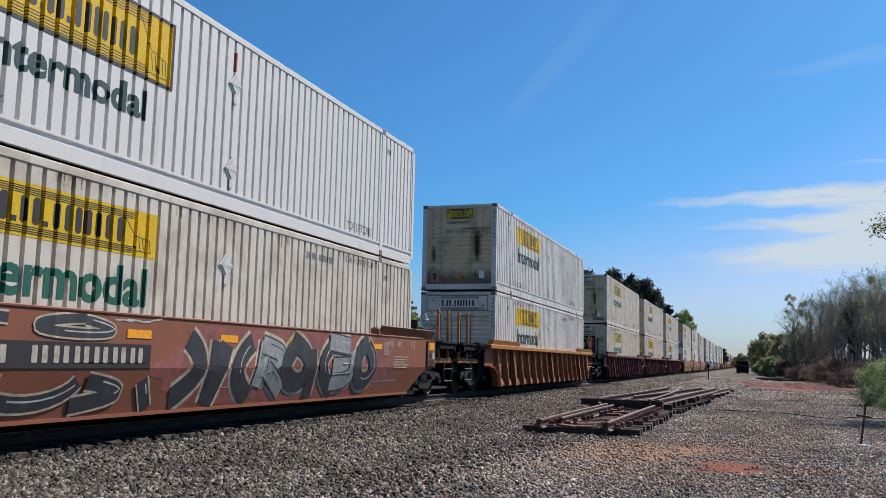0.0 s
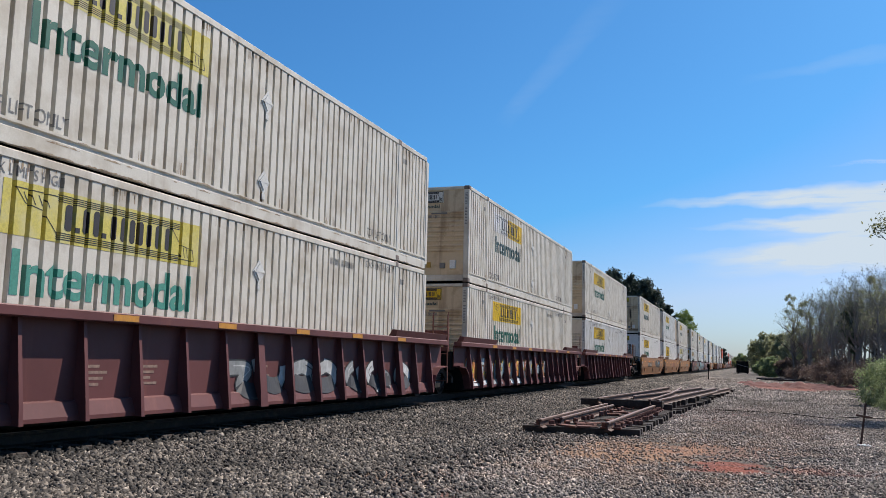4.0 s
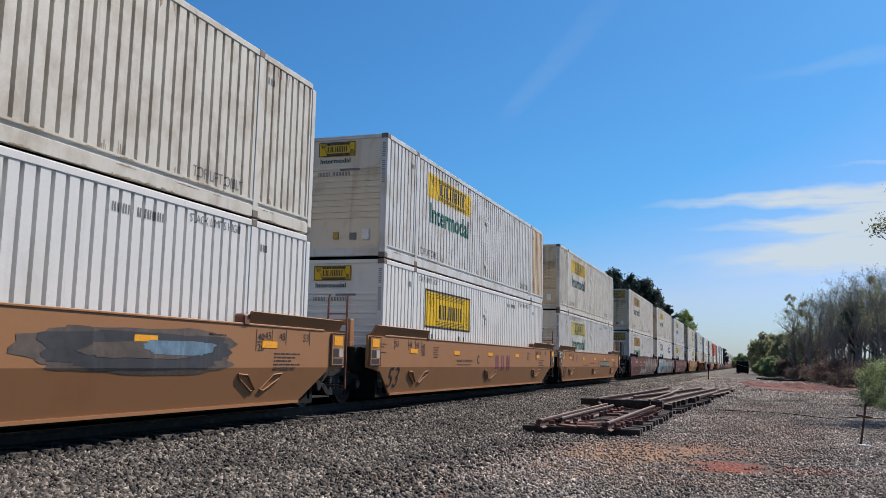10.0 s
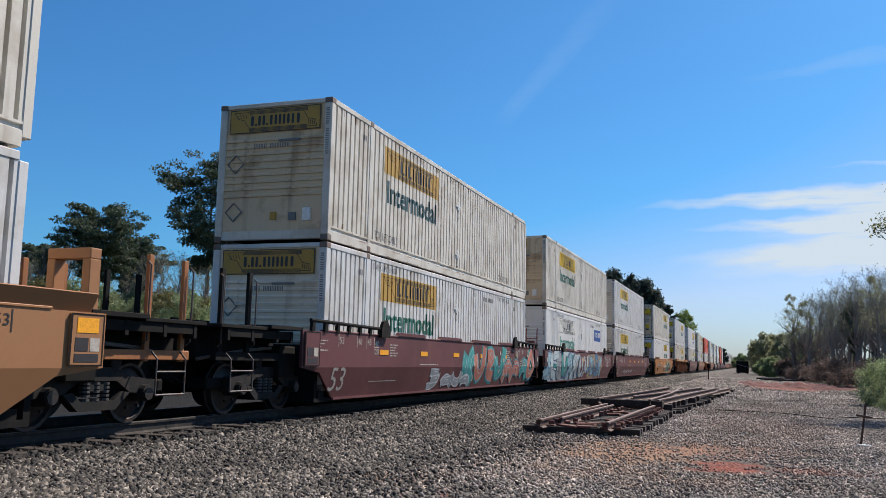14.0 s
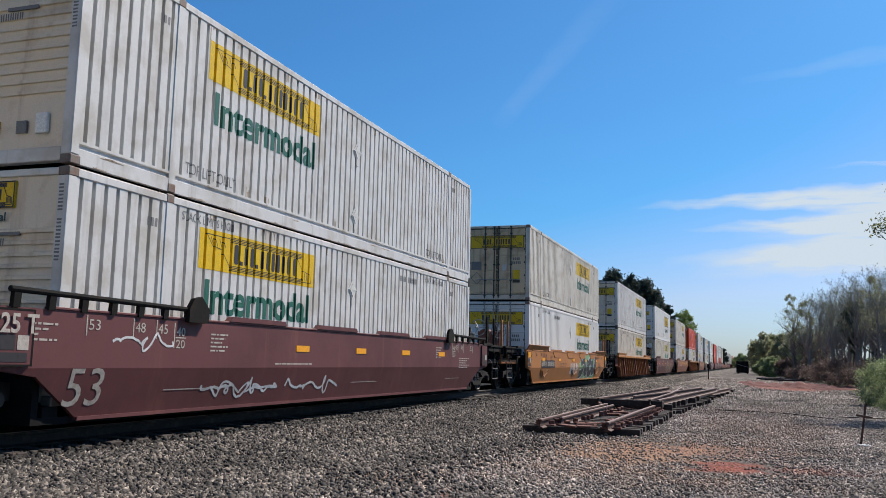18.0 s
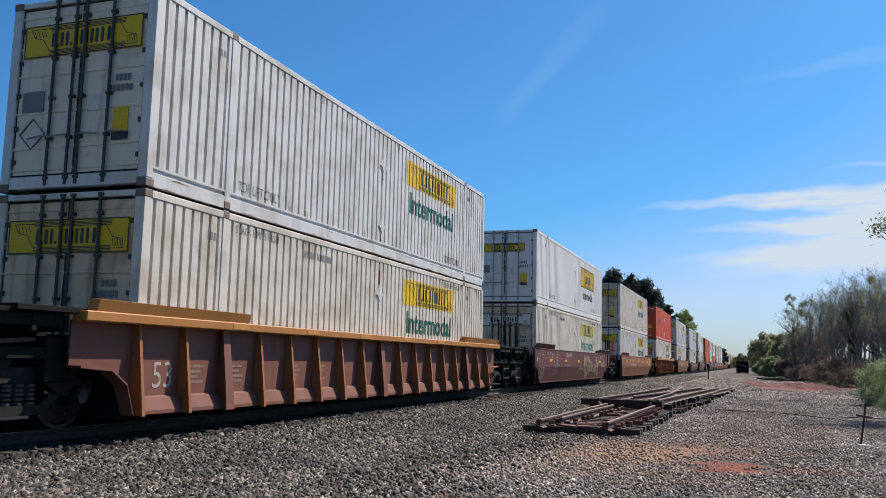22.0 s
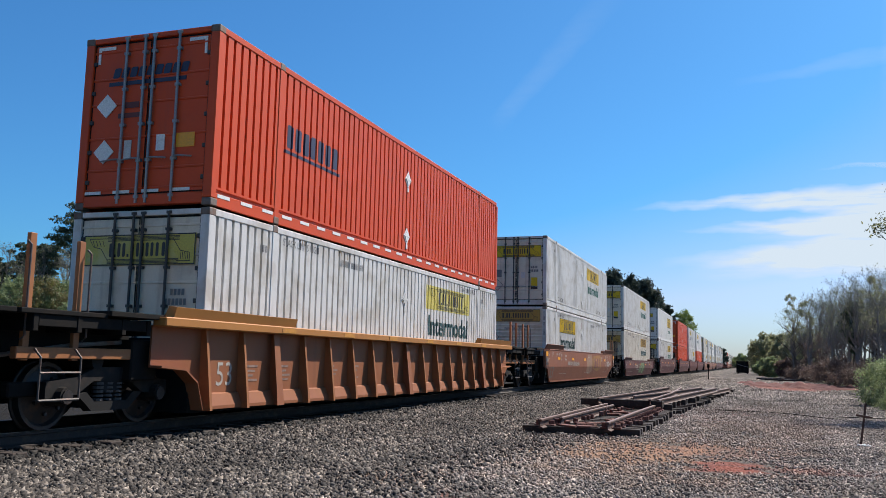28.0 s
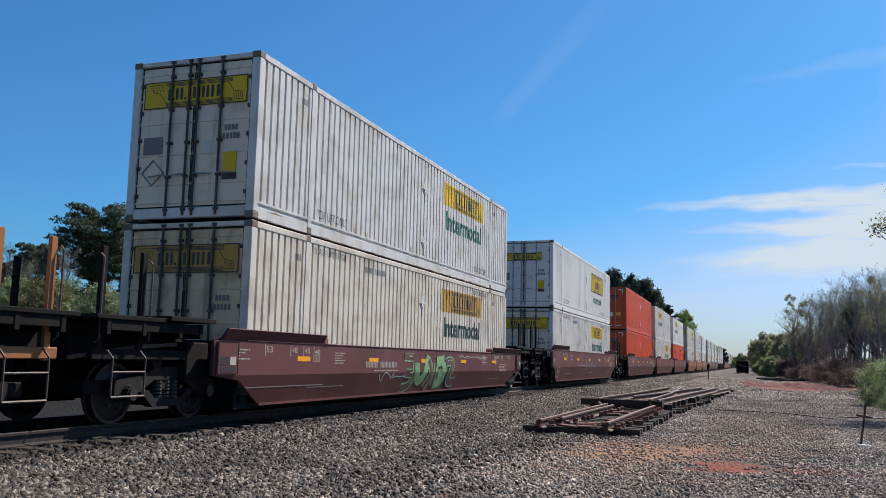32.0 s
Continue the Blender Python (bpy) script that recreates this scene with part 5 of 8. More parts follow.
def stain_mesh(x0, x1, z0, z1, yf, mat):
    """A stain on the front wall that follows its ribs."""
    rows = nose_rows()
    zs = sorted({z0, z1} | {z for z, d in rows if z0 < z < z1})
    s = Shape()
    for z in zs:
        d = float(np.interp(z, [q for q, w in rows], [w for q, w in rows]))
        s.v += [(x0, yf + d - 0.002, z), (x1, yf + d - 0.002, z)]
    s.f = [(2 * i, 2 * i + 1, 2 * i + 3, 2 * i + 2) for i in range(len(zs) - 1)]
    return flat_mesh(s, "stain", mat)


def stain_mat(name, colour, rim, amount, foot=False):
    """A ragged see-through stain: a vertical run, or grime that climbs from the foot."""
    m = bpy.data.materials.new(name)
    m.use_nodes = True
    nt = m.node_tree
    bsdf = nt.nodes["Principled BSDF"]
    bsdf.inputs["Roughness"].default_value = 0.9

    def calc(op, a, b=0.0, c=0.0):
        n = nt.nodes.new("ShaderNodeMath")
        n.operation = op
        for k, v in enumerate((a, b, c)):
            if isinstance(v, (int, float)):
                n.inputs[k].default_value = v
            else:
                nt.links.new(v, n.inputs[k])
        return n.outputs[0]
    tc = nt.nodes.new("ShaderNodeTexCoord")
    sep = nt.nodes.new("ShaderNodeSeparateXYZ")
    nt.links.new(tc.outputs["Generated"], sep.inputs[0])
    mp = nt.nodes.new("ShaderNodeMapping")
    mp.inputs["Scale"].default_value = (9.0, 1.0, 3.0) if not foot else (4.0, 1.0, 2.2)
    nt.links.new(tc.outputs["Object"], mp.inputs[0])
    nz = nt.nodes.new("ShaderNodeTexNoise")
    nz.inputs["Scale"].default_value, nz.inputs["Detail"].default_value, nz.inputs["Roughness"].default_value = 1.4, 7.0, 0.65
    nt.links.new(mp.outputs[0], nz.inputs["Vector"])
    u, v = sep.outputs["X"], sep.outputs["Z"]
    side = calc("ABSOLUTE", calc("MULTIPLY_ADD", u, 2.0, -1.0))
    if foot:
        shape = calc("SUBTRACT", 1.05, calc("MULTIPLY", v, 1.15))
        shape = calc("MULTIPLY_ADD", side, 0.12, shape)
    else:
        shape = calc("MULTIPLY", calc("SUBTRACT", 1.0, side), calc("POWER", calc("SINE", calc("MULTIPLY", v, math.pi)), 0.5))
    field = calc("ADD", shape, calc("MULTIPLY_ADD", nz.outputs["Fac"], 1.0, -0.5))
    fit = nt.nodes.new("ShaderNodeMapRange")
    fit.interpolation_type = "SMOOTHSTEP"
    fit.inputs["From Min"].default_value, fit.inputs["From Max"].default_value = 0.12, 1.0
    fit.inputs["To Max"].default_value = amount
    nt.links.new(field, fit.inputs["Value"])
    mix = nt.nodes.new("ShaderNodeMix")
    mix.data_type = "RGBA"
    mix.inputs["A"].default_value, mix.inputs["B"].default_value = (*rim, 1), (*colour, 1)
    nt.links.new(fit.outputs["Result"], mix.inputs["Factor"])
    nt.links.new(mix.outputs["Result"], bsdf.inputs["Base Color"])
    clear = nt.nodes.new("ShaderNodeBsdfTransparent")
    ms = nt.nodes.new("ShaderNodeMixShader")
    nt.links.new(fit.outputs["Result"], ms.inputs[0])
    nt.links.new(clear.outputs[0], ms.inputs[1])
    nt.links.new(bsdf.outputs[0], ms.inputs[2])
    nt.links.new(ms.outputs[0], nt.nodes["Material Output"].inputs["Surface"])
    return m


MAT["sootrun"] = stain_mat("soot_and_rust_run", (0.045, 0.026, 0.018), (0.24, 0.12, 0.06), 0.95)
MAT["rustrun"] = stain_mat("rust_run", (0.12, 0.05, 0.028), (0.32, 0.17, 0.09), 0.85)
MAT["sillgrime"] = stain_mat("brown_sill_grime", (0.15, 0.075, 0.042), (0.40, 0.27, 0.16), 0.78, True)
RUST_MARKS = {
    "heavy": ((0.40, 0.86, 0.86, 2.16, "sootrun", "sooty rust run down the front wall"), (-1.04, -0.74, 0.92, 1.52, "rustrun", "rust run below a placard holder"),
              (-1.13, 1.13, 0.225, 0.95, "sillgrime", "brown grime creeping up from the sill"), (-1.0, -0.70, 0.30, 0.62, "rustrun", "rust run below a placard holder")),
    "light": ((0.44, 0.72, 0.98, 1.98, "sootrun", "sooty rust run down the front wall"), (-0.98, -0.74, 0.80, 1.44, "rustrun", "rust run below a placard holder"),
              (0.52, 0.74, 0.24, 0.96, "rustrun", "rust run beside the document holder"), (0.45, 1.13, 0.225, 0.50, "sillgrime", "brown grime creeping up from the sill"))}


def diamond_rim(cx, cz, r, ya, yb):
    """Thin diamond-shaped frame in the plane of an end wall."""
    s = Shape()
    o = [(cx, cz - r), (cx + r, cz), (cx, cz + r), (cx - r, cz)]
    i = [(cx + (u - cx) * 0.9, cz + (w - cz) * 0.9) for u, w in o]
    for k in range(4):
        q = (k + 1) % 4
        s.prism([o[k], o[q], i[q], i[k]], "y", ya, yb)
    return s


def nose_wall(root, key, mat, y, style, detail, sign, rust=""):
    """The closed front wall with pressed horizontal ribs; a sign panel at the top."""
    wide = style == "wide"

    def make():
        s = Shape()
        yf = y + 0.05
        rows = nose_rows()
        for z, d in rows:
            s.v += [(-HALF + 0.16, yf + d, z), (HALF - 0.16, yf + d, z)]
        s.f = [(2 * i, 2 * i + 1, 2 * i + 3, 2 * i + 2) for i in range(len(rows) - 1)]
        return flat_mesh(s, "front_wall", mat)
    wall = part("front_wall", shared(("nose", key, y), make), None, root, "front wall with pressed horizontal ribs")
    yf = y + 0.05 - 0.038
    if wide:
        x0, x1, z0, z1 = -1.06, 1.04, H - 0.63, H - 0.13
    else:
        x0, x1, z0, z1 = -0.47, 0.47, H - 0.49, H - 0.15

    def panel(a, b, c, d, lift):
        s = Shape().add([(a, yf - lift, c), (b, yf - lift, c), (b, yf - lift, d), (a, yf - lift, d)], [(0, 1, 2, 3)])
        return s
    board = part("sign_panel", shared(("nsign", style, sign, y), lambda: Shape().box(x0, x1, yf - 0.004, yf + 0.03, z0, z1).mesh("sign_panel", MAT[sign])), None, wall, "painted sign panel with a dark outline")
    if detail:
        def frame_mesh():
            vs, fs = outline(x1 - x0, z1 - z0, 0.018)
            return flat_mesh(Shape().add([(u + x0, yf - 0.008, v + z0) for u, v in vs], fs), "sign_outline", MAT["ink"])
        part("sign_outline", shared(("nframe", style, y), frame_mesh), None, wall)

        def name_mesh():
            w = (x1 - x0) * 0.56
            vs, fs = name_bars(w, (z1 - z0) * 0.42)
            return flat_mesh(Shape().add([(u - w / 2 + 0.01, yf - 0.009, v + z0 + (z1 - z0) * 0.29) for u, v in vs], fs), "brand_mark", MAT["ink"])
        part("brand_mark", shared(("nname", style, y), name_mesh), None, wall)

        def lines_mesh():
            vs, fs = scroll_lines(x1 - x0, z1 - z0)
            vs = [(u, v) for u, v in vs]
            return flat_mesh(Shape().add([(u + x0, yf - 0.007, v + z0) for u, v in vs], fs), "scroll_drawing", MAT["ink"])
        part("scroll_drawing", shared(("nlines", style, y), lines_mesh), None, wall)
        if not wide:
            def inter():
                vs, fs = words("Intermodal", 0.78, 0.11, 0.02)
                return flat_mesh(Shape().add([(u - 0.42, yf - 0.008, v + 2.24) for u, v in vs], fs), "lettering", MAT["darkgreen"])
            part("lettering", shared(("ninter", y), inter), None, wall, "green word lettering")

        def number():
            vs, fs = strokes(10, 0.078, 0.095, 4)
            return flat_mesh(Shape().add([(u - 0.46, yf - 0.006, v + 1.93) for u, v in vs], fs), "number_mark", MAT["greyink"])
        part("number_mark", shared(("nnum", y), number), None, wall)

        def vnumber():
            vs, fs = strokes(10, 0.09, 0.075, 4)
            return flat_mesh(Shape().add([(HALF - 0.05 - v, y - 0.004, H - 0.22 - u) for u, v in vs], [f[::-1] for f in fs]), "number_mark", MAT["greyink"])
        part("number_mark", shared(("nvnum", y), vnumber), None, wall)
        part("document_holder", shared(("ndoc", y), lambda: Shape().box(0.72, 0.90, yf - 0.03, yf + 0.03, 0.40, 0.66, 0.01).mesh("document_holder", MAT["placard"])), None, wall, "pale document holder box")
        part("data_plate", shared(("nplate", y), lambda: Shape().box(0.40, 0.56, yf - 0.006, yf + 0.03, 0.42, 0.58).mesh("data_plate", MAT["greyink"])), None, wall)
        part("data_plate", shared(("nplate3", y), lambda: Shape().box(-0.02, 0.11, yf - 0.006, yf + 0.03, 0.44, 0.60).mesh("data_plate", MAT["ochre"])), None, wall, "small yellow plate")
        part("name_plate", shared(("nplate2", y), lambda: Shape().box(0.10, 0.60, yf - 0.006, yf + 0.02, 2.055, 2.10).mesh("name_plate", MAT["greyink"])), None, wall)
        for z in (1.62, 0.62):
            part("placard_holder", shared(("ndia", y, z), lambda: diamond_rim(-0.88, z, 0.20, yf - 0.012, yf + 0.02).mesh("placard_holder", MAT["greyink"])), None, wall, "diamond placard holder")
        if rust:
            for k, (x0, x1, z0, z1, kind, what) in enumerate(RUST_MARKS[rust]):
                part("stain", shared(("nstain", y, rust, k), lambda: stain_mesh(x0, x1, z0, z1, y + 0.05, MAT[kind])), None, wall, what)
    return wall


def door_wall(root, key, mat, y, style, detail, sign, upper):
    """Two door leaves with four lock rods; the sign runs across both."""
    yf = y + 0.045
    pale = style == "schneider" or key == "bright"
    leaves = []
    for sx in (-1, 1):
        x0, x1 = sorted((sx * 0.008, sx * (HALF - 0.165)))

        def leaf():
            rows = [(0.23, 0.0)]
            for z in (0.30, 0.62, 1.15, 1.72, 2.15, 2.62):
                rows += [(z, 0.0), (z + 0.008, -0.014), (z + 0.034, -0.014), (z + 0.042, 0.0)]
            rows += [(H - 0.115, 0.0)]
            s = Shape()
            for z, dd in rows:
                s.v += [(x0, yf + dd, z), (x1, yf + dd, z)]
            s.f = [(2 * q, 2 * q + 1, 2 * q + 3, 2 * q + 2) for q in range(len(rows) - 1)]
            n = len(s.v)
            s.v += [(x0, yf + 0.05, 0.23), (x1, yf + 0.05, 0.23), (x0, yf + 0.05, H - 0.115), (x1, yf + 0.05, H - 0.115)]
            s.f += [(0, n, n + 1, 1), (n - 2, n - 1, n + 3, n + 2), (n, n + 2, n + 3, n + 1)]
            return flat_mesh(s, "door", mat)
        leaves.append(part("door", shared(("door", key, y, sx), leaf), None, root, "door leaf with horizontal pressings"))
        if detail:
            def gasket():
                vs, fs = outline(x1 - x0, H - 0.345, 0.022)
                return flat_mesh(Shape().add([(u + x0, yf - 0.004, v + 0.23) for u, v in vs], fs), "gasket", MAT["under"])
            part("gasket", shared(("gasket", y, sx), gasket), None, leaves[-1], "black rubber door gasket")
            for k in range(5):
                part("hinge", shared(("hinge", y, sx), lambda: Shape().box(*((x1 - 0.06, x1 + 0.05) if sx > 0 else (x0 - 0.05, x0 + 0.06)), yf - 0.03, yf + 0.02, 0.0, 0.07, 0.008).mesh("hinge", MAT["darkrod"])), None, leaves[-1], at=pose(0, 0, 0.42 + k * 0.5))
    for x, d in ((-0.46, 0), (-0.10, 0), (0.08, 1), (0.56, 1)):
        def rod():
            s = Shape().tube([(x, yf - 0.05, 0.08), (x, yf - 0.05, H - 0.04)], 0.022, 8)
            for z in (0.16, 0.75, 1.35, 1.95, 2.55, H - 0.08):
                s.box(x - 0.045, x + 0.045, yf - 0.06, yf + 0.005, z, z + 0.045)
            return s.mesh("lock_rod", MAT["rod" if pale else "darkrod"])
        r = part("lock_rod", shared(("rod", y, x, pale), rod), None, leaves[d], "steel lock rod with brackets")
        if detail:
            sg = -1 if d == 0 else 1
            part("handle", shared(("handle", y, x), lambda: Shape().tube([(x, yf - 0.075, 0.80), (x + sg * 0.14, yf - 0.085, 0.80), (x + sg * 0.36, yf - 0.075, 0.78)], 0.014, 6).mesh("handle", MAT["rod"])), None, leaves[d])
    if style == "schneider":
        blocks = [(i * 0.165, i * 0.165 + 0.135) for i in range(9)]
        vs, fs = bars(blocks, 0.17, 0.02)
        slant = [(u - 0.74 + v * 0.25, yf - 0.016, v + 2.18) for u, v in vs]
        part("brand_mark", shared(("sbars", y), lambda: flat_mesh(Shape().add(slant, fs), "brand_mark", MAT["navy"])), None, leaves[0])
        part("brand_mark", shared(("sline", y), lambda: Shape().box(-0.80, 0.70, yf - 0.018, yf - 0.01, 2.05, 2.115).mesh("brand_mark", MAT["navy"])), None, leaves[0])
        for sx in (-1, 1):
            def corner():
                s = Shape()
                s.box(*sorted((sx * 0.72, sx * 1.06)), yf - 0.012, yf - 0.005, 2.68, 2.735)
                s.box(*sorted((sx * 1.01, sx * 1.06)), yf - 0.012, yf - 0.005, 2.45, 2.68)
                return s.mesh("marking", MAT["placard"])
            part("marking", shared(("scorner", y, sx), corner), None, leaves[(sx + 1) // 2], "white reflective corner marking")
        for k, x in enumerate((-0.98, -0.42, 0.14, 0.72)):
            part("marking", shared(("sfoot", y, k), lambda: Shape().box(x - 0.16, x + 0.16, yf - 0.018, yf - 0.01, 0.25, 0.30).mesh("marking", MAT["placard"])), None, leaves[k // 2])
        for z in (1.72, 0.95):
            part("placard", shared(("sdia", y, z), lambda: Shape().prism([(-0.82, z - 0.2), (-0.62, z), (-0.82, z + 0.2), (-1.02, z)], "y", yf - 0.02, yf - 0.006).mesh("placard", MAT["placard"])), None, leaves[0], "white diamond placard")
        part("notice", shared(("snote", y), lambda: Shape().box(0.58, 0.92, yf - 0.018, yf - 0.008, 0.95, 1.18).mesh("notice", MAT["amber"])), None, leaves[1], "yellow notice")
        part("notice", shared(("snote2", y), lambda: Shape().box(0.20, 0.36, yf - 0.018, yf - 0.008, 0.92, 1.18).mesh("notice", MAT["placard"])), None, leaves[1])
        part("notice", shared(("snote3", y), lambda: Shape().box(-0.42, -0.28, yf - 0.018, yf - 0.008, 0.82, 1.12).mesh("notice", MAT["silver"])), None, leaves[0])
        part("number_mark", shared(("snum", y), lambda: Shape().box(-0.45, -0.18, yf - 0.016, yf - 0.008, 1.66, 1.76).box(-0.58, -0.16, yf - 0.016, yf - 0.008, 1.50, 1.58).mesh("number_mark", MAT["maroon"])), None, leaves[0])
        return
    x0, x1, z0, z1 = (-1.06, 1.06, H - 0.88, H - 0.39) if style == "wide" else (-0.86, 0.80, 2.02, 2.36)
    board = part("sign_panel", shared(("dsign", style, sign, y), lambda: Shape().box(x0, x1, yf - 0.02, yf - 0.004, z0, z1).mesh("sign_panel", MAT[sign])), None, root, "sign panel painted across both doors")
    if detail:
        def frame_mesh():
            vs, fs = outline(x1 - x0, z1 - z0, 0.02)
            return flat_mesh(Shape().add([(u + x0, yf - 0.024, v + z0) for u, v in vs], fs), "sign_outline", MAT["ink"])
        part("sign_outline", shared(("dframe", style, y), frame_mesh), None, board)

        def name_mesh():
            w = (x1 - x0) * 0.52
            vs, fs = name_bars(w, (z1 - z0) * 0.46)
            return flat_mesh(Shape().add([(u - w / 2 - 0.02, yf - 0.026, v + z0 + (z1 - z0) * 0.27) for u, v in vs], fs), "brand_mark", MAT["ink"])
        part("brand_mark", shared(("dname", style, y), name_mesh), None, board)

        def lines_mesh():
            vs, fs = scroll_lines(x1 - x0, z1 - z0)
            return flat_mesh(Shape().add([(u + x0, yf - 0.022, v + z0) for u, v in vs], fs), "scroll_drawing", MAT["ink"])
        part("scroll_drawing", shared(("dlines", style, y), lines_mesh), None, board)

        def number():
            vs, fs = bars([(0.06 + i * 0.07, 0.11 + i * 0.07) for i in range(4)], 0.10)
            v2, f2 = bars([(i * 0.07, 0.05 + i * 0.07) for i in range(6)], 0.10)
            s = Shape().add([(u + 0.58, yf - 0.016, v + 1.54) for u, v in vs], fs)
            s.add([(u + 0.54, yf - 0.016, v + 1.39) for u, v in v2], f2)
            return flat_mesh(s, "number_mark", MAT["greyink"])
        part("number_mark", shared(("dnum", y), number), None, leaves[1])
        if not upper:
            return
        part("notice", shared(("dnote", y), lambda: Shape().box(0.64, 0.90, yf - 0.018, yf - 0.006, 0.80, 1.16).mesh("notice", MAT["yellow"])), None, leaves[1], "yellow and black notice")
        part("notice", shared(("dnote2", y), lambda: Shape().box(0.63, 0.91, yf - 0.02, yf - 0.006, 0.68, 0.79).mesh("notice", MAT["ink"])), None, leaves[1])
        part("notice", shared(("dnote3", y), lambda: Shape().box(-1.02, -0.62, yf - 0.018, yf - 0.006, 1.19, 1.50).mesh("notice", MAT["greyink"])), None, leaves[0], "dark notice with grey lines")
        part("notice", shared(("dnote4", y), lambda: Shape().box(0.22, 0.38, yf - 0.018, yf - 0.006, 1.14, 1.38).mesh("notice", MAT["silver"])), None, leaves[1])
        part("placard_holder", shared(("ddia", y), lambda: diamond_rim(-0.80, 0.86, 0.24, yf - 0.02, yf - 0.004).mesh("placard_holder", MAT["greyink"])), None, leaves[0], "diamond placard holder")


MAT["weep"] = surface("brown_weeping_stain", (0.34, 0.26, 0.175), 0.8, stain=(7.0, (0.20, 0.11, 0.06), 0.48, 0.8), streak=(16.0, (0.50, 0.45, 0.38), 0.5, 0.8), bump=None)


def weep_marks(seed, amount):
    """Brown runs below the top rail and above the bottom rail, and patches of rust along the rails of the near side."""
    rr = random.Random(seed)
    s = Shape()

    def put(y0, y1, z0, z1):
        g = ribbed_strip(y0, y1, z0, z1, 0.002)
        s.add(g.v, g.f)
    for k in range(amount):
        y = rr.uniform(0.3, L - 0.6)
        for q in range(rr.randint(2, 6)):
            ya = y + q * rr.uniform(0.018, 0.045)
            put(ya, ya + rr.uniform(0.008, 0.022), H - 0.115 - rr.uniform(0.03, 0.34) * rr.random(), H - 0.115)
    for k in range(amount // 2):
        ya = rr.uniform(0.3, L - 0.5)
        for q in range(rr.randint(1, 4)):
            put(ya + q * 0.04, ya + q * 0.04 + rr.uniform(0.01, 0.03), 0.306, 0.32 + rr.uniform(0.02, 0.16))
    for k in range(amount * 2):
        ya, w = rr.uniform(0.2, L - 0.9), rr.uniform(0.04, 0.5)
        z = rr.choice((0.015, 0.015, 0.165, 0.272))
        n = 7
        o = len(s.v)
        for i in range(n + 1):
            hgt = rr.uniform(0.006, 0.028) * math.sin(math.pi * (i + 0.3) / (n + 0.6)) + 0.003
            s.v += [(HALF - 0.001, ya + w * i / n, z), (HALF - 0.001, ya + w * i / n, z + hgt)]
        s.f += [(o + 2 * i, o + 2 * i + 2, o + 2 * i + 3, o + 2 * i + 1) for i in range(n)]
    return flat_mesh(s, "weeping_stains", MAT["weep"])


def side_sign(root, face, style, sign, word, detail, tag):
    """Painted sign on the near side. face: 'nose' or 'doors' leads, which puts it before or behind the middle."""
    y0 = 2.73 if face == "nose" else L - 6.56
    if style == "bordered":
        w, z0, z1 = 3.80, H - 1.44, H - 0.45
    else:
        w, z0, z1 = 3.70, H - 0.96, H - 0.34
    k = (face, style)
    board = part("sign_panel", shared(("sign", k, sign), lambda: flat_mesh(ribbed_strip(y0, y0 + w, z0, z1, 0.0035), "sign_panel", MAT[sign])), None, root, "sign painted over the corrugated side")
    if tag == "half":
        part("sign_patch", shared(("half", k), lambda: flat_mesh(ribbed_strip(y0, y0 + w * 0.46, z0, z1, 0.005), "sign_patch", MAT["white"])), None, board, "bleached half of the sign")
    bar_h = (z1 - z0) * (0.40 if style == "bordered" else 0.52)

    def name_mesh():
        nw = w * (0.50 if style == "bordered" else 0.57)
        vs, fs = name_bars(nw, bar_h, 0.03)
        return flat_mesh(ribbed_letters(vs, fs, y0 + (w - nw) * 0.58, z0 + (z1 - z0) * 0.25, 0.0065), "brand_mark", MAT["ink"])
    part("brand_mark", shared(("name", k), name_mesh), None, board, "dark lettering blocks")
    if detail:
        def lines_mesh():
            vs, fs = scroll_lines(w, z1 - z0)
            return flat_mesh(ribbed_letters(vs, fs, y0, z0, 0.0055), "scroll_drawing", MAT["ink"])
        part("scroll_drawing", shared(("lines", k), lines_mesh), None, board)
        if style != "plain":
            def frame_mesh():
                vs, fs = outline(w, z1 - z0, 0.05 if style == "bordered" else 0.015)
                return flat_mesh(ribbed_letters(vs, fs, y0, z0, 0.0075), "sign_outline", MAT["ink"])
            part("sign_outline", shared(("frame", k), frame_mesh), None, board)

    def inter():
        wide, tall, lead = (2.75, 0.43, 0.52) if style == "bordered" else (3.32, 0.53, 0.20)
        vs, fs = words("Intermodal", wide, tall, 0.028)
        return flat_mesh(ribbed_letters(vs, fs, y0 + lead, z0 - 0.15 - tall, 0.0045), "lettering", MAT[word])
    part("lettering", shared(("inter", k, word), inter), None, root, "green word painted over the corrugated side")


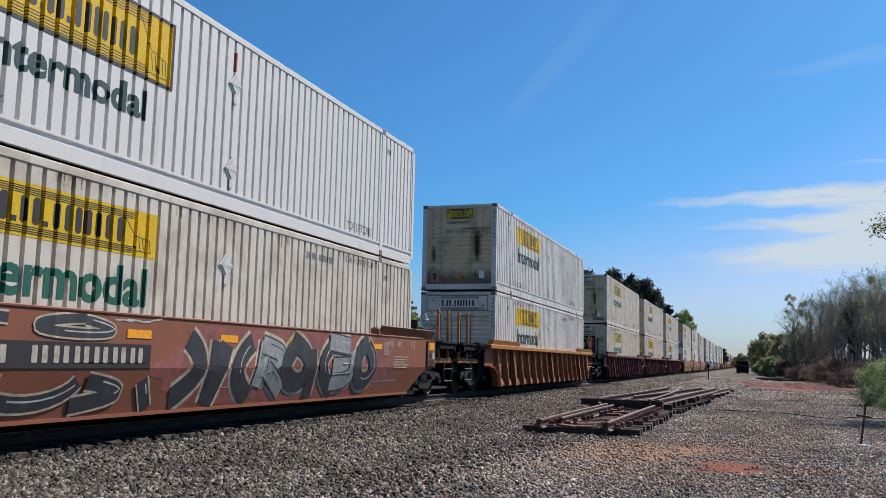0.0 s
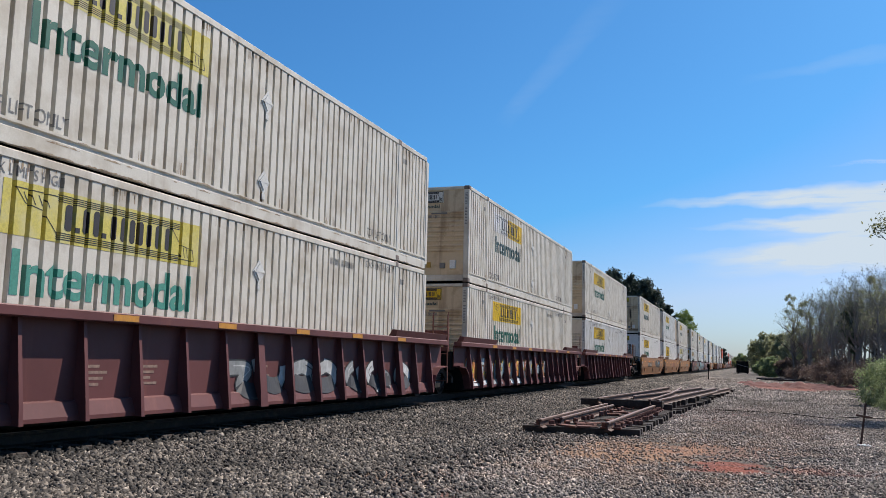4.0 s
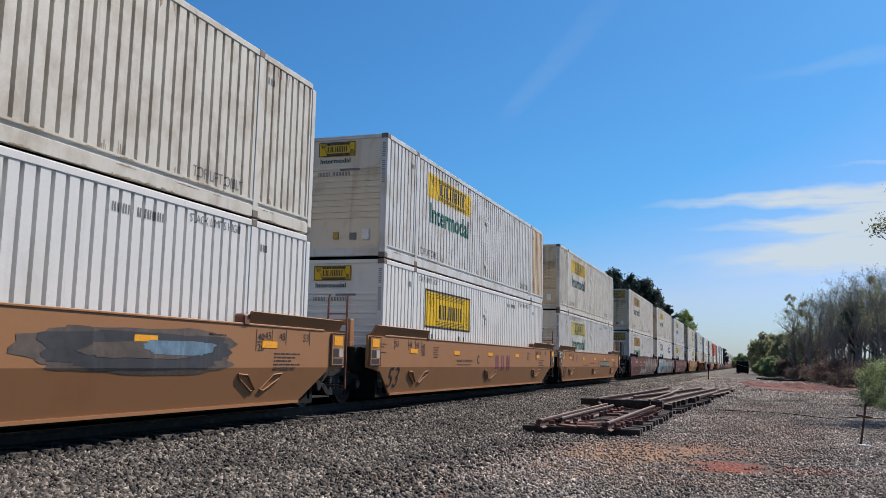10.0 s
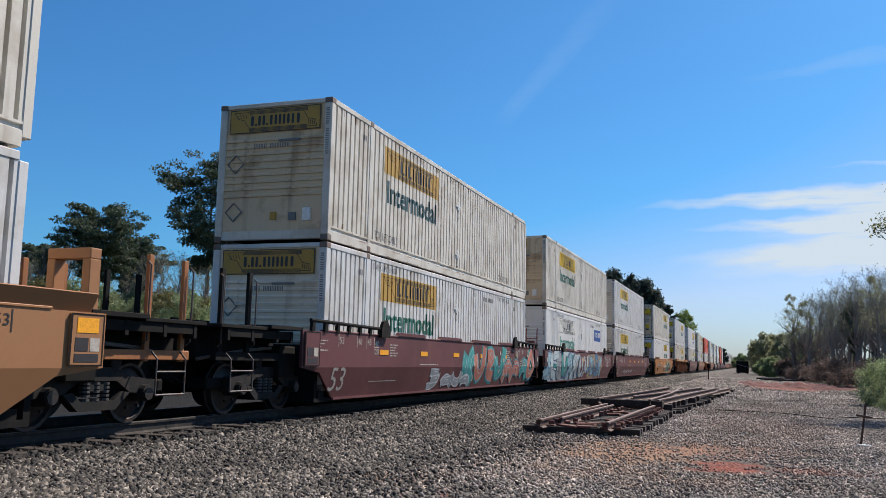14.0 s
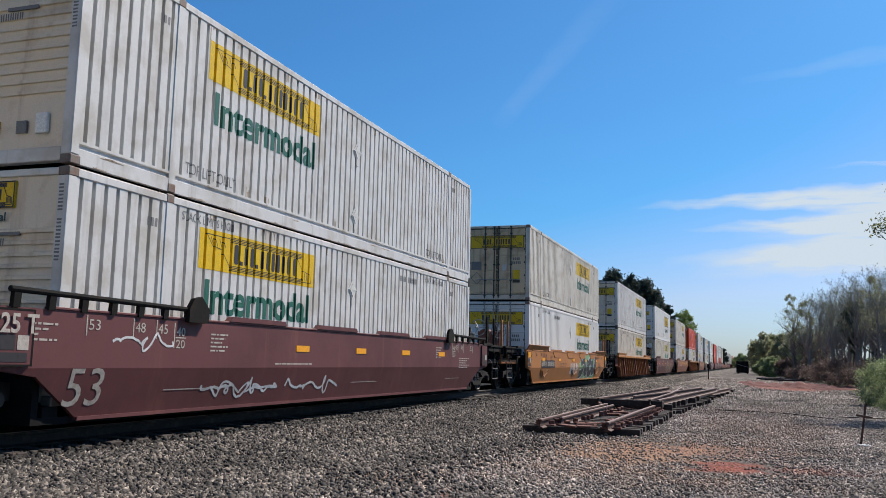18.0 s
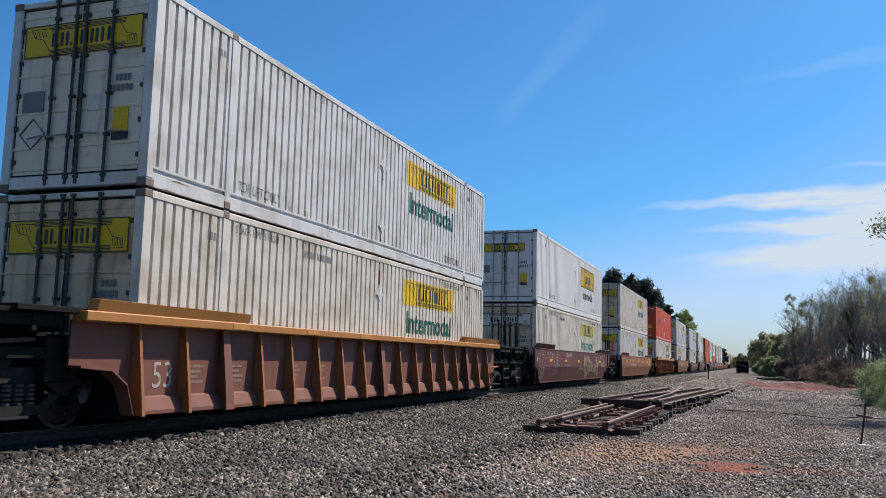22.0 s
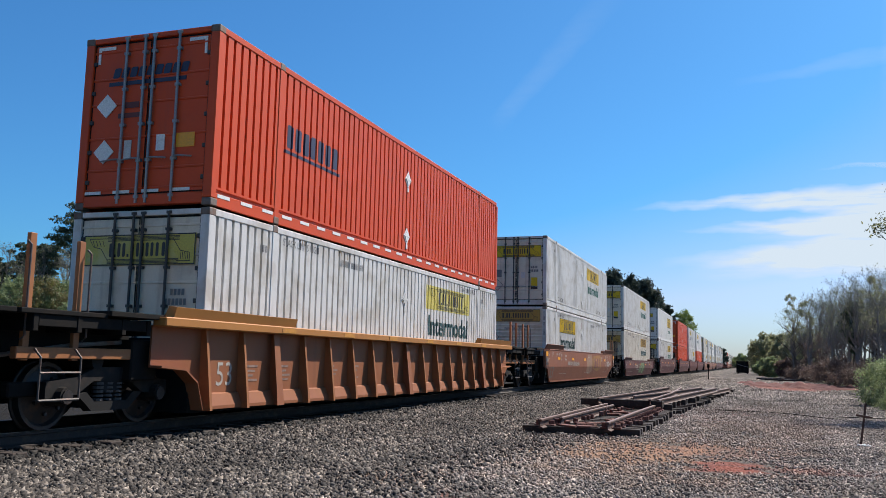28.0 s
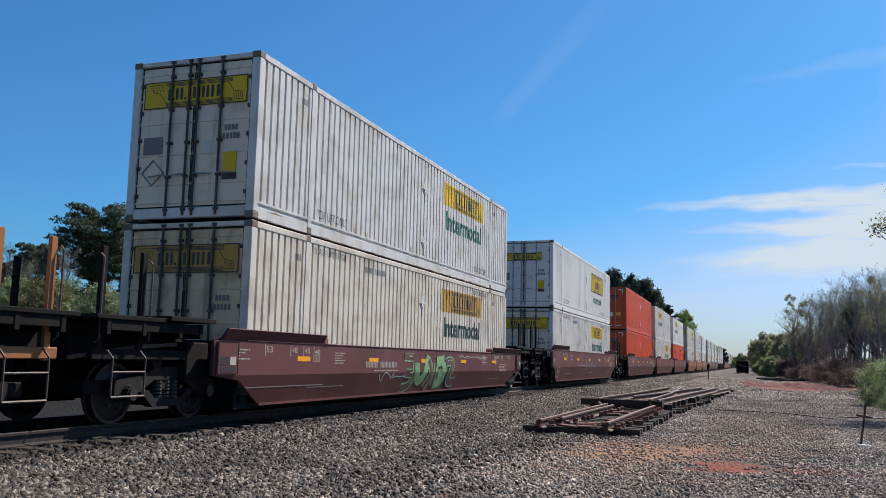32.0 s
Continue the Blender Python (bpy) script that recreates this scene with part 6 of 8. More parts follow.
def container(name, label, at, mat="white", face="nose", sign="yellow", side="outlined", end="narrow", word="green", endsign=None, detail=True, upper=True, tag="", rust=""):
    root = thing(name, at, label, "shipping container", "containers on the train")
    m, key = MAT[mat], mat
    near = shared(("side", key), lambda: side_wall_mesh(m))
    part("side_wall", near, None, root, "corrugated side wall")
    part("side_wall", shared(("sidefar", key), lambda: mirrored(near, "side_wall")), None, root, "corrugated side wall")
    for sx in (-1, 1):
        x0, x1 = sorted((sx * HALF, sx * (HALF - 0.07)))
        part("top_rail", shared(("top", key, sx), lambda: Shape().box(x0, x1, 0.14, L - 0.14, H - 0.115, H - 0.004, 0.01).mesh("top_rail", m)), None, root)

        def bottom():
            s = Shape()
            s.prism([(sx * (HALF - 0.08), 0.012), (sx * (HALF - 0.003), 0.012), (sx * (HALF - 0.003), 0.20), (sx * (HALF - 0.03), 0.215), (sx * (HALF - 0.03), 0.255), (sx * (HALF - 0.003), 0.27), (sx * (HALF - 0.003), 0.305), (sx * (HALF - 0.08), 0.305)], "y", 0.14, L - 0.14)
            return s.mesh("bottom_rail", m)
        part("bottom_rail", shared(("bot", key, sx), bottom), None, root)
        for yp in (POST_A, POST_B) if detail or sx > 0 else ():
            part("lifting_post", shared(("lift", key, sx, yp), lambda: Shape().box(x0, x1, yp - 0.082, yp + 0.082, 0.12, H - 0.10, 0.012).mesh("lifting_post", m)), None, root)
            if detail and sx > 0:
                for z in (0.0, H - 0.12):
                    part("lifting_casting", shared(("lcast", key, yp, z), lambda: Shape().box(HALF - 0.15, HALF + 0.006, yp - 0.09, yp + 0.09, z, z + 0.135, 0.015).mesh("lifting_casting", MAT["gap"])), None, root, "worn steel lifting casting")

    def roof():
        s = Shape()
        ys = np.linspace(0.15, L - 0.15, 109)
        for i, y in enumerate(ys):
            z = H - 0.012 - (0.018 if i % 4 in (1, 2) else 0.0)
            s.v += [(-HALF + 0.05, y, z), (HALF - 0.05, y, z)]
        s.f = [(2 * i, 2 * i + 1, 2 * i + 3, 2 * i + 2) for i in range(len(ys) - 1)]
        return s.mesh("roof", MAT["roofmetal"])
    part("roof", shared("roof", roof), None, root, "corrugated steel roof")
    if detail:
        part("floor", shared("cfloor", lambda: Shape().box(-HALF + 0.09, HALF - 0.09, 0.15, L - 0.15, 0.10, 0.18).mesh("floor", MAT["under"])), None, root)
    for y, out in ((0.0, -1), (L, 1)) if detail else ((0.0, -1),):
        end_frame_parts(root, key, m, y, out, detail and out < 0)
    es = endsign or sign
    key, m = {"cream": ("endcream", MAT["endcream"]), "white": ("endwhite", MAT["endwhite"])}.get("cream" if rust else mat, (key, m))
    if face == "nose":
        nose_wall(root, key, m, 0.0, end, detail, es, rust)
    else:
        door_wall(root, key, m, 0.0, end, detail, es, upper)
    part("rear_wall", shared(("rear", key), lambda: Shape().box(-HALF + 0.16, HALF - 0.16, L - 0.08, L - 0.05, 0.22, H - 0.10).mesh("rear_wall", m)), None, root)
    if detail and mat in ("cream", "white"):
        v = len(label) % 2 + (2 if upper else 0)
        tagged(part("weeping_stains", shared(("weep", mat, v), lambda: weep_marks(v + 5, 34 if mat == "cream" else 16)), None, root, "brown rust stains along the rails"), kind="stuff")
    if tag == "rust":
        part("rusty_panel", shared("rustpanel", lambda: flat_mesh(ribbed_strip(POST_B + 0.09, L - 0.15, 0.31, H - 0.12, 0.004), "rusty_panel", MAT["rusty"])), None, root, "rust-streaked end section of the side")
    if side == "schneider":
        vs, fs = bars([(i * 0.30, i * 0.30 + 0.22) for i in range(7)], 0.42, 0.03)
        part("brand_mark", shared("sch_side", lambda: flat_mesh(ribbed_letters(vs, fs, 2.25, H - 1.45, 0.004), "brand_mark", MAT["navy"])), None, root, "dark lettering blocks")
        part("brand_mark", shared("sch_line", lambda: flat_mesh(ribbed_strip(2.2, 4.4, H - 1.56, H - 1.50, 0.004), "brand_mark", MAT["navy"])), None, root)
        for k in range(24):
            y = 0.35 + k * 0.665
            part("marking", shared("sch_mark", lambda: Shape().box(HALF - 0.01, HALF + 0.003, -0.17, 0.17, 0.145, 0.20).mesh("marking", MAT["placard"])), None, root, at=pose(0, y, 0))
    elif side:
        side_sign(root, face, side, sign, word, detail, tag)
    dia = "placard" if side == "schneider" else "silver"
    for z in ((H - 0.85, H - 2.24) if upper else (H - 0.85,)):
        def diamond():
            x = HALF - 0.012
            s = Shape().prism([(8.12, z - 0.21), (8.31, z), (8.12, z + 0.21), (7.93, z)], "x", x, x + 0.012)
            s.prism([(8.12, z - 0.145), (8.25, z), (8.12, z + 0.145), (7.99, z)], "x", x + 0.012, x + 0.026)
            s.box(x, x + 0.03, 7.96, 8.28, z - 0.012, z + 0.012)
            return s.box(x, x + 0.02, 8.075, 8.165, z - 0.30, z - 0.20).mesh("placard_holder", MAT[dia])
        part("placard_holder", shared(("dia", dia, z), diamond), None, root, "diamond placard holder")
    if detail and side != "schneider":
        if upper:
            def toplift():
                vs, fs = words("TOP LIFT ONLY", 1.35, 0.17)
                return flat_mesh(ribbed_letters(vs, fs, 2.28, 0.36, 0.004), "lettering", MAT["greyink"])
            part("lettering", shared("toplift", toplift), None, root, "grey stencilled words")
            part("lettering", shared("toplift", toplift), None, root, "grey stencilled words", at=pose(0, (POST_B - POST_A - 0.16) / 51 * 43, 0))
        else:
            def limits():
                vs, fs = words("STACK LIMITS HIGH", 1.35, 0.13)
                return flat_mesh(ribbed_letters(vs, fs, 2.28, H - 0.30, 0.004), "lettering", MAT["greyink"])
            part("lettering", shared("limits", limits), None, root, "grey stencilled words")
            part("lettering", shared("limits", limits), None, root, "grey stencilled words", at=pose(0, (POST_B - POST_A - 0.16) / 51 * 43, 0))

            def number():
                vs, fs = strokes(10, 0.105, 0.13, 4)
                return flat_mesh(ribbed_letters(vs, fs, L - 5.4 if face == "nose" else 4.6, H - 0.42, 0.004), "number_mark", MAT["greyink"])
            part("number_mark", shared(("cnum", face), number), None, root)
        part("data_mark", shared("cpost", lambda: flat_mesh(ribbed_letters(*bars([(0, 0.05), (0.08, 0.13), (0.16, 0.21)], 0.12), 1.52, H - 0.50, 0.004), "data_mark", MAT["greyink"])), None, root)
        part("data_mark", shared("cpost2", lambda: flat_mesh(ribbed_letters(*bars([(0, 0.05), (0.08, 0.13), (0.16, 0.21)], 0.12), POST_B + 0.24, H - 0.50, 0.004), "data_mark", MAT["greyink"])), None, root)
    return root


# ---------- well cars ----------
# A car's own space: y = 0 at the leading face of its containers, z = 0 on the rail tops, +x towards the yard.
SIDE_X = 1.50


def smooth_side(sx, y0, y1):
    """A plate-sided well: upright above, leaning in below, with raised sloping ends."""
    xo, xi, xl = SIDE_X, SIDE_X - 0.05, SIDE_X - 0.15
    top, knee, foot = 1.45, 0.78, 0.18
    upper = [(y0, top), (y0, knee), (y1, knee), (y1, top)]
    lower = [(y0, knee), (y0 + 0.75, knee - 0.10), (y0 + 1.55, foot), (y1 - 1.55, foot), (y1 - 0.75, knee - 0.10), (y1, knee)]
    s = Shape()

    def lean(z):
        return xo - (xo - xl) * max(0.0, (knee - z) / (knee - foot))
    for poly in (upper, lower):
        n = len(poly)
        vs = [(sx * lean(z), y, z) for y, z in poly] + [(sx * (lean(z) - 0.05), y, z) for y, z in poly]
        s.add(vs, [tuple(range(n)), tuple(range(2 * n - 1, n - 1, -1))] + [(i, (i + 1) % n, n + (i + 1) % n, n + i) for i in range(n)])
    # bottom angle
    s.prism([(sx * (xl - 0.06), foot - 0.03), (sx * (xl + 0.025), foot - 0.03), (sx * (xl + 0.025), foot + 0.015), (sx * (xl - 0.06), foot + 0.015)], "y", y0 + 1.55, y1 - 1.55)
    return s


def ribbed_sheet(sx, y0, y1):
    xi = SIDE_X - 0.185
    top, foot = 1.36, 0.16
    poly = [(y0, top), (y0, 0.78), (y0 + 0.55, 0.74), (y0 + 0.85, 0.55), (y0 + 1.0, foot), (y1 - 1.0, foot), (y1 - 0.85, 0.55), (y1 - 0.55, 0.74), (y1, 0.78), (y1, top)]
    s = Shape().prism(poly, "x", *sorted((sx * xi, sx * (xi - 0.03))))
    # arch rims
    for ya, sg in ((y0, 1), (y1, -1)):
        arc = [(ya, 0.78), (ya + sg * 0.55, 0.74), (ya + sg * 0.85, 0.55), (ya + sg * 1.0, foot)]
        for (a, b), (c, d) in zip(arc, arc[1:]):
            s.add([(sx * xi, a, b), (sx * xi, c, d), (sx * (xi + 0.19), c, d), (sx * (xi + 0.19), a, b), (sx * xi, a, b + 0.03), (sx * xi, c, d + 0.03), (sx * (xi + 0.19), c, d + 0.03), (sx * (xi + 0.19), a, b + 0.03)],
                  [(0, 1, 2, 3), (4, 7, 6, 5), (0, 4, 5, 1), (1, 5, 6, 2), (2, 6, 7, 3), (3, 7, 4, 0)])
    # lower pressed band along the foot
    s.prism([(sx * xi, foot), (sx * (xi + 0.11), foot), (sx * (xi + 0.11), foot + 0.05), (sx * (xi + 0.05), foot + 0.22), (sx * xi, foot + 0.24)], "y", y0 + 1.0, y1 - 1.0)
    return s


def rib_shape(sx, wide):
    """One upright stiffener: a web with a narrow flange, deeper towards the foot."""
    xi = SIDE_X - 0.185
    s = Shape()
    box = [(0, 1, 2, 3), (4, 7, 6, 5), (0, 4, 5, 1), (1, 5, 6, 2), (2, 6, 7, 3), (3, 7, 4, 0)]
    rows = ((0.15, 0.225, 0.034 * wide), (0.38, 0.200, 0.030 * wide), (1.36, 0.080, 0.026 * wide))     # height, depth, half width
    for (za, da, wa), (zb, db, wb) in zip(rows, rows[1:]):
        s.prism([(sx * xi, za), (sx * (xi + da), za), (sx * (xi + db), zb), (sx * xi, zb)], "y", -0.008, 0.008)
        s.add([(sx * (xi + da), -wa, za), (sx * (xi + da), wa, za), (sx * (xi + db), wb, zb), (sx * (xi + db), -wb, zb),
               (sx * (xi + da + 0.012), -wa, za), (sx * (xi + da + 0.012), wa, za), (sx * (xi + db + 0.012), wb, zb), (sx * (xi + db + 0.012), -wb, zb)], box)
    return s


def bogie_frame(sx):
    """Cast side frame with bearing lobes and a spring window."""
    x0, x1 = sorted((sx * 0.93, sx * 1.07))
    s = Shape()
    s.prism([(-1.15, 0.40), (-1.15, 0.60), (-0.62, 0.66), (-0.30, 0.78), (0.30, 0.78), (0.62, 0.66), (1.15, 0.60), (1.15, 0.40), (0.62, 0.44), (0.34, 0.60), (-0.34, 0.60), (-0.62, 0.44)], "x", x0, x1)
    s.prism([(-0.62, 0.44), (-0.34, 0.22), (0.34, 0.22), (0.62, 0.44), (0.45, 0.46), (0.30, 0.34), (-0.30, 0.34), (-0.45, 0.46)], "x", x0, x1)
    for y in (-0.89, 0.89):
        s.tube([(sx * 0.90, y, 0.43), (sx * 1.16, y, 0.43)], [0.13, 0.11], 12)
    return s


def bogie_springs(sx):
    s = Shape()
    for y in (-0.18, 0.0, 0.18):
        for k in range(5):
            s.tube([(sx * 1.0, y, 0.345 + k * 0.052), (sx * 1.0, y, 0.375 + k * 0.052)], 0.075, 10)
    return s


def wheelset_shape():
    s = Shape()
    for sx in (-1, 1):
        prof = [(0.10, 0.68), (0.10, 0.86), (0.36, 0.75), (0.36, 0.69), (0.445, 0.69), (0.445, 0.715), (0.42, 0.725), (0.415, 0.82), (0.37, 0.82), (0.34, 0.775), (0.13, 0.84), (0.12, 0.90)]
        n = 26
        o = len(s.v)
        for k in range(n):
            a = 2 * math.pi * k / n
            s.v += [(sx * x, math.cos(a) * r, math.sin(a) * r) for r, x in prof[1:]]
        m = len(prof) - 1
        for k in range(n):
            for j in range(m - 1):
                s.f.append((o + k * m + j, o + k * m + j + 1, o + ((k + 1) % n) * m + j + 1, o + ((k + 1) % n) * m + j))
        s.tube([(sx * 0.80, 0, 0), (sx * 1.18, 0, 0)], 0.09, 10)
        for q in range(6):
            a = q * math.pi / 3
            s.tube([(sx * 0.86, math.cos(a) * 0.22, math.sin(a) * 0.22), (sx * 0.90, math.cos(a) * 0.22, math.sin(a) * 0.22)], 0.025, 6)
    s.tube([(-0.9, 0, 0), (0.9, 0, 0)], 0.085, 10)
    return s


WHEELS = []


def bogie(car, y, near):
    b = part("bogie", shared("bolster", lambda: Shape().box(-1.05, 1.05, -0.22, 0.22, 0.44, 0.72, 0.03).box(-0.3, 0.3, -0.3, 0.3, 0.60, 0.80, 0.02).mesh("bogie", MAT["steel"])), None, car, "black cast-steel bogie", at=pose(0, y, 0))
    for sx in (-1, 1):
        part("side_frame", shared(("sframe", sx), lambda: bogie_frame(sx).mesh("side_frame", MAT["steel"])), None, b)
        if near:
            part("spring_nest", shared(("springs", sx), lambda: bogie_springs(sx).mesh("spring_nest", MAT["darkrod"])), None, b)
    for dy in (-0.89, 0.89):
        wh = part("wheelset", shared("wheelset", lambda: wheelset_shape().mesh("wheelset", MAT["wheel"])), None, car, "steel wheels on an axle", at=pose(0, y + dy, 0.42))
        if near:
            WHEELS.append((wh, y + dy))


def ladder(car, x, y, z0, z1, mat, width=0.42, rungs=5):
    """Steel ladder in a plane across the line of the train, with hand rails."""
    def make():
        s = Shape()
        for u in (-width / 2, width / 2):
            s.tube([(u, 0, z0), (u, 0, z1 - 0.08), (u, 0.05, z1)], 0.022, 6)
        for k in range(rungs):
            z = z0 + 0.06 + k * 0.36
            s.tube([(-width / 2, 0, z), (width / 2, 0, z)], 0.016, 6)
        return s.mesh("ladder", MAT[mat])
    part("ladder", shared(("ladder", z0, z1, mat, width, rungs), make), None, car, "steel rung ladder", at=pose(x, y, 0))


def deck_shape(span):
    """End deck: overhanging tread plates over a recessed end sill."""
    s = Shape().box(-1.42, 1.42, *span(-0.15, 0.95), 1.43, 1.50, 0.008).box(-1.36, 1.36, *span(0.94, 2.35), 1.40, 1.46, 0.008)
    return s.box(-0.85, 0.85, *span(-0.1, 2.25), 0.92, 1.44)


def rigging(car, key, yy, span):
    """Bearers under the deck, the brake cylinder and its pipe."""
    bearer = shared(("bearer", key[2]), lambda: Shape().box(-1.34, 1.34, -0.04, 0.04, 1.20, 1.41, 0.006).mesh("cross_bearer", MAT["under"]))
    for d in (0.1, 0.6, 1.4, 2.1):
        part("cross_bearer", bearer, None, car, at=pose(0, yy(d), 0))
    edge = shared(("edge", key), lambda: Shape().box(-0.03, 0.03, *span(0.15, 2.05), 1.26, 1.40, 0.006).mesh("edge_beam", MAT["under"]))
    part("edge_beam", edge, None, car, at=pose(1.30, 0, 0))
    part("brake_cylinder", shared(("bcyl", key), lambda: Shape().tube([(-1.0, yy(0.75), 0.86), (1.08, yy(0.75), 0.86)], 0.11, 12).mesh("brake_cylinder", MAT["steel"])), None, car)
    part("brake_pipe", shared(("bpipe", key), lambda: Shape().tube([(1.0, yy(0.1), 1.12), (1.02, yy(1.2), 1.05), (0.9, yy(2.3), 0.9)], 0.03, 6).mesh("brake_pipe", MAT["gap"])), None, car, "rusty brake pipe")
    part("brake_beam", shared(("bbeam", key), lambda: Shape().box(-0.9, 0.9, *span(0.2, 2.0), 0.42, 0.60, 0.02).mesh("brake_beam", MAT["under"])), None, car)


def end_stop(car, sg, kind, y_end, mat, near, plate):
    """The overhanging end of a car: sill, platform, striker, coupler, posts and steps. sg -1: the leading end."""
    def yy(d):
        return y_end + sg * d
    m = MAT[mat]

    def span(a, b):
        return sorted((yy(a), yy(b)))
    key = (sg, round(y_end, 2), mat)
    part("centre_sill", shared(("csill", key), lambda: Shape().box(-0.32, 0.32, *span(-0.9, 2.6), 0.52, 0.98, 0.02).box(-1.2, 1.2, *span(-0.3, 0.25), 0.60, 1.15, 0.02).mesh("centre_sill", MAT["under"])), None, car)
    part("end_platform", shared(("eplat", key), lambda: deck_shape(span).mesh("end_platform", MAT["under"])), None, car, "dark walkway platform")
    if near:
        rigging(car, key, yy, span)

    def coupler():
        s = Shape().box(-0.10, 0.10, *span(2.3, 2.95), 0.72, 0.92, 0.02)
        s.prism([(-0.17, yy(2.85)), (0.17, yy(2.85)), (0.20, yy(3.10)), (0.04, yy(3.22)), (-0.02, yy(3.06)), (-0.15, yy(3.16))], "z", 0.66, 0.96)
        return s.mesh("coupler", MAT["gap"])
    part("coupler", shared(("coupler", key), coupler), None, car, "rusty knuckle coupler")

    def hose():
        s = Shape()
        for x in (0.35, 0.55):
            s.tube([(x, yy(2.4), 0.78), (x + 0.02, yy(2.7), 0.60), (x - 0.05, yy(3.05), 0.50), (x - 0.2, yy(3.3), 0.52)], 0.02, 6)
        return s.mesh("brake_hose", MAT["under"])
    if near:
        part("brake_hose", shared(("hose", key), hose), None, car, "black rubber brake hose")

    # corner post with grab irons, step below
    for sx in (-1, 1) if near else (1,):
        def post():
            s = Shape()
            xa, xb = sorted((sx * 1.10, sx * 1.16))
            for d in (1.25, 2.05):
                s.box(xa, xb, *span(d - 0.05, d + 0.05), 0.86, 2.35, 0.006)
            s.box(xa - 0.02, xb + 0.02, *span(-0.05, 2.2), 0.88, 1.02, 0.01)
            return s.mesh("corner_post", MAT["under"] if mat in ("maroon", "darkbrown") else MAT["ribgold"])
        part("corner_post", shared(("cpost", key, sx), post), None, car, "upright end post")

        def step():
            s = Shape()
            x = sx * 1.30
            for d in (1.30, 1.95):
                s.tube([(x - sx * 0.1, yy(d), 1.0), (x, yy(d), 0.90), (x, yy(d), 0.40)], 0.014, 6)
            s.tube([(x, yy(1.30), 0.40), (x, yy(1.95), 0.40)], 0.018, 6)
            s.tube([(x, yy(1.30), 0.72), (x, yy(1.95), 0.72)], 0.016, 6)
            return s.mesh("step", MAT["iron"])
        part("step", shared(("step", key, sx), step), None, car, "dark steel stirrup step")

        for d in (1.16, 2.14):
            def grab():
                x = sx * 1.22
                return Shape().tube([(x - sx * 0.06, yy(d), 1.1), (x, yy(d), 1.15), (x, yy(d), 2.2), (x - sx * 0.06, yy(d), 2.25)], 0.014, 6).mesh("grab_iron", MAT["iron"])
            part("grab_iron", shared(("grab", key, sx, d), grab), None, car)
    if plate == "plate":
        def holed():
            s = Shape()
            bm = bmesh.new()
            outer = [bm.verts.new((x, 0, z)) for x, z in ((0.05, 1.22), (0.95, 1.22), (0.95, 2.42), (0.05, 2.42))]
            edges = [bm.edges.new((outer[i], outer[(i + 1) % 4])) for i in range(4)]
            for cx, cz in ((0.30, 1.98), (0.72, 1.98), (0.30, 1.52), (0.72, 1.52)):
                ring = [bm.verts.new((cx + 0.13 * math.cos(a), 0, cz + 0.16 * math.sin(a))) for a in np.linspace(0, 2 * math.pi, 14, endpoint=False)]
                edges += [bm.edges.new((ring[i], ring[(i + 1) % 14])) for i in range(14)]
            bmesh.ops.triangle_fill(bm, use_beauty=True, use_dissolve=False, edges=edges)
            bm.verts.index_update()
            vs = [v.co[:] for v in bm.verts]
            fs = [[v.index for v in f.verts] for f in bm.faces]
            bm.free()
            s.add([(v[0], yy(1.1), v[2]) for v in vs], fs)
            s.add([(v[0], yy(1.16), v[2]) for v in vs], fs)
            s.box(0.0, 0.05, *span(1.08, 1.18), 1.2, 2.45).box(0.95, 1.0, *span(1.08, 1.18), 1.2, 2.45).box(0.05, 0.95, *span(1.08, 1.18), 2.42, 2.47)
            return s.mesh("brake_plate", MAT["under"])
        part("brake_plate", shared(("holed", key), holed), None, car, "upright steel plate with round holes")
    elif plate == "frame":
        part("bracket_frame", shared(("tailframe", key), lambda: Shape().box(0.45, 1.15, *span(0.05, 0.25), 1.50, 1.66, 0.01).box(0.45, 0.58, *span(0.05, 0.25), 1.66, 2.16, 0.01).box(1.02, 1.15, *span(0.05, 0.25), 1.66, 2.16, 0.01).box(0.45, 1.15, *span(0.05, 0.25), 2.16, 2.30, 0.01).mesh("bracket_frame", m)), None, car, "open upright bracket frame")
    elif plate == "drum":
        def drum():
            s = Shape()
            ya, yb = span(0.45, 1.15)
            s.tube([(0.25, ya, 1.86), (0.25, yb, 1.86)], 0.22, 14)
            s.tube([(0.62, ya, 1.72), (0.62, yb, 1.72)], 0.13, 12)
            s.box(0.0, 0.8, ya + 0.05, ya + 0.15, 1.5, 2.0, 0.01)
            return s.mesh("air_reservoir", MAT["darkbrown" if mat == "orange" else "steel"])
        part("air_reservoir", shared(("drum", key), drum), None, car, "dark air brake reservoir")

        def wheel():
            s = Shape()
            c = Vector((0.82, yy(1.3), 2.02))
            ring = [c + Vector((math.cos(a) * 0.26, 0, math.sin(a) * 0.26)) for a in np.linspace(0, 2 * math.pi, 17)]
            s.tube(ring, 0.018, 6)
            for k in range(3):
                d = Vector((math.cos(k * 2.1), 0, math.sin(k * 2.1))) * 0.26
                s.tube([c, c + d], 0.014, 5)
            s.tube([c, c + Vector((0, -sg * 0.3, 0))], 0.03, 8)
            return s.mesh("brake_wheel", MAT["rod"])
        part("brake_wheel", shared(("bwheel", key), wheel), None, car, "hand brake wheel")


def rect_on_side(y0, y1, z0, z1, lift=0.004):
    x = SIDE_X + lift
    return Shape().add([(x, y0, z0), (x, y1, z0), (x, y1, z1), (x, y0, z1)], [(0, 1, 2, 3)])


def lean_x(z):
    return SIDE_X - 0.15 * max(0.0, (0.78 - z) / 0.60)


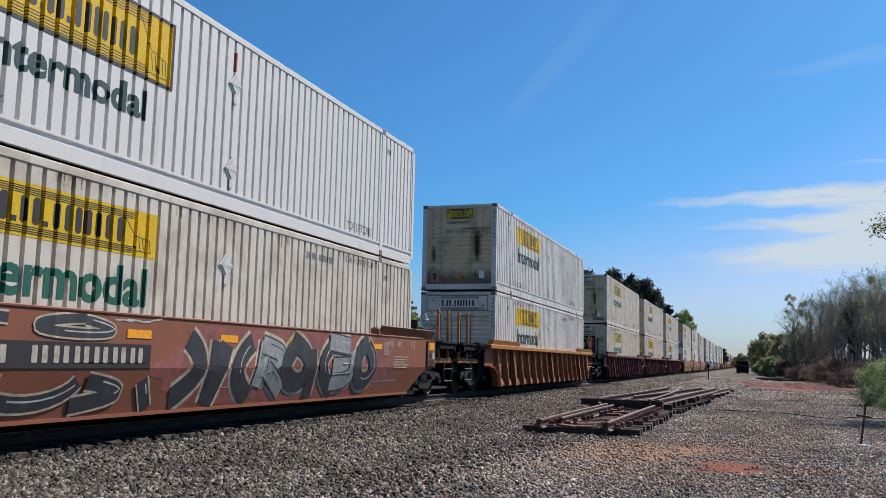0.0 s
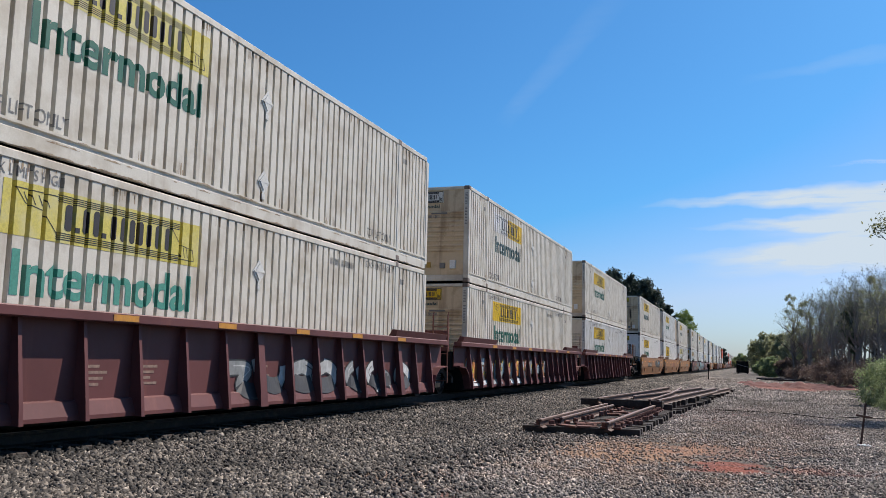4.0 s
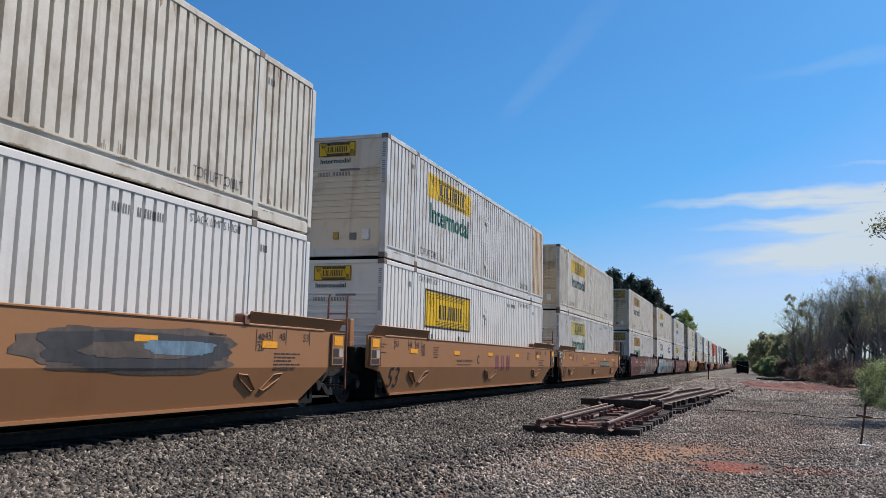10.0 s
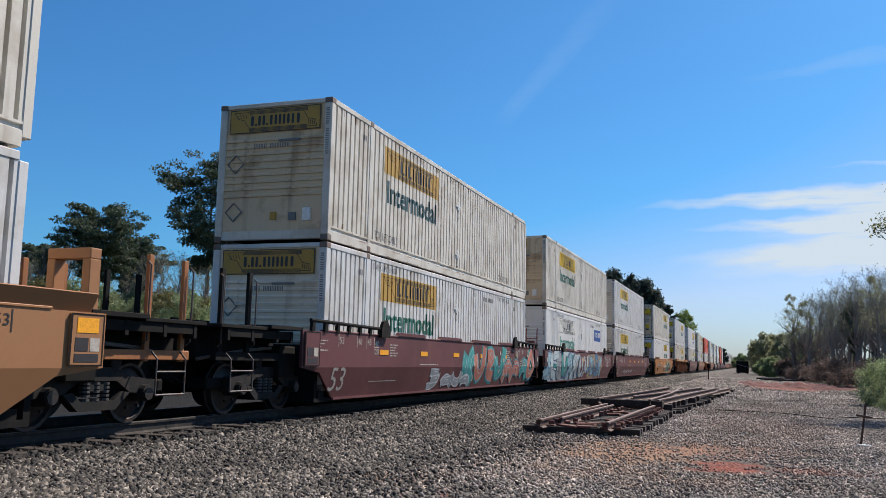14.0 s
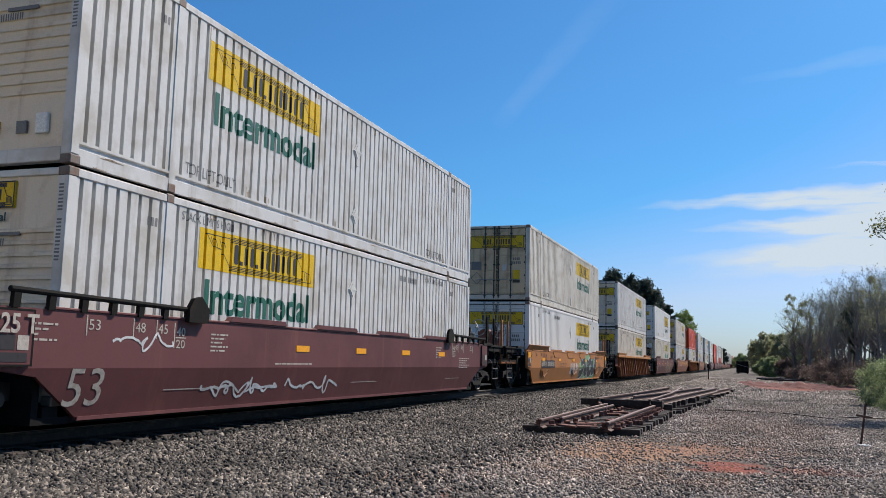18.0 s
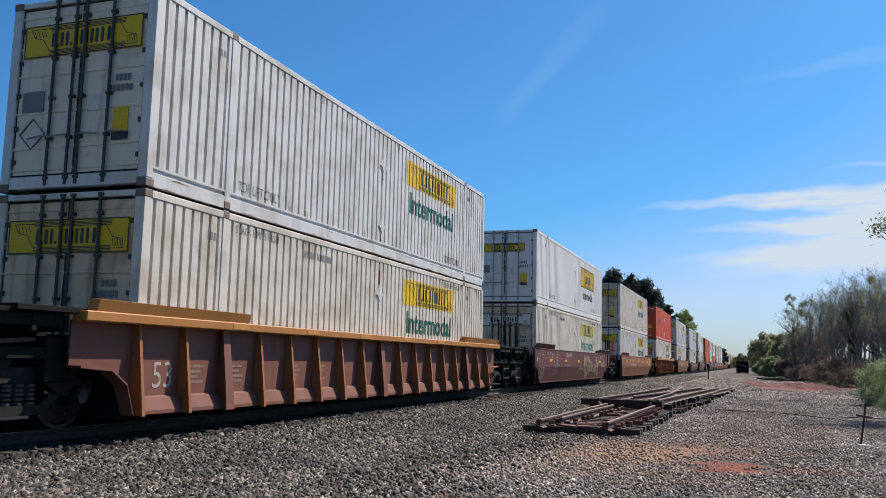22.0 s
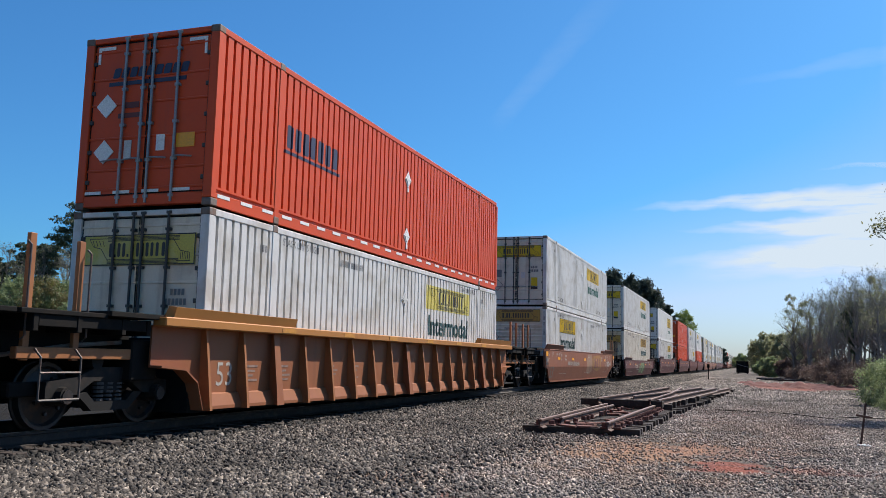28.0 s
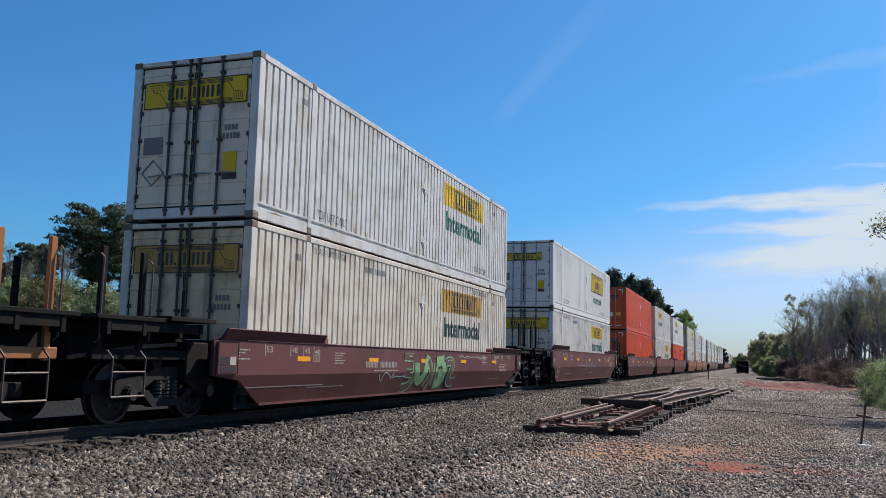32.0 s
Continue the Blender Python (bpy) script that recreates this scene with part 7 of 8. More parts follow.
def sheet_x(z):
    """The recessed sheet of a ribbed side with its pressed foot band."""
    return SIDE_X - 0.181 + float(np.interp(z, (0.16, 0.21, 0.38, 0.40), (0.11, 0.11, 0.05, 0.0)))


def on_side(vs, fs, y0, z0, lift=0.005):
    """Lettering or graffiti on the near side plate, following its lean."""
    bm = bmesh.new()
    bv = [bm.verts.new((0, v[0] + y0, v[1] + z0)) for v in vs]
    for f in fs:
        try:
            bm.faces.new([bv[i] for i in f])
        except ValueError:
            pass
    if z0 < 0.78:
        bmesh.ops.bisect_plane(bm, geom=bm.verts[:] + bm.edges[:] + bm.faces[:], plane_co=(0, 0, 0.78), plane_no=(0, 0, 1), dist=1e-5)
    bm.verts.index_update()
    s = Shape()
    s.v = [(lean_x(v.co.z) + lift, v.co.y, v.co.z) for v in bm.verts]
    s.f = [[v.index for v in f.verts] for f in bm.faces]
    bm.free()
    return s


def well_car(kind, paint, at, label, lead="single", tail="single", near=True, plate="", trim=None, guide="flange", tail_gear="", tape=None):
    car = thing("well_car", at, label, "rail car", "well cars of the train")
    m = MAT[paint]
    y0 = -1.20
    y1 = L + 1.20
    tm = MAT[trim or paint]
    for sx in (1, -1) if near else (1,):
        if kind == "smooth":
            part("side_plate", shared(("smooth", paint, sx), lambda: smooth_side(sx, y0, y1).mesh("side_plate", m)), None, car, "smooth steel side that leans in below")
            xa, xb = sorted((sx * (SIDE_X - 0.13), sx * (SIDE_X + 0.015)))
            part("top_chord", shared(("chord", paint, sx), lambda: Shape().box(xa, xb, y0 + 0.9, y1 - 0.9, 1.45, 1.485, 0.008).mesh("top_chord", tm)), None, car)
            for ya, yb in ((y0 + 0.25, 2.35), (L - 2.35, y1 - 0.25)):
                if guide == "bar":
                    def bar():
                        s = Shape().tube([(sx * (SIDE_X + 0.02), ya, 1.64), (sx * (SIDE_X + 0.02), yb, 1.60)], 0.035, 8)
                        for q in range(7):
                            yq = ya + 0.1 + (yb - ya - 0.2) * q / 6
                            s.prism([(sx * (SIDE_X - 0.03), 1.44), (sx * (SIDE_X + 0.03), 1.44), (sx * (SIDE_X + 0.04), 1.62), (sx * (SIDE_X - 0.02), 1.62)], "y", yq - 0.05, yq + 0.05)
                        return s.mesh("guide_rail", MAT["under"])
                    part("guide_rail", shared(("gbar", sx, round(ya, 2)), bar), None, car, "black guide bar on short posts")
                    continue

                def flange():
                    return Shape().prism([(sx * (SIDE_X - 0.14), 1.42), (sx * (SIDE_X - 0.02), 1.45), (sx * (SIDE_X + 0.09), 1.67), (sx * (SIDE_X + 0.05), 1.685), (sx * (SIDE_X - 0.06), 1.49), (sx * (SIDE_X - 0.16), 1.46)], "y", ya, yb).mesh("guide_flange", tm)
                part("guide_flange", shared(("flange", trim or paint, sx, round(ya, 2)), flange), None, car, "outward-leaning container guide")
            if guide == "bar":
                for yl, dr in ((2.42, 1), (L - 2.42, -1)):
                    part("latch_plate", shared(("lplate", sx, yl), lambda: Shape().prism([(yl - 0.24, 1.42), (yl + 0.22, 1.42), (yl + 0.24, 1.62), (yl + 0.04, 1.80), (yl - 0.14, 1.76), (yl - 0.24, 1.62)], "x", *sorted((sx * (SIDE_X + 0.02), sx * (SIDE_X + 0.09)))).mesh("latch_plate", MAT["under"])), None, car, "black latch plate")
            if guide in ("steps", "bar") and sx > 0:
                for q in range(4):
                    yq = 3.3 + q * 2.9
                    part("chord_step", shared(("cstep", paint, q), lambda: Shape().prism([(yq, 1.485), (yq + 1.75, 1.485), (yq + 1.7, 1.56), (yq + 0.1, 1.56)], "x", SIDE_X - 0.08, SIDE_X + 0.03).mesh("chord_step", m)), None, car, "raised step on the top chord")
                    if guide == "steps":
                        part("gusset", shared(("gusset", paint, q), lambda: Shape().prism([(yq + 0.0, 1.46), (yq + 1.75, 1.46), (yq + 1.45, 1.22), (yq + 0.35, 1.22)], "x", SIDE_X, SIDE_X + 0.015).mesh("gusset", m)), None, car)
            for yl in (2.42, L - 2.42) if guide != "bar" else ():
                part("latch_block", shared(("latch", trim or paint, sx, yl), lambda: Shape().box(*sorted((sx * (SIDE_X - 0.16), sx * (SIDE_X + 0.03))), yl - 0.10, yl + 0.10, 1.44, 1.63, 0.03).mesh("latch_block", MAT["darkbrown"])), None, car)
        else:
            part("side_sheet", shared(("sheet", paint, sx), lambda: ribbed_sheet(sx, y0, y1).mesh("side_sheet", m)), None, car, "recessed steel side sheet")
            xa, xb = sorted((sx * (SIDE_X - 0.19), sx * (SIDE_X + 0.035)))
            part("top_chord", shared(("rchord", trim or paint, sx), lambda: Shape().box(xa, xb, y0, y1, 1.345, 1.475, 0.015).mesh("top_chord", tm)), None, car, "overhanging top chord")
            for ya, yb in ((y0 + 0.2, 2.45), (L - 2.45, y1 - 0.2)):
                part("guide_rail", shared(("grail", trim or paint, sx, round(ya, 2)), lambda: Shape().prism([(sx * (SIDE_X - 0.17), 1.475), (sx * (SIDE_X + 0.01), 1.475), (sx * (SIDE_X + 0.05), 1.62), (sx * (SIDE_X - 0.08), 1.635)], "y", ya, yb).mesh("guide_rail", tm)), None, car, "raised container guide")
            thin = shared(("rib", paint, sx), lambda: rib_shape(sx, 1.0).mesh("rib", MAT["ribgold"] if trim else m))
            broad = shared(("broad", paint, sx), lambda: rib_shape(sx, 3.4).mesh("rib", m))
            n = 17
            for k in range(n):
                part("rib", broad if k % 6 == 2 else thin, None, car, at=pose(0, -0.05 + (L + 0.1) * k / (n - 1), 0))
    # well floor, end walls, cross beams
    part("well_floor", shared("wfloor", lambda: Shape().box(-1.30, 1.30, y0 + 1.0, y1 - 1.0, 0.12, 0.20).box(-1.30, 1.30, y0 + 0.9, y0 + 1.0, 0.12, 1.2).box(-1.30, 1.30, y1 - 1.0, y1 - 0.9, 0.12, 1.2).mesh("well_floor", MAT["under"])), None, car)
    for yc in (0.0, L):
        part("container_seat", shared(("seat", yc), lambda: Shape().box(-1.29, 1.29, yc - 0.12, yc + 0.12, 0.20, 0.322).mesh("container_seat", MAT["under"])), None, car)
    for mode, sg, ye in ((lead, -1, y0), (tail, 1, y1)):
        if mode == "single":
            end_stop(car, sg, kind, ye, paint, near, plate if sg < 0 else tail_gear)
            bogie(car, ye + sg * 0.45, near)
        else:
            part("articulated_end", shared(("artend", sg), lambda: Shape().box(-0.9, 0.9, *sorted((ye - sg * 0.4, ye + sg * 0.42)), 0.62, 1.12, 0.03).box(-1.25, 1.25, *sorted((ye - sg * 0.3, ye + sg * 0.1)), 0.7, 1.2, 0.02).mesh("articulated_end", MAT["under"])), None, car)
            if sg > 0:
                bogie(car, ye + 0.50, near)
                if near:
                    ladder(car, 1.18, ye + 0.30, 0.35, 2.25, "darkbrown")
            elif near:
                part("bracket_frame", shared(("brk", paint), lambda: Shape().box(0.45, 1.15, y0 - 0.15, y0 + 0.05, 1.20, 1.32, 0.01).box(0.45, 0.56, y0 - 0.15, y0 + 0.05, 1.32, 1.78, 0.01).box(1.04, 1.15, y0 - 0.15, y0 + 0.05, 1.32, 1.78, 0.01).box(0.56, 1.04, y0 - 0.15, y0 + 0.05, 1.66, 1.78, 0.01).mesh("bracket_frame", m)), None, car)
    if kind == "smooth" and near:
        for yb in (y0 + 0.06, y1 - 0.62):
            fr = part("placard_board", shared(("board", paint, yb), lambda: Shape().box(SIDE_X - 0.01, SIDE_X + 0.035, yb, yb + 0.56, 0.80, 1.43, 0.012).mesh("placard_board", m)), None, car, "raised board with a reflector and data plates")
            part("rim", shared(("brim", yb), lambda: flat_mesh(Shape().add([(SIDE_X + 0.038, u + yb, v + 0.80) for u, v in outline(0.56, 0.63, 0.022)[0]], outline(0.56, 0.63, 0.022)[1]), "rim", MAT["under"])), None, fr)
            if paint != "maroon":
                part("reflector", shared(("bamber", yb), lambda: Shape().box(SIDE_X + 0.03, SIDE_X + 0.04, yb + 0.10, yb + 0.46, 1.20, 1.38).mesh("reflector", MAT["amber"])), None, fr, "amber reflector")
            part("data_plate", shared(("bplate", yb), lambda: Shape().box(SIDE_X + 0.03, SIDE_X + 0.039, yb + 0.08, yb + 0.30, 0.98, 1.14).box(SIDE_X + 0.03, SIDE_X + 0.039, yb + 0.08, yb + 0.48, 0.85, 0.95).mesh("data_plate", MAT["ink"])), None, fr)
            part("data_plate", shared(("bplate2", yb), lambda: Shape().box(SIDE_X + 0.03, SIDE_X + 0.039, yb + 0.33, yb + 0.49, 0.98, 1.14).mesh("data_plate", MAT["stencil"])), None, fr)
    # amber reflectors and stencils
    spots, zr = (tape or ((1.6, 4.7, 7.8, 10.9, 14.0), 1.12)) if kind == "smooth" else ((2.2, 4.6, 6.9, 9.3, 11.6, 14.0), 1.41)
    if not near:
        spots = spots[::2]
    xr, hr = (SIDE_X + 0.004, 0.055) if kind == "smooth" else (SIDE_X + 0.037, 0.04)
    hue = "amber" if kind == "smooth" else "dullamber"
    refl = shared(("reflector", kind, zr), lambda: Shape().box(xr - 0.004, xr + 0.004, -0.24, 0.24, zr - hr, zr + hr).mesh("reflector", MAT[hue]))
    for yr in spots:
        part("reflector", refl, None, car, "amber reflector strip", at=pose(0, yr, 0))
    return car


def stencils(car, kind, dark, big="53", letter="", inky=False, small=False, plain=False):
    """Painted size marks and data on the near side."""
    ink = MAT["ink" if dark else "stencil"]
    tag = "dark" if dark else "pale"
    if kind == "smooth":
        def size():
            vs, fs = words("53", *((0.40, 0.30) if small else (0.62, 0.46)))
            return flat_mesh(on_side(vs, fs, L - 0.95 if small else 0.05, 0.55 if small else 0.32), "lettering", MAT["greyink"] if inky else ink)
        if not plain:
            part("lettering", shared(("53", tag, inky, small), size), None, car, "large stencilled length figure")

        for text, y in (("53", 0.30), ("48", 1.15), ("45", 1.62)):
            for tail in (0, 1):
                def mark():
                    vs, fs = words(text, 0.20, 0.13)
                    s = on_side(vs, fs, L - y - 0.20 if tail else y, 1.24)
                    b = rect_on_side(L - y + 0.025, L - y + 0.045, 1.17, 1.42) if tail else rect_on_side(y - 0.045, y - 0.025, 1.17, 1.42)
                    return flat_mesh(s.add(b.v, b.f), "lettering", ink)
                part("lettering", shared(("mark", tag, text, tail), mark), None, car, "small stencilled length figure")

        def data():
            s = Shape()
            for y, z, w, n in ((-1.05, 1.27, 0.85, 4), (2.85, 1.26, 0.45, 5), (L - 3.4, 1.26, 0.45, 5), (L - 1.5, 1.0, 0.9, 5), (4.75, 0.83, 1.3, 1)):
                for k in range(n):
                    a, end = y, y + w * (1 - 0.17 * (k % 3))
                    while a < end:
                        c = min(end, a + 0.05 + 0.035 * ((k * 3 + round(a * 40)) % 4))
                        b = rect_on_side(a, c, z - k * 0.06, z - k * 0.06 + 0.024)
                        s.add(b.v, b.f)
                        a = c + 0.025
            return flat_mesh(s, "data_mark", ink)
        part("data_mark", shared(("data", tag), data), None, car)
        def stack():
            s = Shape()
            for text, z in (("40", 1.22), ("20", 1.05)):
                g = on_side(*words(text, 0.20, 0.12, 0.01), 2.02, z)
                s.add(g.v, g.f)
            for b in (rect_on_side(2.0, 2.24, 1.19, 1.205), rect_on_side(1.965, 1.985, 1.05, 1.40)):
                s.add(b.v, b.f)
            return flat_mesh(s, "lettering", ink)
        part("lettering", shared(("stack", tag), stack), None, car, "small stencilled length figures")
        part("lettering", shared(("stack", tag), stack), None, car, "small stencilled length figures", at=pose(0, 12.1, 0))
        if dark:
            def limit():
                return flat_mesh(on_side(*words("LD LMT 117,700 PER UNIT", 1.45, 0.085, 0.012), 4.75 if letter != "A" else 6.72, 0.90), "lettering", ink)
            part("lettering", shared(("limit", letter == "A"), limit), None, car, "stencilled load limit")
            for yc in (1.9, 8.15, 14.3):
                def lugs():
                    s = Shape()
                    for sg in (-1, 1):
                        path = [(sg * 0.68, 0.68), (sg * 0.40, 0.66), (sg * 0.08, 0.42), (sg * 0.20, 0.40), (sg * 0.62, 0.60), (sg * 0.68, 0.68)]
                        s.tube([(lean_x(z) + 0.012, yc + y, z) for y, z in path], 0.014, 6)
                    return s.mesh("lifting_lug", MAT["tan"])
                part("lifting_lug", shared(("lugs", yc), lugs), None, car, "raised rim of a lifting pocket")
        if not dark:
            def hem():
                return flat_mesh(on_side([(0, 0), (1.5, 0), (1.5, 0.016), (0, 0.016), (6.0, 0), (7.3, 0), (7.3, 0.016), (6.0, 0.016), (11.8, 0), (13.0, 0), (13.0, 0.016), (11.8, 0.016)], [(0, 1, 2, 3), (4, 5, 6, 7), (8, 9, 10, 11)], 1.9, 0.47), "marking", ink)
            part("marking", shared("hem", hem), None, car, "thin pale lines along the lower side")
        if letter:
            def lt():
                vs, fs = words(letter, 0.22, 0.26, 0.02)
                return flat_mesh(on_side(vs, fs, {"B": 6.68, "C": 6.65, "A": 9.12}[letter], 0.86), "lettering", ink)
            part("lettering", shared(("lt", letter, tag), lt), None, car, "stencilled unit letter")
    else:
        def size():
            xi = SIDE_X + 0.0
            vs, fs = words(big, 0.42, 0.36)
            return flat_mesh(Shape().add([(SIDE_X - 0.181, v[0] + 0.38, v[1] + 0.50) for v in vs], fs), "lettering", ink)
        part("lettering", shared(("rsize", big, tag), size), None, car, "stencilled figure on the side sheet")

        def data():
            s = Shape()
            x = SIDE_X - 0.181
            for k, y in enumerate((1.2, 2.3, 4.2, 5.2, 8.2, 11.3, 12.3)):
                for j in range(4):
                    z = 0.78 - j * 0.075
                    w = 0.36 - 0.07 * ((j + k) % 3)
                    s.add([(x, y, z), (x, y + w, z), (x, y + w, z + 0.035), (x, y, z + 0.035)], [(0, 1, 2, 3)])
            return flat_mesh(s, "data_mark", MAT["dimstencil"])
        part("data_mark", shared(("rdata", tag), data), None, car)


def number_panel(car, y, dark_back=True, width=3.1, z=0.84):
    """Dark panel with pale blocks for the car's number."""
    if dark_back:
        part("number_panel", shared(("npanel", y, width), lambda: flat_mesh(on_side([(0, 0), (width, 0), (width, 0.32), (0, 0.32)], [(0, 1, 2, 3)], y, 0.765, 0.004), "number_panel", MAT["ink"])), None, car, "black number panel", at=pose(0, 0, 0))
    vs, fs = strokes(10, width * 0.088, 0.20 if dark_back else 0.16, 4)
    part("number_mark", shared(("nbars", y, width, z), lambda: flat_mesh(on_side(vs, fs, y + width * 0.03, z, 0.008), "number_mark", MAT["stencil"])), None, car)


def paint_shape(points, lift, kind):
    """A filled outline of (y, z) points on the side, in rows that follow the plate's lean."""
    def x_at(z):
        return (lean_x(z) if kind == "smooth" else sheet_x(z)) + lift
    bm = bmesh.new()
    vs = [bm.verts.new((0, p[0], p[1])) for p in points]
    bm.faces.new(vs)
    for z in (0.21, 0.32, 0.38, 0.40, 0.55, 0.78):
        bmesh.ops.bisect_plane(bm, geom=bm.verts[:] + bm.edges[:] + bm.faces[:], plane_co=(0, 0, z), plane_no=(0, 0, 1), dist=1e-5)
    for v in bm.verts:
        v.co.x = x_at(v.co.z)
    bm.verts.index_update()
    s = Shape()
    s.v = [v.co[:] for v in bm.verts]
    s.f = [[v.index for v in f.verts] for f in bm.faces]
    bm.free()
    return s


def paint_line(points, width, lift, kind, closed=False, climb=0.0004):
    s = Shape()
    n = len(points)
    for i, (py, pz) in enumerate(points):
        a = points[(i - 1) % n] if closed else points[max(i - 1, 0)]
        b = points[(i + 1) % n] if closed else points[min(i + 1, n - 1)]
        d = Vector((b[0] - a[0], b[1] - a[1]))
        k = Vector((-d.y, d.x)).normalized() * width if d.length > 1e-6 else Vector((0, width))
        for sg in (1, -1):
            y, z = py + sg * k.x, pz + sg * k.y
            s.v.append(((lean_x(z) if kind == "smooth" else sheet_x(z)) + lift + climb * i / n, y, z))
    m = n if closed else n - 1
    s.f = [(2 * i, 2 * i + 1, (2 * i + 3) % (2 * n), (2 * i + 2) % (2 * n)) for i in range(m)]
    return s


FORMS = ([[(0.2, 0), (0.25, 1)], [(0.25, 0.95), (0.85, 0.8), (0.8, 0.55), (0.3, 0.5)], [(0.4, 0.5), (0.95, 0)]],
         [[(0.9, 0.85), (0.45, 1), (0.15, 0.75), (0.8, 0.42), (0.6, 0.05), (0.05, 0.1)]],
         [[(0.2, 1), (0.1, 0.1), (0.9, 0.02)], [(0.2, 0.95), (0.95, 1)], [(0.2, 0.52), (0.75, 0.5)]],
         [[(0.1, 0), (0.5, 1), (0.9, 0)], [(0.3, 0.35), (0.75, 0.35)]],
         [[(0.5, 1), (0.12, 0.75), (0.12, 0.25), (0.5, 0), (0.88, 0.25), (0.88, 0.75), (0.5, 1)]],
         [[(0.15, 1), (0.15, 0)], [(0.9, 1), (0.2, 0.5), (0.9, 0)]],
         [[(0.1, 0.95), (0.15, 0.1), (0.8, 0.05), (0.9, 1)]])


def graffiti(car, seed, y0, y1, z0, z1, fill, edge, halo="", spot="", letter=1.05, kind="smooth", edge_w=0.03):
    """Interlocking sprayed forms of thick angular strokes: a halo behind, an edge line, the fill, and glints."""
    rng = np.random.default_rng(seed)
    n = max(2, round((y1 - y0) / letter))
    step, tall = (y1 - y0) / n, z1 - z0
    layers = {}

    def put(col, pts, width, lift):
        s = paint_line(pts, width, lift, kind)
        low, span = [], len(s.v)
        for i, (x, y, z) in enumerate(s.v):
            y, z = min(max(y, y0 - 0.1), y1 + 0.1), min(max(z, z0), z1)
            low.append(((lean_x(z) if kind == "smooth" else sheet_x(z)) + lift + 0.0004 * i / span, y, z))
        s.v = low
        layers.setdefault(col, Shape()).add(s.v, s.f)
    count = 0
    for k in range(n):
        thick = min(step * 0.15, tall * 0.16) * rng.uniform(0.85, 1.15)
        flip, lean = rng.random() < 0.5, rng.uniform(-0.15, 0.25)
        rise, drop = rng.uniform(0.0, 0.10), rng.uniform(0.0, 0.10)
        for form in FORMS[int(rng.integers(0, len(FORMS)))]:
            pts = []
            for u, w in form:
                u, w = (1 - u if flip else u) + rng.normal() * 0.06, drop + w * (1 - rise - drop) + rng.normal() * 0.04
                pts.append(Vector((y0 + (k - 0.08 + 1.16 * u) * step + lean * (w - 0.5) * step, z0 + thick + w * (tall - 2 * thick))))
            d = (pts[-1] - pts[-2]).normalized()
            pts.append(pts[-1] + d * thick * rng.uniform(0.6, 1.8))          # a spur at the end
            pts[0] = pts[0] - (pts[1] - pts[0]).normalized() * thick
            fine = [pts[i].lerp(pts[i + 1], j / 8) for i in range(len(pts) - 1) for j in range(8)] + [pts[-1]]
            soft = fine
            for reach in (4, 4, 2):
                soft = [(soft[max(i - reach, 0)] + soft[i] * 2 + soft[min(i + reach, len(soft) - 1)]) / 4 for i in range(len(soft))]
            line = [(p.x, p.y) for p in soft]
            up = 0.0016 * count
            count += 1
            if halo:
                put(halo, line, thick + edge_w * 3.2, 0.0022 + up * 0.1)
            put(edge, line, thick + edge_w, 0.006 + up)
            put(fill[k % len(fill)], line, thick, 0.0066 + up)
            put(edge if rng.random() < 0.5 else "white", [(a + thick * 0.45, b + thick * 0.3) for a, b in line[3:len(line) // 2]], edge_w * 0.35, 0.0072 + up)
        if spot:
            for q in range(3):
                oy, oz, rr = y0 + (k + rng.random()) * step, z0 + tall * rng.uniform(0.15, 0.85), rng.uniform(0.03, 0.07)
                g = paint_shape([(oy + math.cos(a) * rr, oz + math.sin(a) * rr * 1.2) for a in np.linspace(0, 6.283, 13)[:-1]], 0.0070 + 0.0016 * (count + 1) + 0.0003 * q, kind)
                layers.setdefault(spot, Shape()).add(g.v, g.f)
    for col, g in layers.items():
        part("graffiti", flat_mesh(g, "graffiti", spray(col)), None, car, "spray-painted graffiti shapes")


def scrawl(car, seed, y0, y1, z0, z1, col, width=0.016, loops=1.0):
    """A looping painted signature."""
    rng = np.random.default_rng(seed)
    pts = []
    n = int((y1 - y0) * 60)
    ph = rng.uniform(0, 6.28, 3)
    for i in range(n):
        f = i / (n - 1)
        a = f * (y1 - y0) * 17.0 * loops
        tall = 0.45 + 0.4 * math.sin(a * 0.23 + ph[0]) + 0.25 * math.sin(a * 0.61 + ph[1])
        pts.append((y0 + f * (y1 - y0) + 0.11 * math.cos(a * 0.5 + ph[2]) + 0.05 * math.cos(a * 1.3), (z0 + z1) / 2 + (z1 - z0) / 2 * math.sin(a) * tall + rng.normal() * 0.004))
    part("graffiti", flat_mesh(paint_line(pts, width * 0.8, 0.005, "smooth"), "graffiti", spray(col)), None, car, "painted scrawl")


def smudge(car, seed, y0, y1, z0, z1, col, lift=0.006):
    """A ragged patch of paint rolled or sprayed over something older."""
    rng = np.random.default_rng(seed)
    ph = rng.uniform(0, 6.28, 4)
    pts = []
    for i in range(64):
        a = 2 * math.pi * i / 64
        r = 1 + 0.06 * math.sin(3 * a + ph[0]) + 0.05 * math.sin(7 * a + ph[1]) + 0.03 * math.sin(17 * a + ph[2]) + rng.normal() * 0.012
        c, d = math.cos(a), math.sin(a)
        pts.append(((y0 + y1) / 2 + (y1 - y0) / 2 * r * math.copysign(abs(c) ** 0.6, c), (z0 + z1) / 2 + (z1 - z0) / 2 * r * math.copysign(abs(d) ** 0.7, d)))
    part("buffed_patch", flat_mesh(paint_shape(pts, lift, "smooth"), "buffed_patch", spray(col)), None, car, "ragged patch of covering paint")


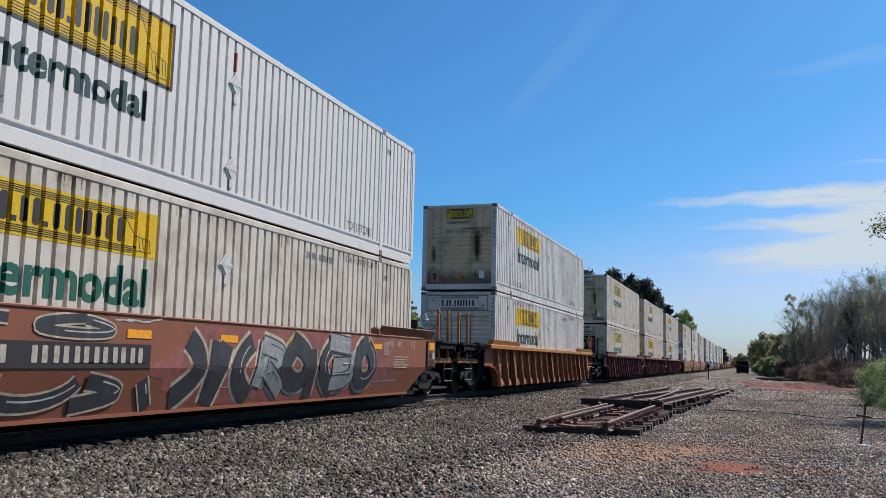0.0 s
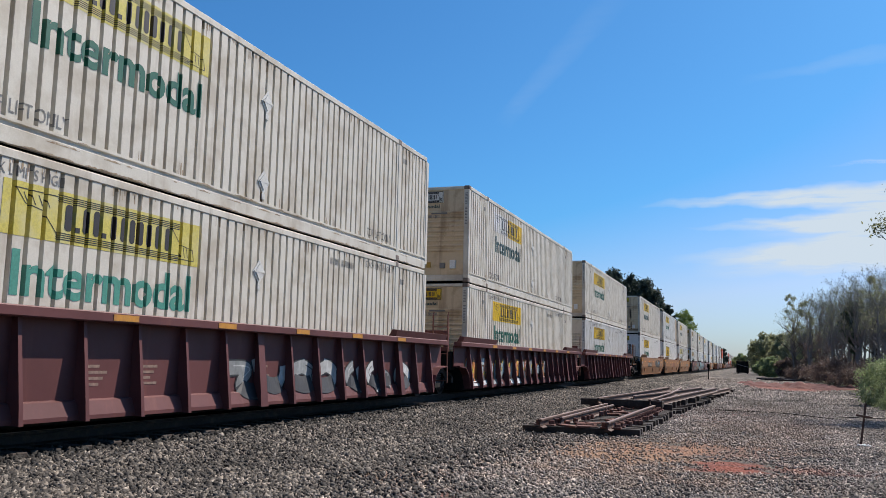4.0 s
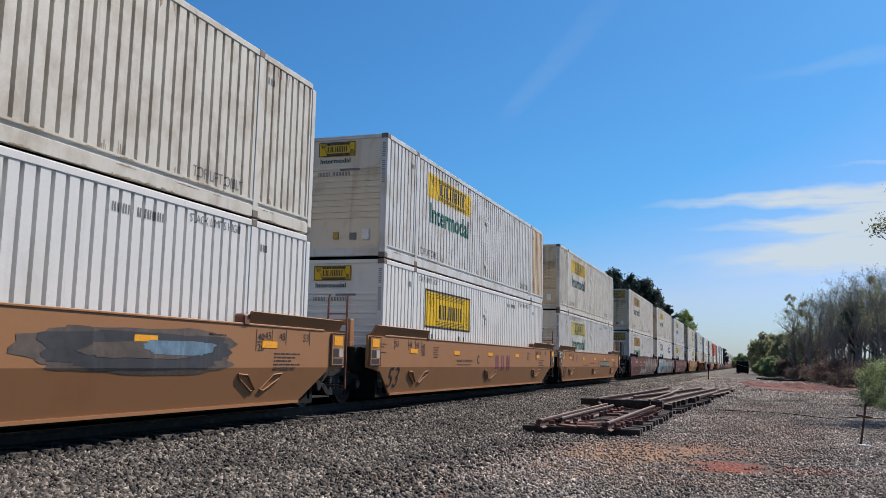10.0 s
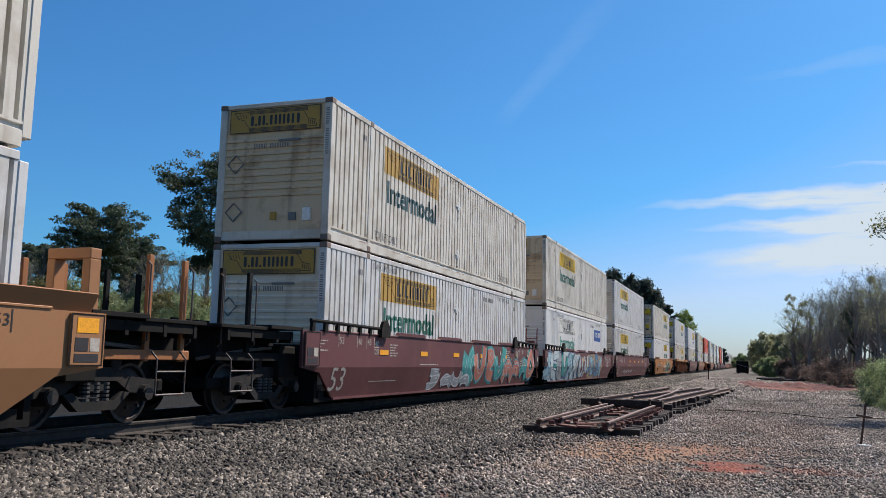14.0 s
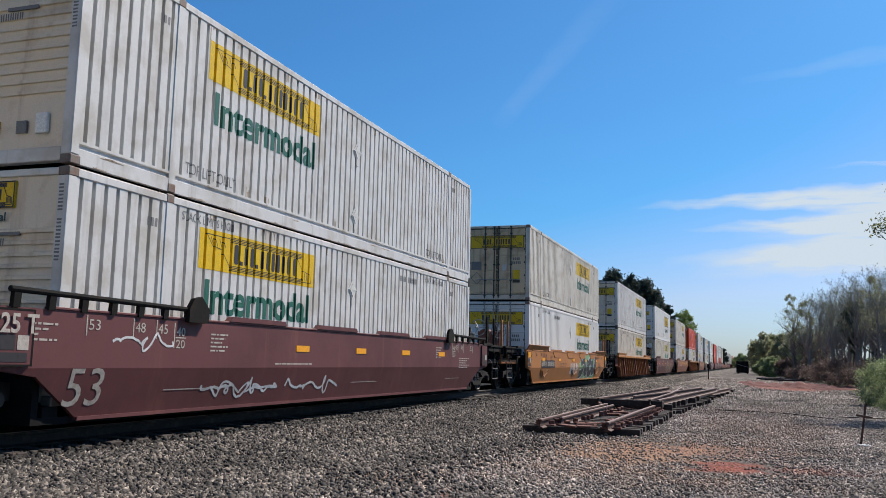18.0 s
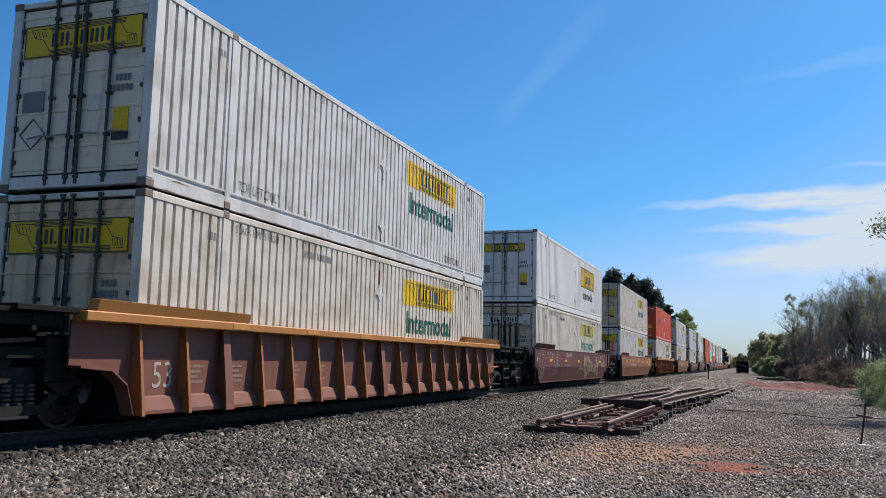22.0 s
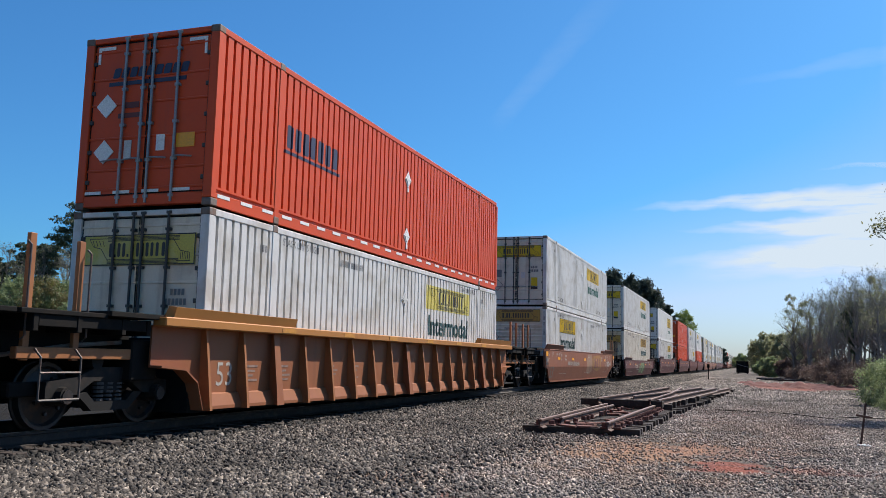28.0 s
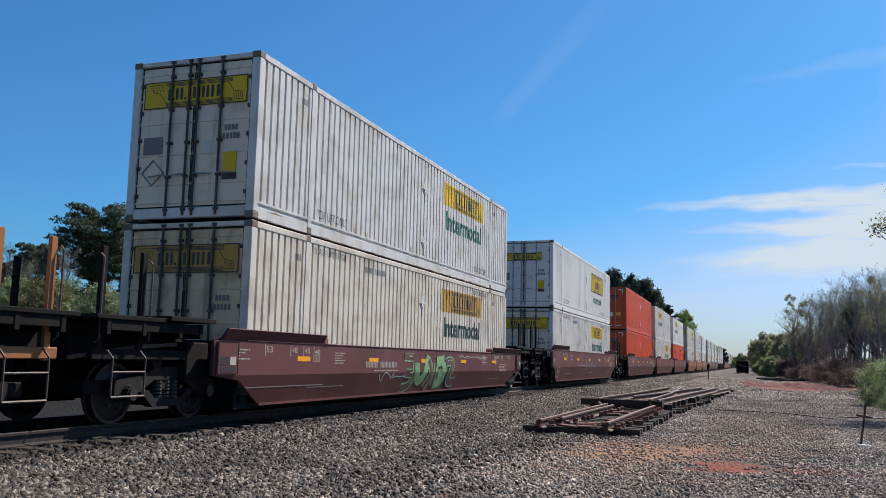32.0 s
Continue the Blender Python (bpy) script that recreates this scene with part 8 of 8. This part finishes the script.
SPRAY = {"dullred": (0.27, 0.045, 0.04), "slate": (0.12, 0.20, 0.27), "navy": (0.025, 0.035, 0.075), "maroonish": (0.10, 0.045, 0.04), "teal": (0.03, 0.26, 0.24), "blue": (0.07, 0.17, 0.30), "sky": (0.22, 0.36, 0.42), "white": (0.55, 0.55, 0.54), "black": (0.034, 0.035, 0.04), "salmon": (0.48, 0.16, 0.10), "tan": (0.30, 0.21, 0.12),
         "green": (0.20, 0.36, 0.17), "grey": (0.28, 0.29, 0.29), "cream": (0.50, 0.42, 0.30), "pink": (0.42, 0.17, 0.13), "rose": (0.27, 0.085, 0.07), "mist": (0.40, 0.47, 0.48), "soot": (0.10, 0.075, 0.06), "dusty": (0.33, 0.19, 0.125), "mustard": (0.36, 0.17, 0.045), "wine": (0.20, 0.045, 0.07), "purple": (0.12, 0.04, 0.06), "yellow": (0.60, 0.42, 0.05), "orange": (0.5, 0.17, 0.04)}


def spray(col):
    k = "spray_" + col
    if k not in MAT:
        MAT[k] = surface(k + "_paint", SPRAY[col], 0.6, grain=(9.0, 0.16), stain=(1.7, tuple(c * 0.5 for c in SPRAY[col]), 0.47, 0.75), streak=(6.0, tuple(min(0.7, c * 1.5 + 0.02) for c in SPRAY[col]), 0.55, 0.6), bump=None)
    return MAT[k]


# ---------- the train ----------
# Each unit: place of its containers' leading face at 0 s, side type, paint, coupling ahead and behind, then the upper and lower container.
def cont(mat="white", face="nose", sign="yellow", side="plain", end="narrow", word="green", endsign=None, tag=""):
    return dict(mat=mat, face=face, sign=sign, side=side, end=end, word=word, endsign=endsign, tag=tag)


D = dict(face="doors", end="wide", side="plain")
UNITS = [
    (3.55, "smooth", "terracotta", "s", "s", cont("bright", side="bordered", word="darkgreen"), cont("cream")),
    (27.17, "ribbed", "brown", "s", "s", cont("white", word="darkgreen"), cont("white", end="wide", endsign="whitesign", word="darkgreen")),
    (50.96, "ribbed", "maroon", "s", "a", cont("cream", sign="paleyellow", endsign="whitesign"), cont("cream", sign="paleyellow", endsign="whitesign", word="palegreen")),
    (70.60, "ribbed", "maroon", "a", "a", cont("cream", endsign="whitesign", word="darkgreen", tag="half"), cont("cream")),
    (90.19, "ribbed", "maroon", "a", "s", cont("cream"), cont("white", side="outlined")),
    (113.91, "smooth", "tan", "s", "a", cont("cream", sign="yellow", word="darkgreen"), cont("bright", side="outlined")),
    (133.59, "smooth", "tan", "a", "a", cont("white", tag="rust"), cont("bright", side="bordered")),
    (153.06, "smooth", "tan", "a", "s", cont("cream", word="darkgreen"), cont("white", sign="paleyellow")),
    (176.70, "smooth", "maroon", "s", "a", cont("cream", sign="ochre", end="wide", word="darkgreen"), cont("white", sign="ochre", end="wide")),
    (196.29, "smooth", "maroon", "a", "a", cont("cream"), cont("bright", sign="whitesign", side="outlined", word="palegreen", tag="blue")),
    (215.69, "smooth", "maroon", "a", "s", cont("white"), cont("white")),
    (239.30, "smooth", "orange", "s", "s", cont("cream", **D), cont("bright", **D)),
    (262.93, "ribbed", "darkbrown", "s", "s", cont("white", **D), cont("cream", **D)),
    (286.28, "smooth", "maroon", "s", "s", cont("bright", "doors", side="bordered", end="narrow", word="darkgreen"), cont("cream", "doors", "paleyellow", "plain", "wide", "palegreen", "whitesign")),
    (309.92, "smooth", "terracotta", "s", "s", cont("cream", **D), cont("white", **D)),
    (333.23, "ribbed", "brown", "s", "s", cont("red", "doors", side="schneider", end="schneider"), cont("white", "doors", "paleyellow", "plain", "wide", "darkgreen")),
    (356.86, "smooth", "terracotta", "s", "s", cont("white", **D), cont("white", "nose", "yellow", "outlined", "wide", "darkgreen", "ochre")),
    (380.40, "smooth", "maroon", "s", "s", cont("white", **D), cont("cream", "doors", "ochre", "plain", "wide", "darkgreen")),
    (404.10, "smooth", "maroon", "s", "s", cont("bright", "doors", side="bordered", end="narrow"), cont("white", **D)),
]
far_rng = random.Random(4)
y_unit = 404.10
for i in range(34):
    pos = i % 3
    y_unit += 23.65 if pos == 0 else 19.55
    lead, tail = ("s", "a", "a")[pos], ("a", "a", "s")[pos]
    up = cont("red", "doors", side="", end="schneider") if i in (0, 12, 20, 27) else cont(far_rng.choice(("white", "cream", "bright")), far_rng.choice(("doors", "nose")), side="plain", word="darkgreen", end="wide")
    lo = cont("red", "doors", side="", end="schneider") if i in (0, 2, 12, 21) else cont(far_rng.choice(("white", "cream", "white")), "doors", side="plain", word="darkgreen", end="wide")
    UNITS.append((y_unit, "ribbed" if i in (9, 10, 11, 18) else "smooth", "maroon" if (i // 3) % 3 != 1 else "terracotta", lead, tail, up, lo))

PAINT = {"terracotta": "faded terracotta", "brown": "orange-brown", "maroon": "dark maroon", "tan": "clean tan", "orange": "faded orange", "darkbrown": "dark brown"}
TONE = {"white": "off-white", "cream": "grimy cream-white", "bright": "clean bright white", "red": "orange-red"}
MOVERS = []
LOW = {17: 0.80, 11: 0.94}
LOWERED = {"side_plate", "top_chord", "guide_flange", "latch_block", "chord_step", "gusset", "placard_board", "reflector", "lettering", "data_mark", "number_mark", "number_panel", "brand_mark", "graffiti", "buffed_patch", "guide_line", "marking", "lifting_lug"}
TAN_TAPE, MAROON_TAPE = ((1.48, 4.75, 8.03, 11.33, 14.5), 1.16), ((2.52, 5.03, 7.54, 10.05, 12.56), 1.10)
TAPE = {0: ((1.8, 5.9, 8.0, 10.1, 13.7), 1.22), 5: TAN_TAPE, 6: TAN_TAPE, 7: TAN_TAPE, 8: MAROON_TAPE, 9: MAROON_TAPE, 10: ((5.7, 8.2, 10.7, 13.2), 1.11), 13: ((1.8, 4.87, 7.94, 11.0, 14.07), 1.03)}


def build_train():
    for i, (y, kind, paint, lead, tail, up, lo) in enumerate(UNITS):
        near = i < 20
        label = f"{PAINT[paint]} steel well car with {'smooth' if kind == 'smooth' else 'ribbed'} sides under two containers"
        plate = "plate" if i in (2,) or (i == 4) else ("drum" if i in (5, 11) else "")
        trim = {"darkbrown": "chordgold", "brown": "chordgold"}.get(paint)
        car = well_car(kind, paint, pose(TRACK_X, y, RAIL_Z), label, "single" if lead == "s" else "art", "single" if tail == "s" else "art", near, plate, trim, "bar" if 8 <= i <= 10 else ("steps" if i == 11 else "flange"), {0: "drum", 1: "drum", 4: "frame", 7: "frame", 10: "drum", 11: "drum"}.get(i, ""), TAPE.get(i))
        MOVERS.append((car, y, RAIL_Z))
        if near:
            stencils(car, kind, paint in ("tan", "orange"), "125" if i == 4 else "53", {5: "B", 6: "C", 7: "A"}.get(i, ""), i in (11, 16), i == 11, i == 17)
        for c, z, upper in ((lo, RAIL_Z + 0.326, False), (up, RAIL_Z + 3.255, True)):
            red = c["mat"] == "red"
            lab = f"{TONE[c['mat']]} corrugated container, {'doors' if c['face'] == 'doors' else 'blank end'} leading, {'on another' if upper else 'in a well car'}"
            ob = container("shipping_container", lab, pose(TRACK_X, y, z), detail=near, upper=upper, rust={1: "heavy", 2: "light", 5: "light"}.get(i, "") if upper else "", **c)
            if c["tag"] == "blue":
                b = part("blue_sign", flat_mesh(ribbed_strip(11.85, 13.98, H - 1.10, H - 0.50, 0.004), "blue_sign", MAT["blue"]), None, ob, "blue sign with white blocks")
                vs, fs = strokes(6, 0.24, 0.28, 3)
                part("brand_mark", flat_mesh(ribbed_letters(vs, fs, 12.25, H - 0.90, 0.006), "brand_mark", MAT["placard"]), None, b)
            if (i, upper) in ((4, False), (7, False), (7, True), (12, False), (16, False), (0, True)):
                part("red_tick", shared("tick", lambda: flat_mesh(ribbed_strip(8.08, 8.14, H - 0.62, H - 0.30, 0.004), "red_tick", spray("dullred"))), None, ob, "red painted tick above the placard")
            MOVERS.append((ob, y, z))
        if i == 0:
            number_panel(car, 2.4, True, 3.75)
            smudge(car, 61, 6.3, 14.6, 0.20, 1.40, "rose", 0.0015)
            graffiti(car, 1, 0.6, 6.3, 0.20, 0.75, ("black",), "cream", "", "", 1.5, edge_w=0.03)
            graffiti(car, 12, 0.6, 5.6, 1.09, 1.43, ("black",), "cream", "", "", 1.5, edge_w=0.025)
            graffiti(car, 2, 6.8, 13.6, 0.20, 1.43, ("black", "black", "grey"), "black", "cream", "", 0.95, edge_w=0.028)
            scrawl(car, 62, 5.35, 6.2, 1.34, 1.44, "white", 0.014)
        if i == 2:
            graffiti(car, 22, 7.2, 15.0, 0.24, 0.95, ("grey", "white"), "black", "", "", 1.0, "ribbed")
        if i == 3:
            graffiti(car, 23, -0.2, 10.4, 0.36, 1.05, ("grey", "orange", "mist", "salmon"), "black", "orange", "yellow", 0.62, "ribbed", 0.02)
            graffiti(car, 24, -0.3, 6.5, 0.20, 0.42, ("white", "grey"), "grey", "", "", 2.2, "ribbed", 0.01)
        if i == 5:
            number_panel(car, 3.38, True, 3.1)
            smudge(car, 50, 9.3, 13.5, 0.70, 1.32, "soot", 0.004)
            smudge(car, 51, 9.5, 13.3, 0.76, 1.26, "black")
            smudge(car, 52, 10.2, 12.4, 0.90, 1.12, "soot", 0.009)
            smudge(car, 53, 11.3, 12.9, 0.96, 1.16, "slate", 0.0105)
        if i == 6:
            part("brand_mark", flat_mesh(on_side(*bars([(0.0, 0.14), (0.22, 0.36), (0.66, 0.80), (0.88, 1.02), (1.34, 1.48), (1.58, 1.72)], 0.50, 0.03), 8.62, 0.66), "brand_mark", spray("wine")), None, car)
        if i == 7:
            number_panel(car, 9.82, True, 3.16)
            part("lettering", flat_mesh(on_side(*words("GWG33G", 0.64, 0.11, 0.012), 4.62, 1.32), "lettering", MAT["greyink"]), None, car, "small stencilled shop code")
        if i in (7, 10):          # load mark on the leading end board
            if i == 7:
                part("number_panel", Shape().box(SIDE_X + 0.03, SIDE_X + 0.045, -1.22, -0.16, 1.10, 1.42, 0.006).mesh("number_panel", MAT["ink"]), None, car, "black panel with a load mark")
                part("reflector", Shape().box(SIDE_X + 0.04, SIDE_X + 0.05, -0.55, -0.17, 1.11, 1.17).box(SIDE_X + 0.04, SIDE_X + 0.05, -0.34, -0.17, 1.17, 1.38).mesh("reflector", MAT["amber"]), None, car, "amber corner reflector")
            vs, fs = words("125 T", 0.62, 0.22, 0.02)
            part("lettering", flat_mesh(Shape().add([(SIDE_X + 0.052, u - 1.16, v + 1.16) for u, v in vs], fs), "lettering", MAT["whitesign" if i == 7 else "stencil"]), None, car, "stencilled load mark")
        if i == 8:
            graffiti(car, 3, 5.6, 9.0, 0.20, 0.75, ("grey",), "white", "", "", 0.8)
            graffiti(car, 13, 8.2, 16.7, 0.22, 1.42, ("teal", "salmon", "salmon"), "sky", "teal", "cream", 1.1)
        if i == 9:
            smudge(car, 64, -1.0, 6.9, 0.16, 1.43, "mist", 0.0012)
            for q in range(7):
                smudge(car, 70 + q, -0.7 + q * 1.0, 0.5 + q * 1.0, 0.25 + 0.3 * (q % 3), 0.6 + 0.35 * (q % 3), ("sky", "teal", "white", "blue")[q % 4], 0.0018 + 0.0002 * q)
            graffiti(car, 4, -0.9, 6.7, 0.20, 1.43, ("sky", "mist", "grey", "teal"), "navy", "slate", "", 1.05, edge_w=0.03)
            scrawl(car, 44, -0.6, 6.6, 0.3, 1.3, "navy", 0.016, 0.5)
            graffiti(car, 5, 7.0, 8.6, 0.25, 1.3, ("mist", "grey"), "white", "", "", 0.55, edge_w=0.02)
            smudge(car, 65, 8.4, 13.1, 0.20, 1.42, "tan", 0.0012)
            graffiti(car, 15, 8.5, 12.8, 0.20, 1.42, ("blue", "sky", "slate"), "navy", "", "sky", 0.85, edge_w=0.03)
            scrawl(car, 35, 14.0, 16.2, 0.95, 1.35, "white")
        if i == 10:
            scrawl(car, 6, 2.8, 5.0, 0.30, 0.62, "white", 0.026, 1.0)
            scrawl(car, 66, 2.9, 5.0, 0.34, 0.58, "white", 0.022, 0.8)
            scrawl(car, 67, 5.3, 7.2, 0.30, 0.62, "white", 0.026, 0.9)
            scrawl(car, 16, 0.7, 1.85, 1.0, 1.25, "white", 0.02, 1.3)
        if i == 11:
            number_panel(car, 1.2, True, 2.5)
            smudge(car, 63, 9.3, 13.95, 0.12, 1.40, "green", 0.0015)
            graffiti(car, 7, 9.5, 13.8, 0.16, 1.42, ("black",), "black", "white", "sky", 1.15)
            part("brand_mark", flat_mesh(on_side(*bars([(0.0, 0.16), (0.24, 0.40), (0.66, 0.82), (0.90, 1.06), (1.34, 1.50), (1.66, 1.82)], 0.52, 0.03), 7.10, 0.46), "brand_mark", spray("white")), None, car)
            scrawl(car, 36, 7.3, 9.0, 0.55, 0.80, "white", 0.012)
        if i == 12:
            scrawl(car, 37, 2.0, 3.0, 1.38, 1.44, "cream", 0.008)
        if i == 13:
            graffiti(car, 8, 9.25, 13.7, 0.20, 1.36, ("tan",), "purple", "", "", 0.9)
            scrawl(car, 18, 2.5, 3.4, 0.25, 1.40, "white", 0.018, 0.8)
            number_panel(car, 4.9, False, 1.3, 1.20)
            for k in range(14):
                part("reflector_tape", shared("redtape", lambda: flat_mesh(rect_on_side(0.0, 0.24, 1.10, 1.155, 0.005), "reflector_tape", spray("dullred"))), None, car, "faded red reflective tape", at=pose(0, 0.1 + 0.30 * k, 0))
            number_panel(car, 8.0, False, 1.2, 0.62)
        if i == 14:
            scrawl(car, 9, 3.0, 9.4, 1.10, 1.36, "yellow", 0.02)
            scrawl(car, 39, 9.6, 14.5, 0.95, 1.25, "yellow", 0.02)
            number_panel(car, 3.3, False, 3.1)
            smudge(car, 54, 15.2, 16.05, 0.78, 1.38, "yellow")
        if i == 16:
            number_panel(car, 3.5, False, 2.9)
            smudge(car, 56, 8.4, 9.9, 0.42, 1.38, "dusty", 0.0015)
            graffiti(car, 10, 8.5, 9.85, 0.45, 1.38, ("dusty",), "tan", "", "", 0.7, edge_w=0.012)
            smudge(car, 55, 9.85, 12.8, 0.58, 1.36, "mustard", 0.0022)
            part("brand_mark", flat_mesh(on_side(*bars([(0.0, 0.14), (0.24, 0.38), (0.66, 0.80), (0.90, 1.04), (1.34, 1.48), (1.62, 1.76)], 0.52, 0.03), 10.6, 0.68, 0.009), "brand_mark", spray("wine")), None, car)
            scrawl(car, 40, 13.9, 16.2, 0.55, 1.30, "white", 0.016, 0.7)
        if i == 17:
            number_panel(car, 4.25, False, 1.8, 0.92)
            scrawl(car, 41, 5.0, 6.6, 0.55, 0.80, "white", 0.014)
            graffiti(car, 11, 6.5, 10.15, 0.20, 1.34, ("maroonish", "green"), "green", "", "", 0.75, edge_w=0.045)
            scrawl(car, 42, 10.4, 13.2, 1.22, 1.34, "white", 0.012)
            part("guide_line", flat_mesh(on_side([(0, 0), (2.7, 0), (2.7, 0.018), (0, 0.018)], [(0, 1, 2, 3)], -0.2, 0.52), "guide_line", MAT["stencil"]), None, car, "thin white line")
        if i == 18:
            scrawl(car, 43, 6.0, 10.0, 0.5, 1.1, "grey", 0.018)
        if i in LOW:          # a car with lower sides than the others
            for ob in car.children:
                if ob.name.split(".")[0] in LOWERED:
                    ob.matrix_basis = Matrix.Translation((0, 0, 0.18 * (1 - LOW[i]))) @ Matrix.Diagonal((1, 1, LOW[i], 1)) @ ob.matrix_basis


build_train()


# ---------- what moves: the whole train rolls past ----------
def rolled(t):
    return 11.638 * t - 0.00866 * t * t + 0.000137 * t ** 3


def motions():
    times = [2.0 * k for k in range(17)]
    for ob, y, z in MOVERS:
        walk(ob, [(t, pose(TRACK_X, y - rolled(t), z)) for t in times])
    for ob in CLOUDS:          # the high cloud drifts slowly
        walk(ob, [(t, pose(-1.25 * t, 3000, -0.35 * t)) for t in (0.0, 16.0, 32.0)])
    turn = [32.0 * k / 620 for k in range(621)]
    for wh, y in WHEELS:
        walk(wh, [(t, pose(0, y, 0.42, math.degrees(rolled(t) / 0.42))) for t in turn])


motions()
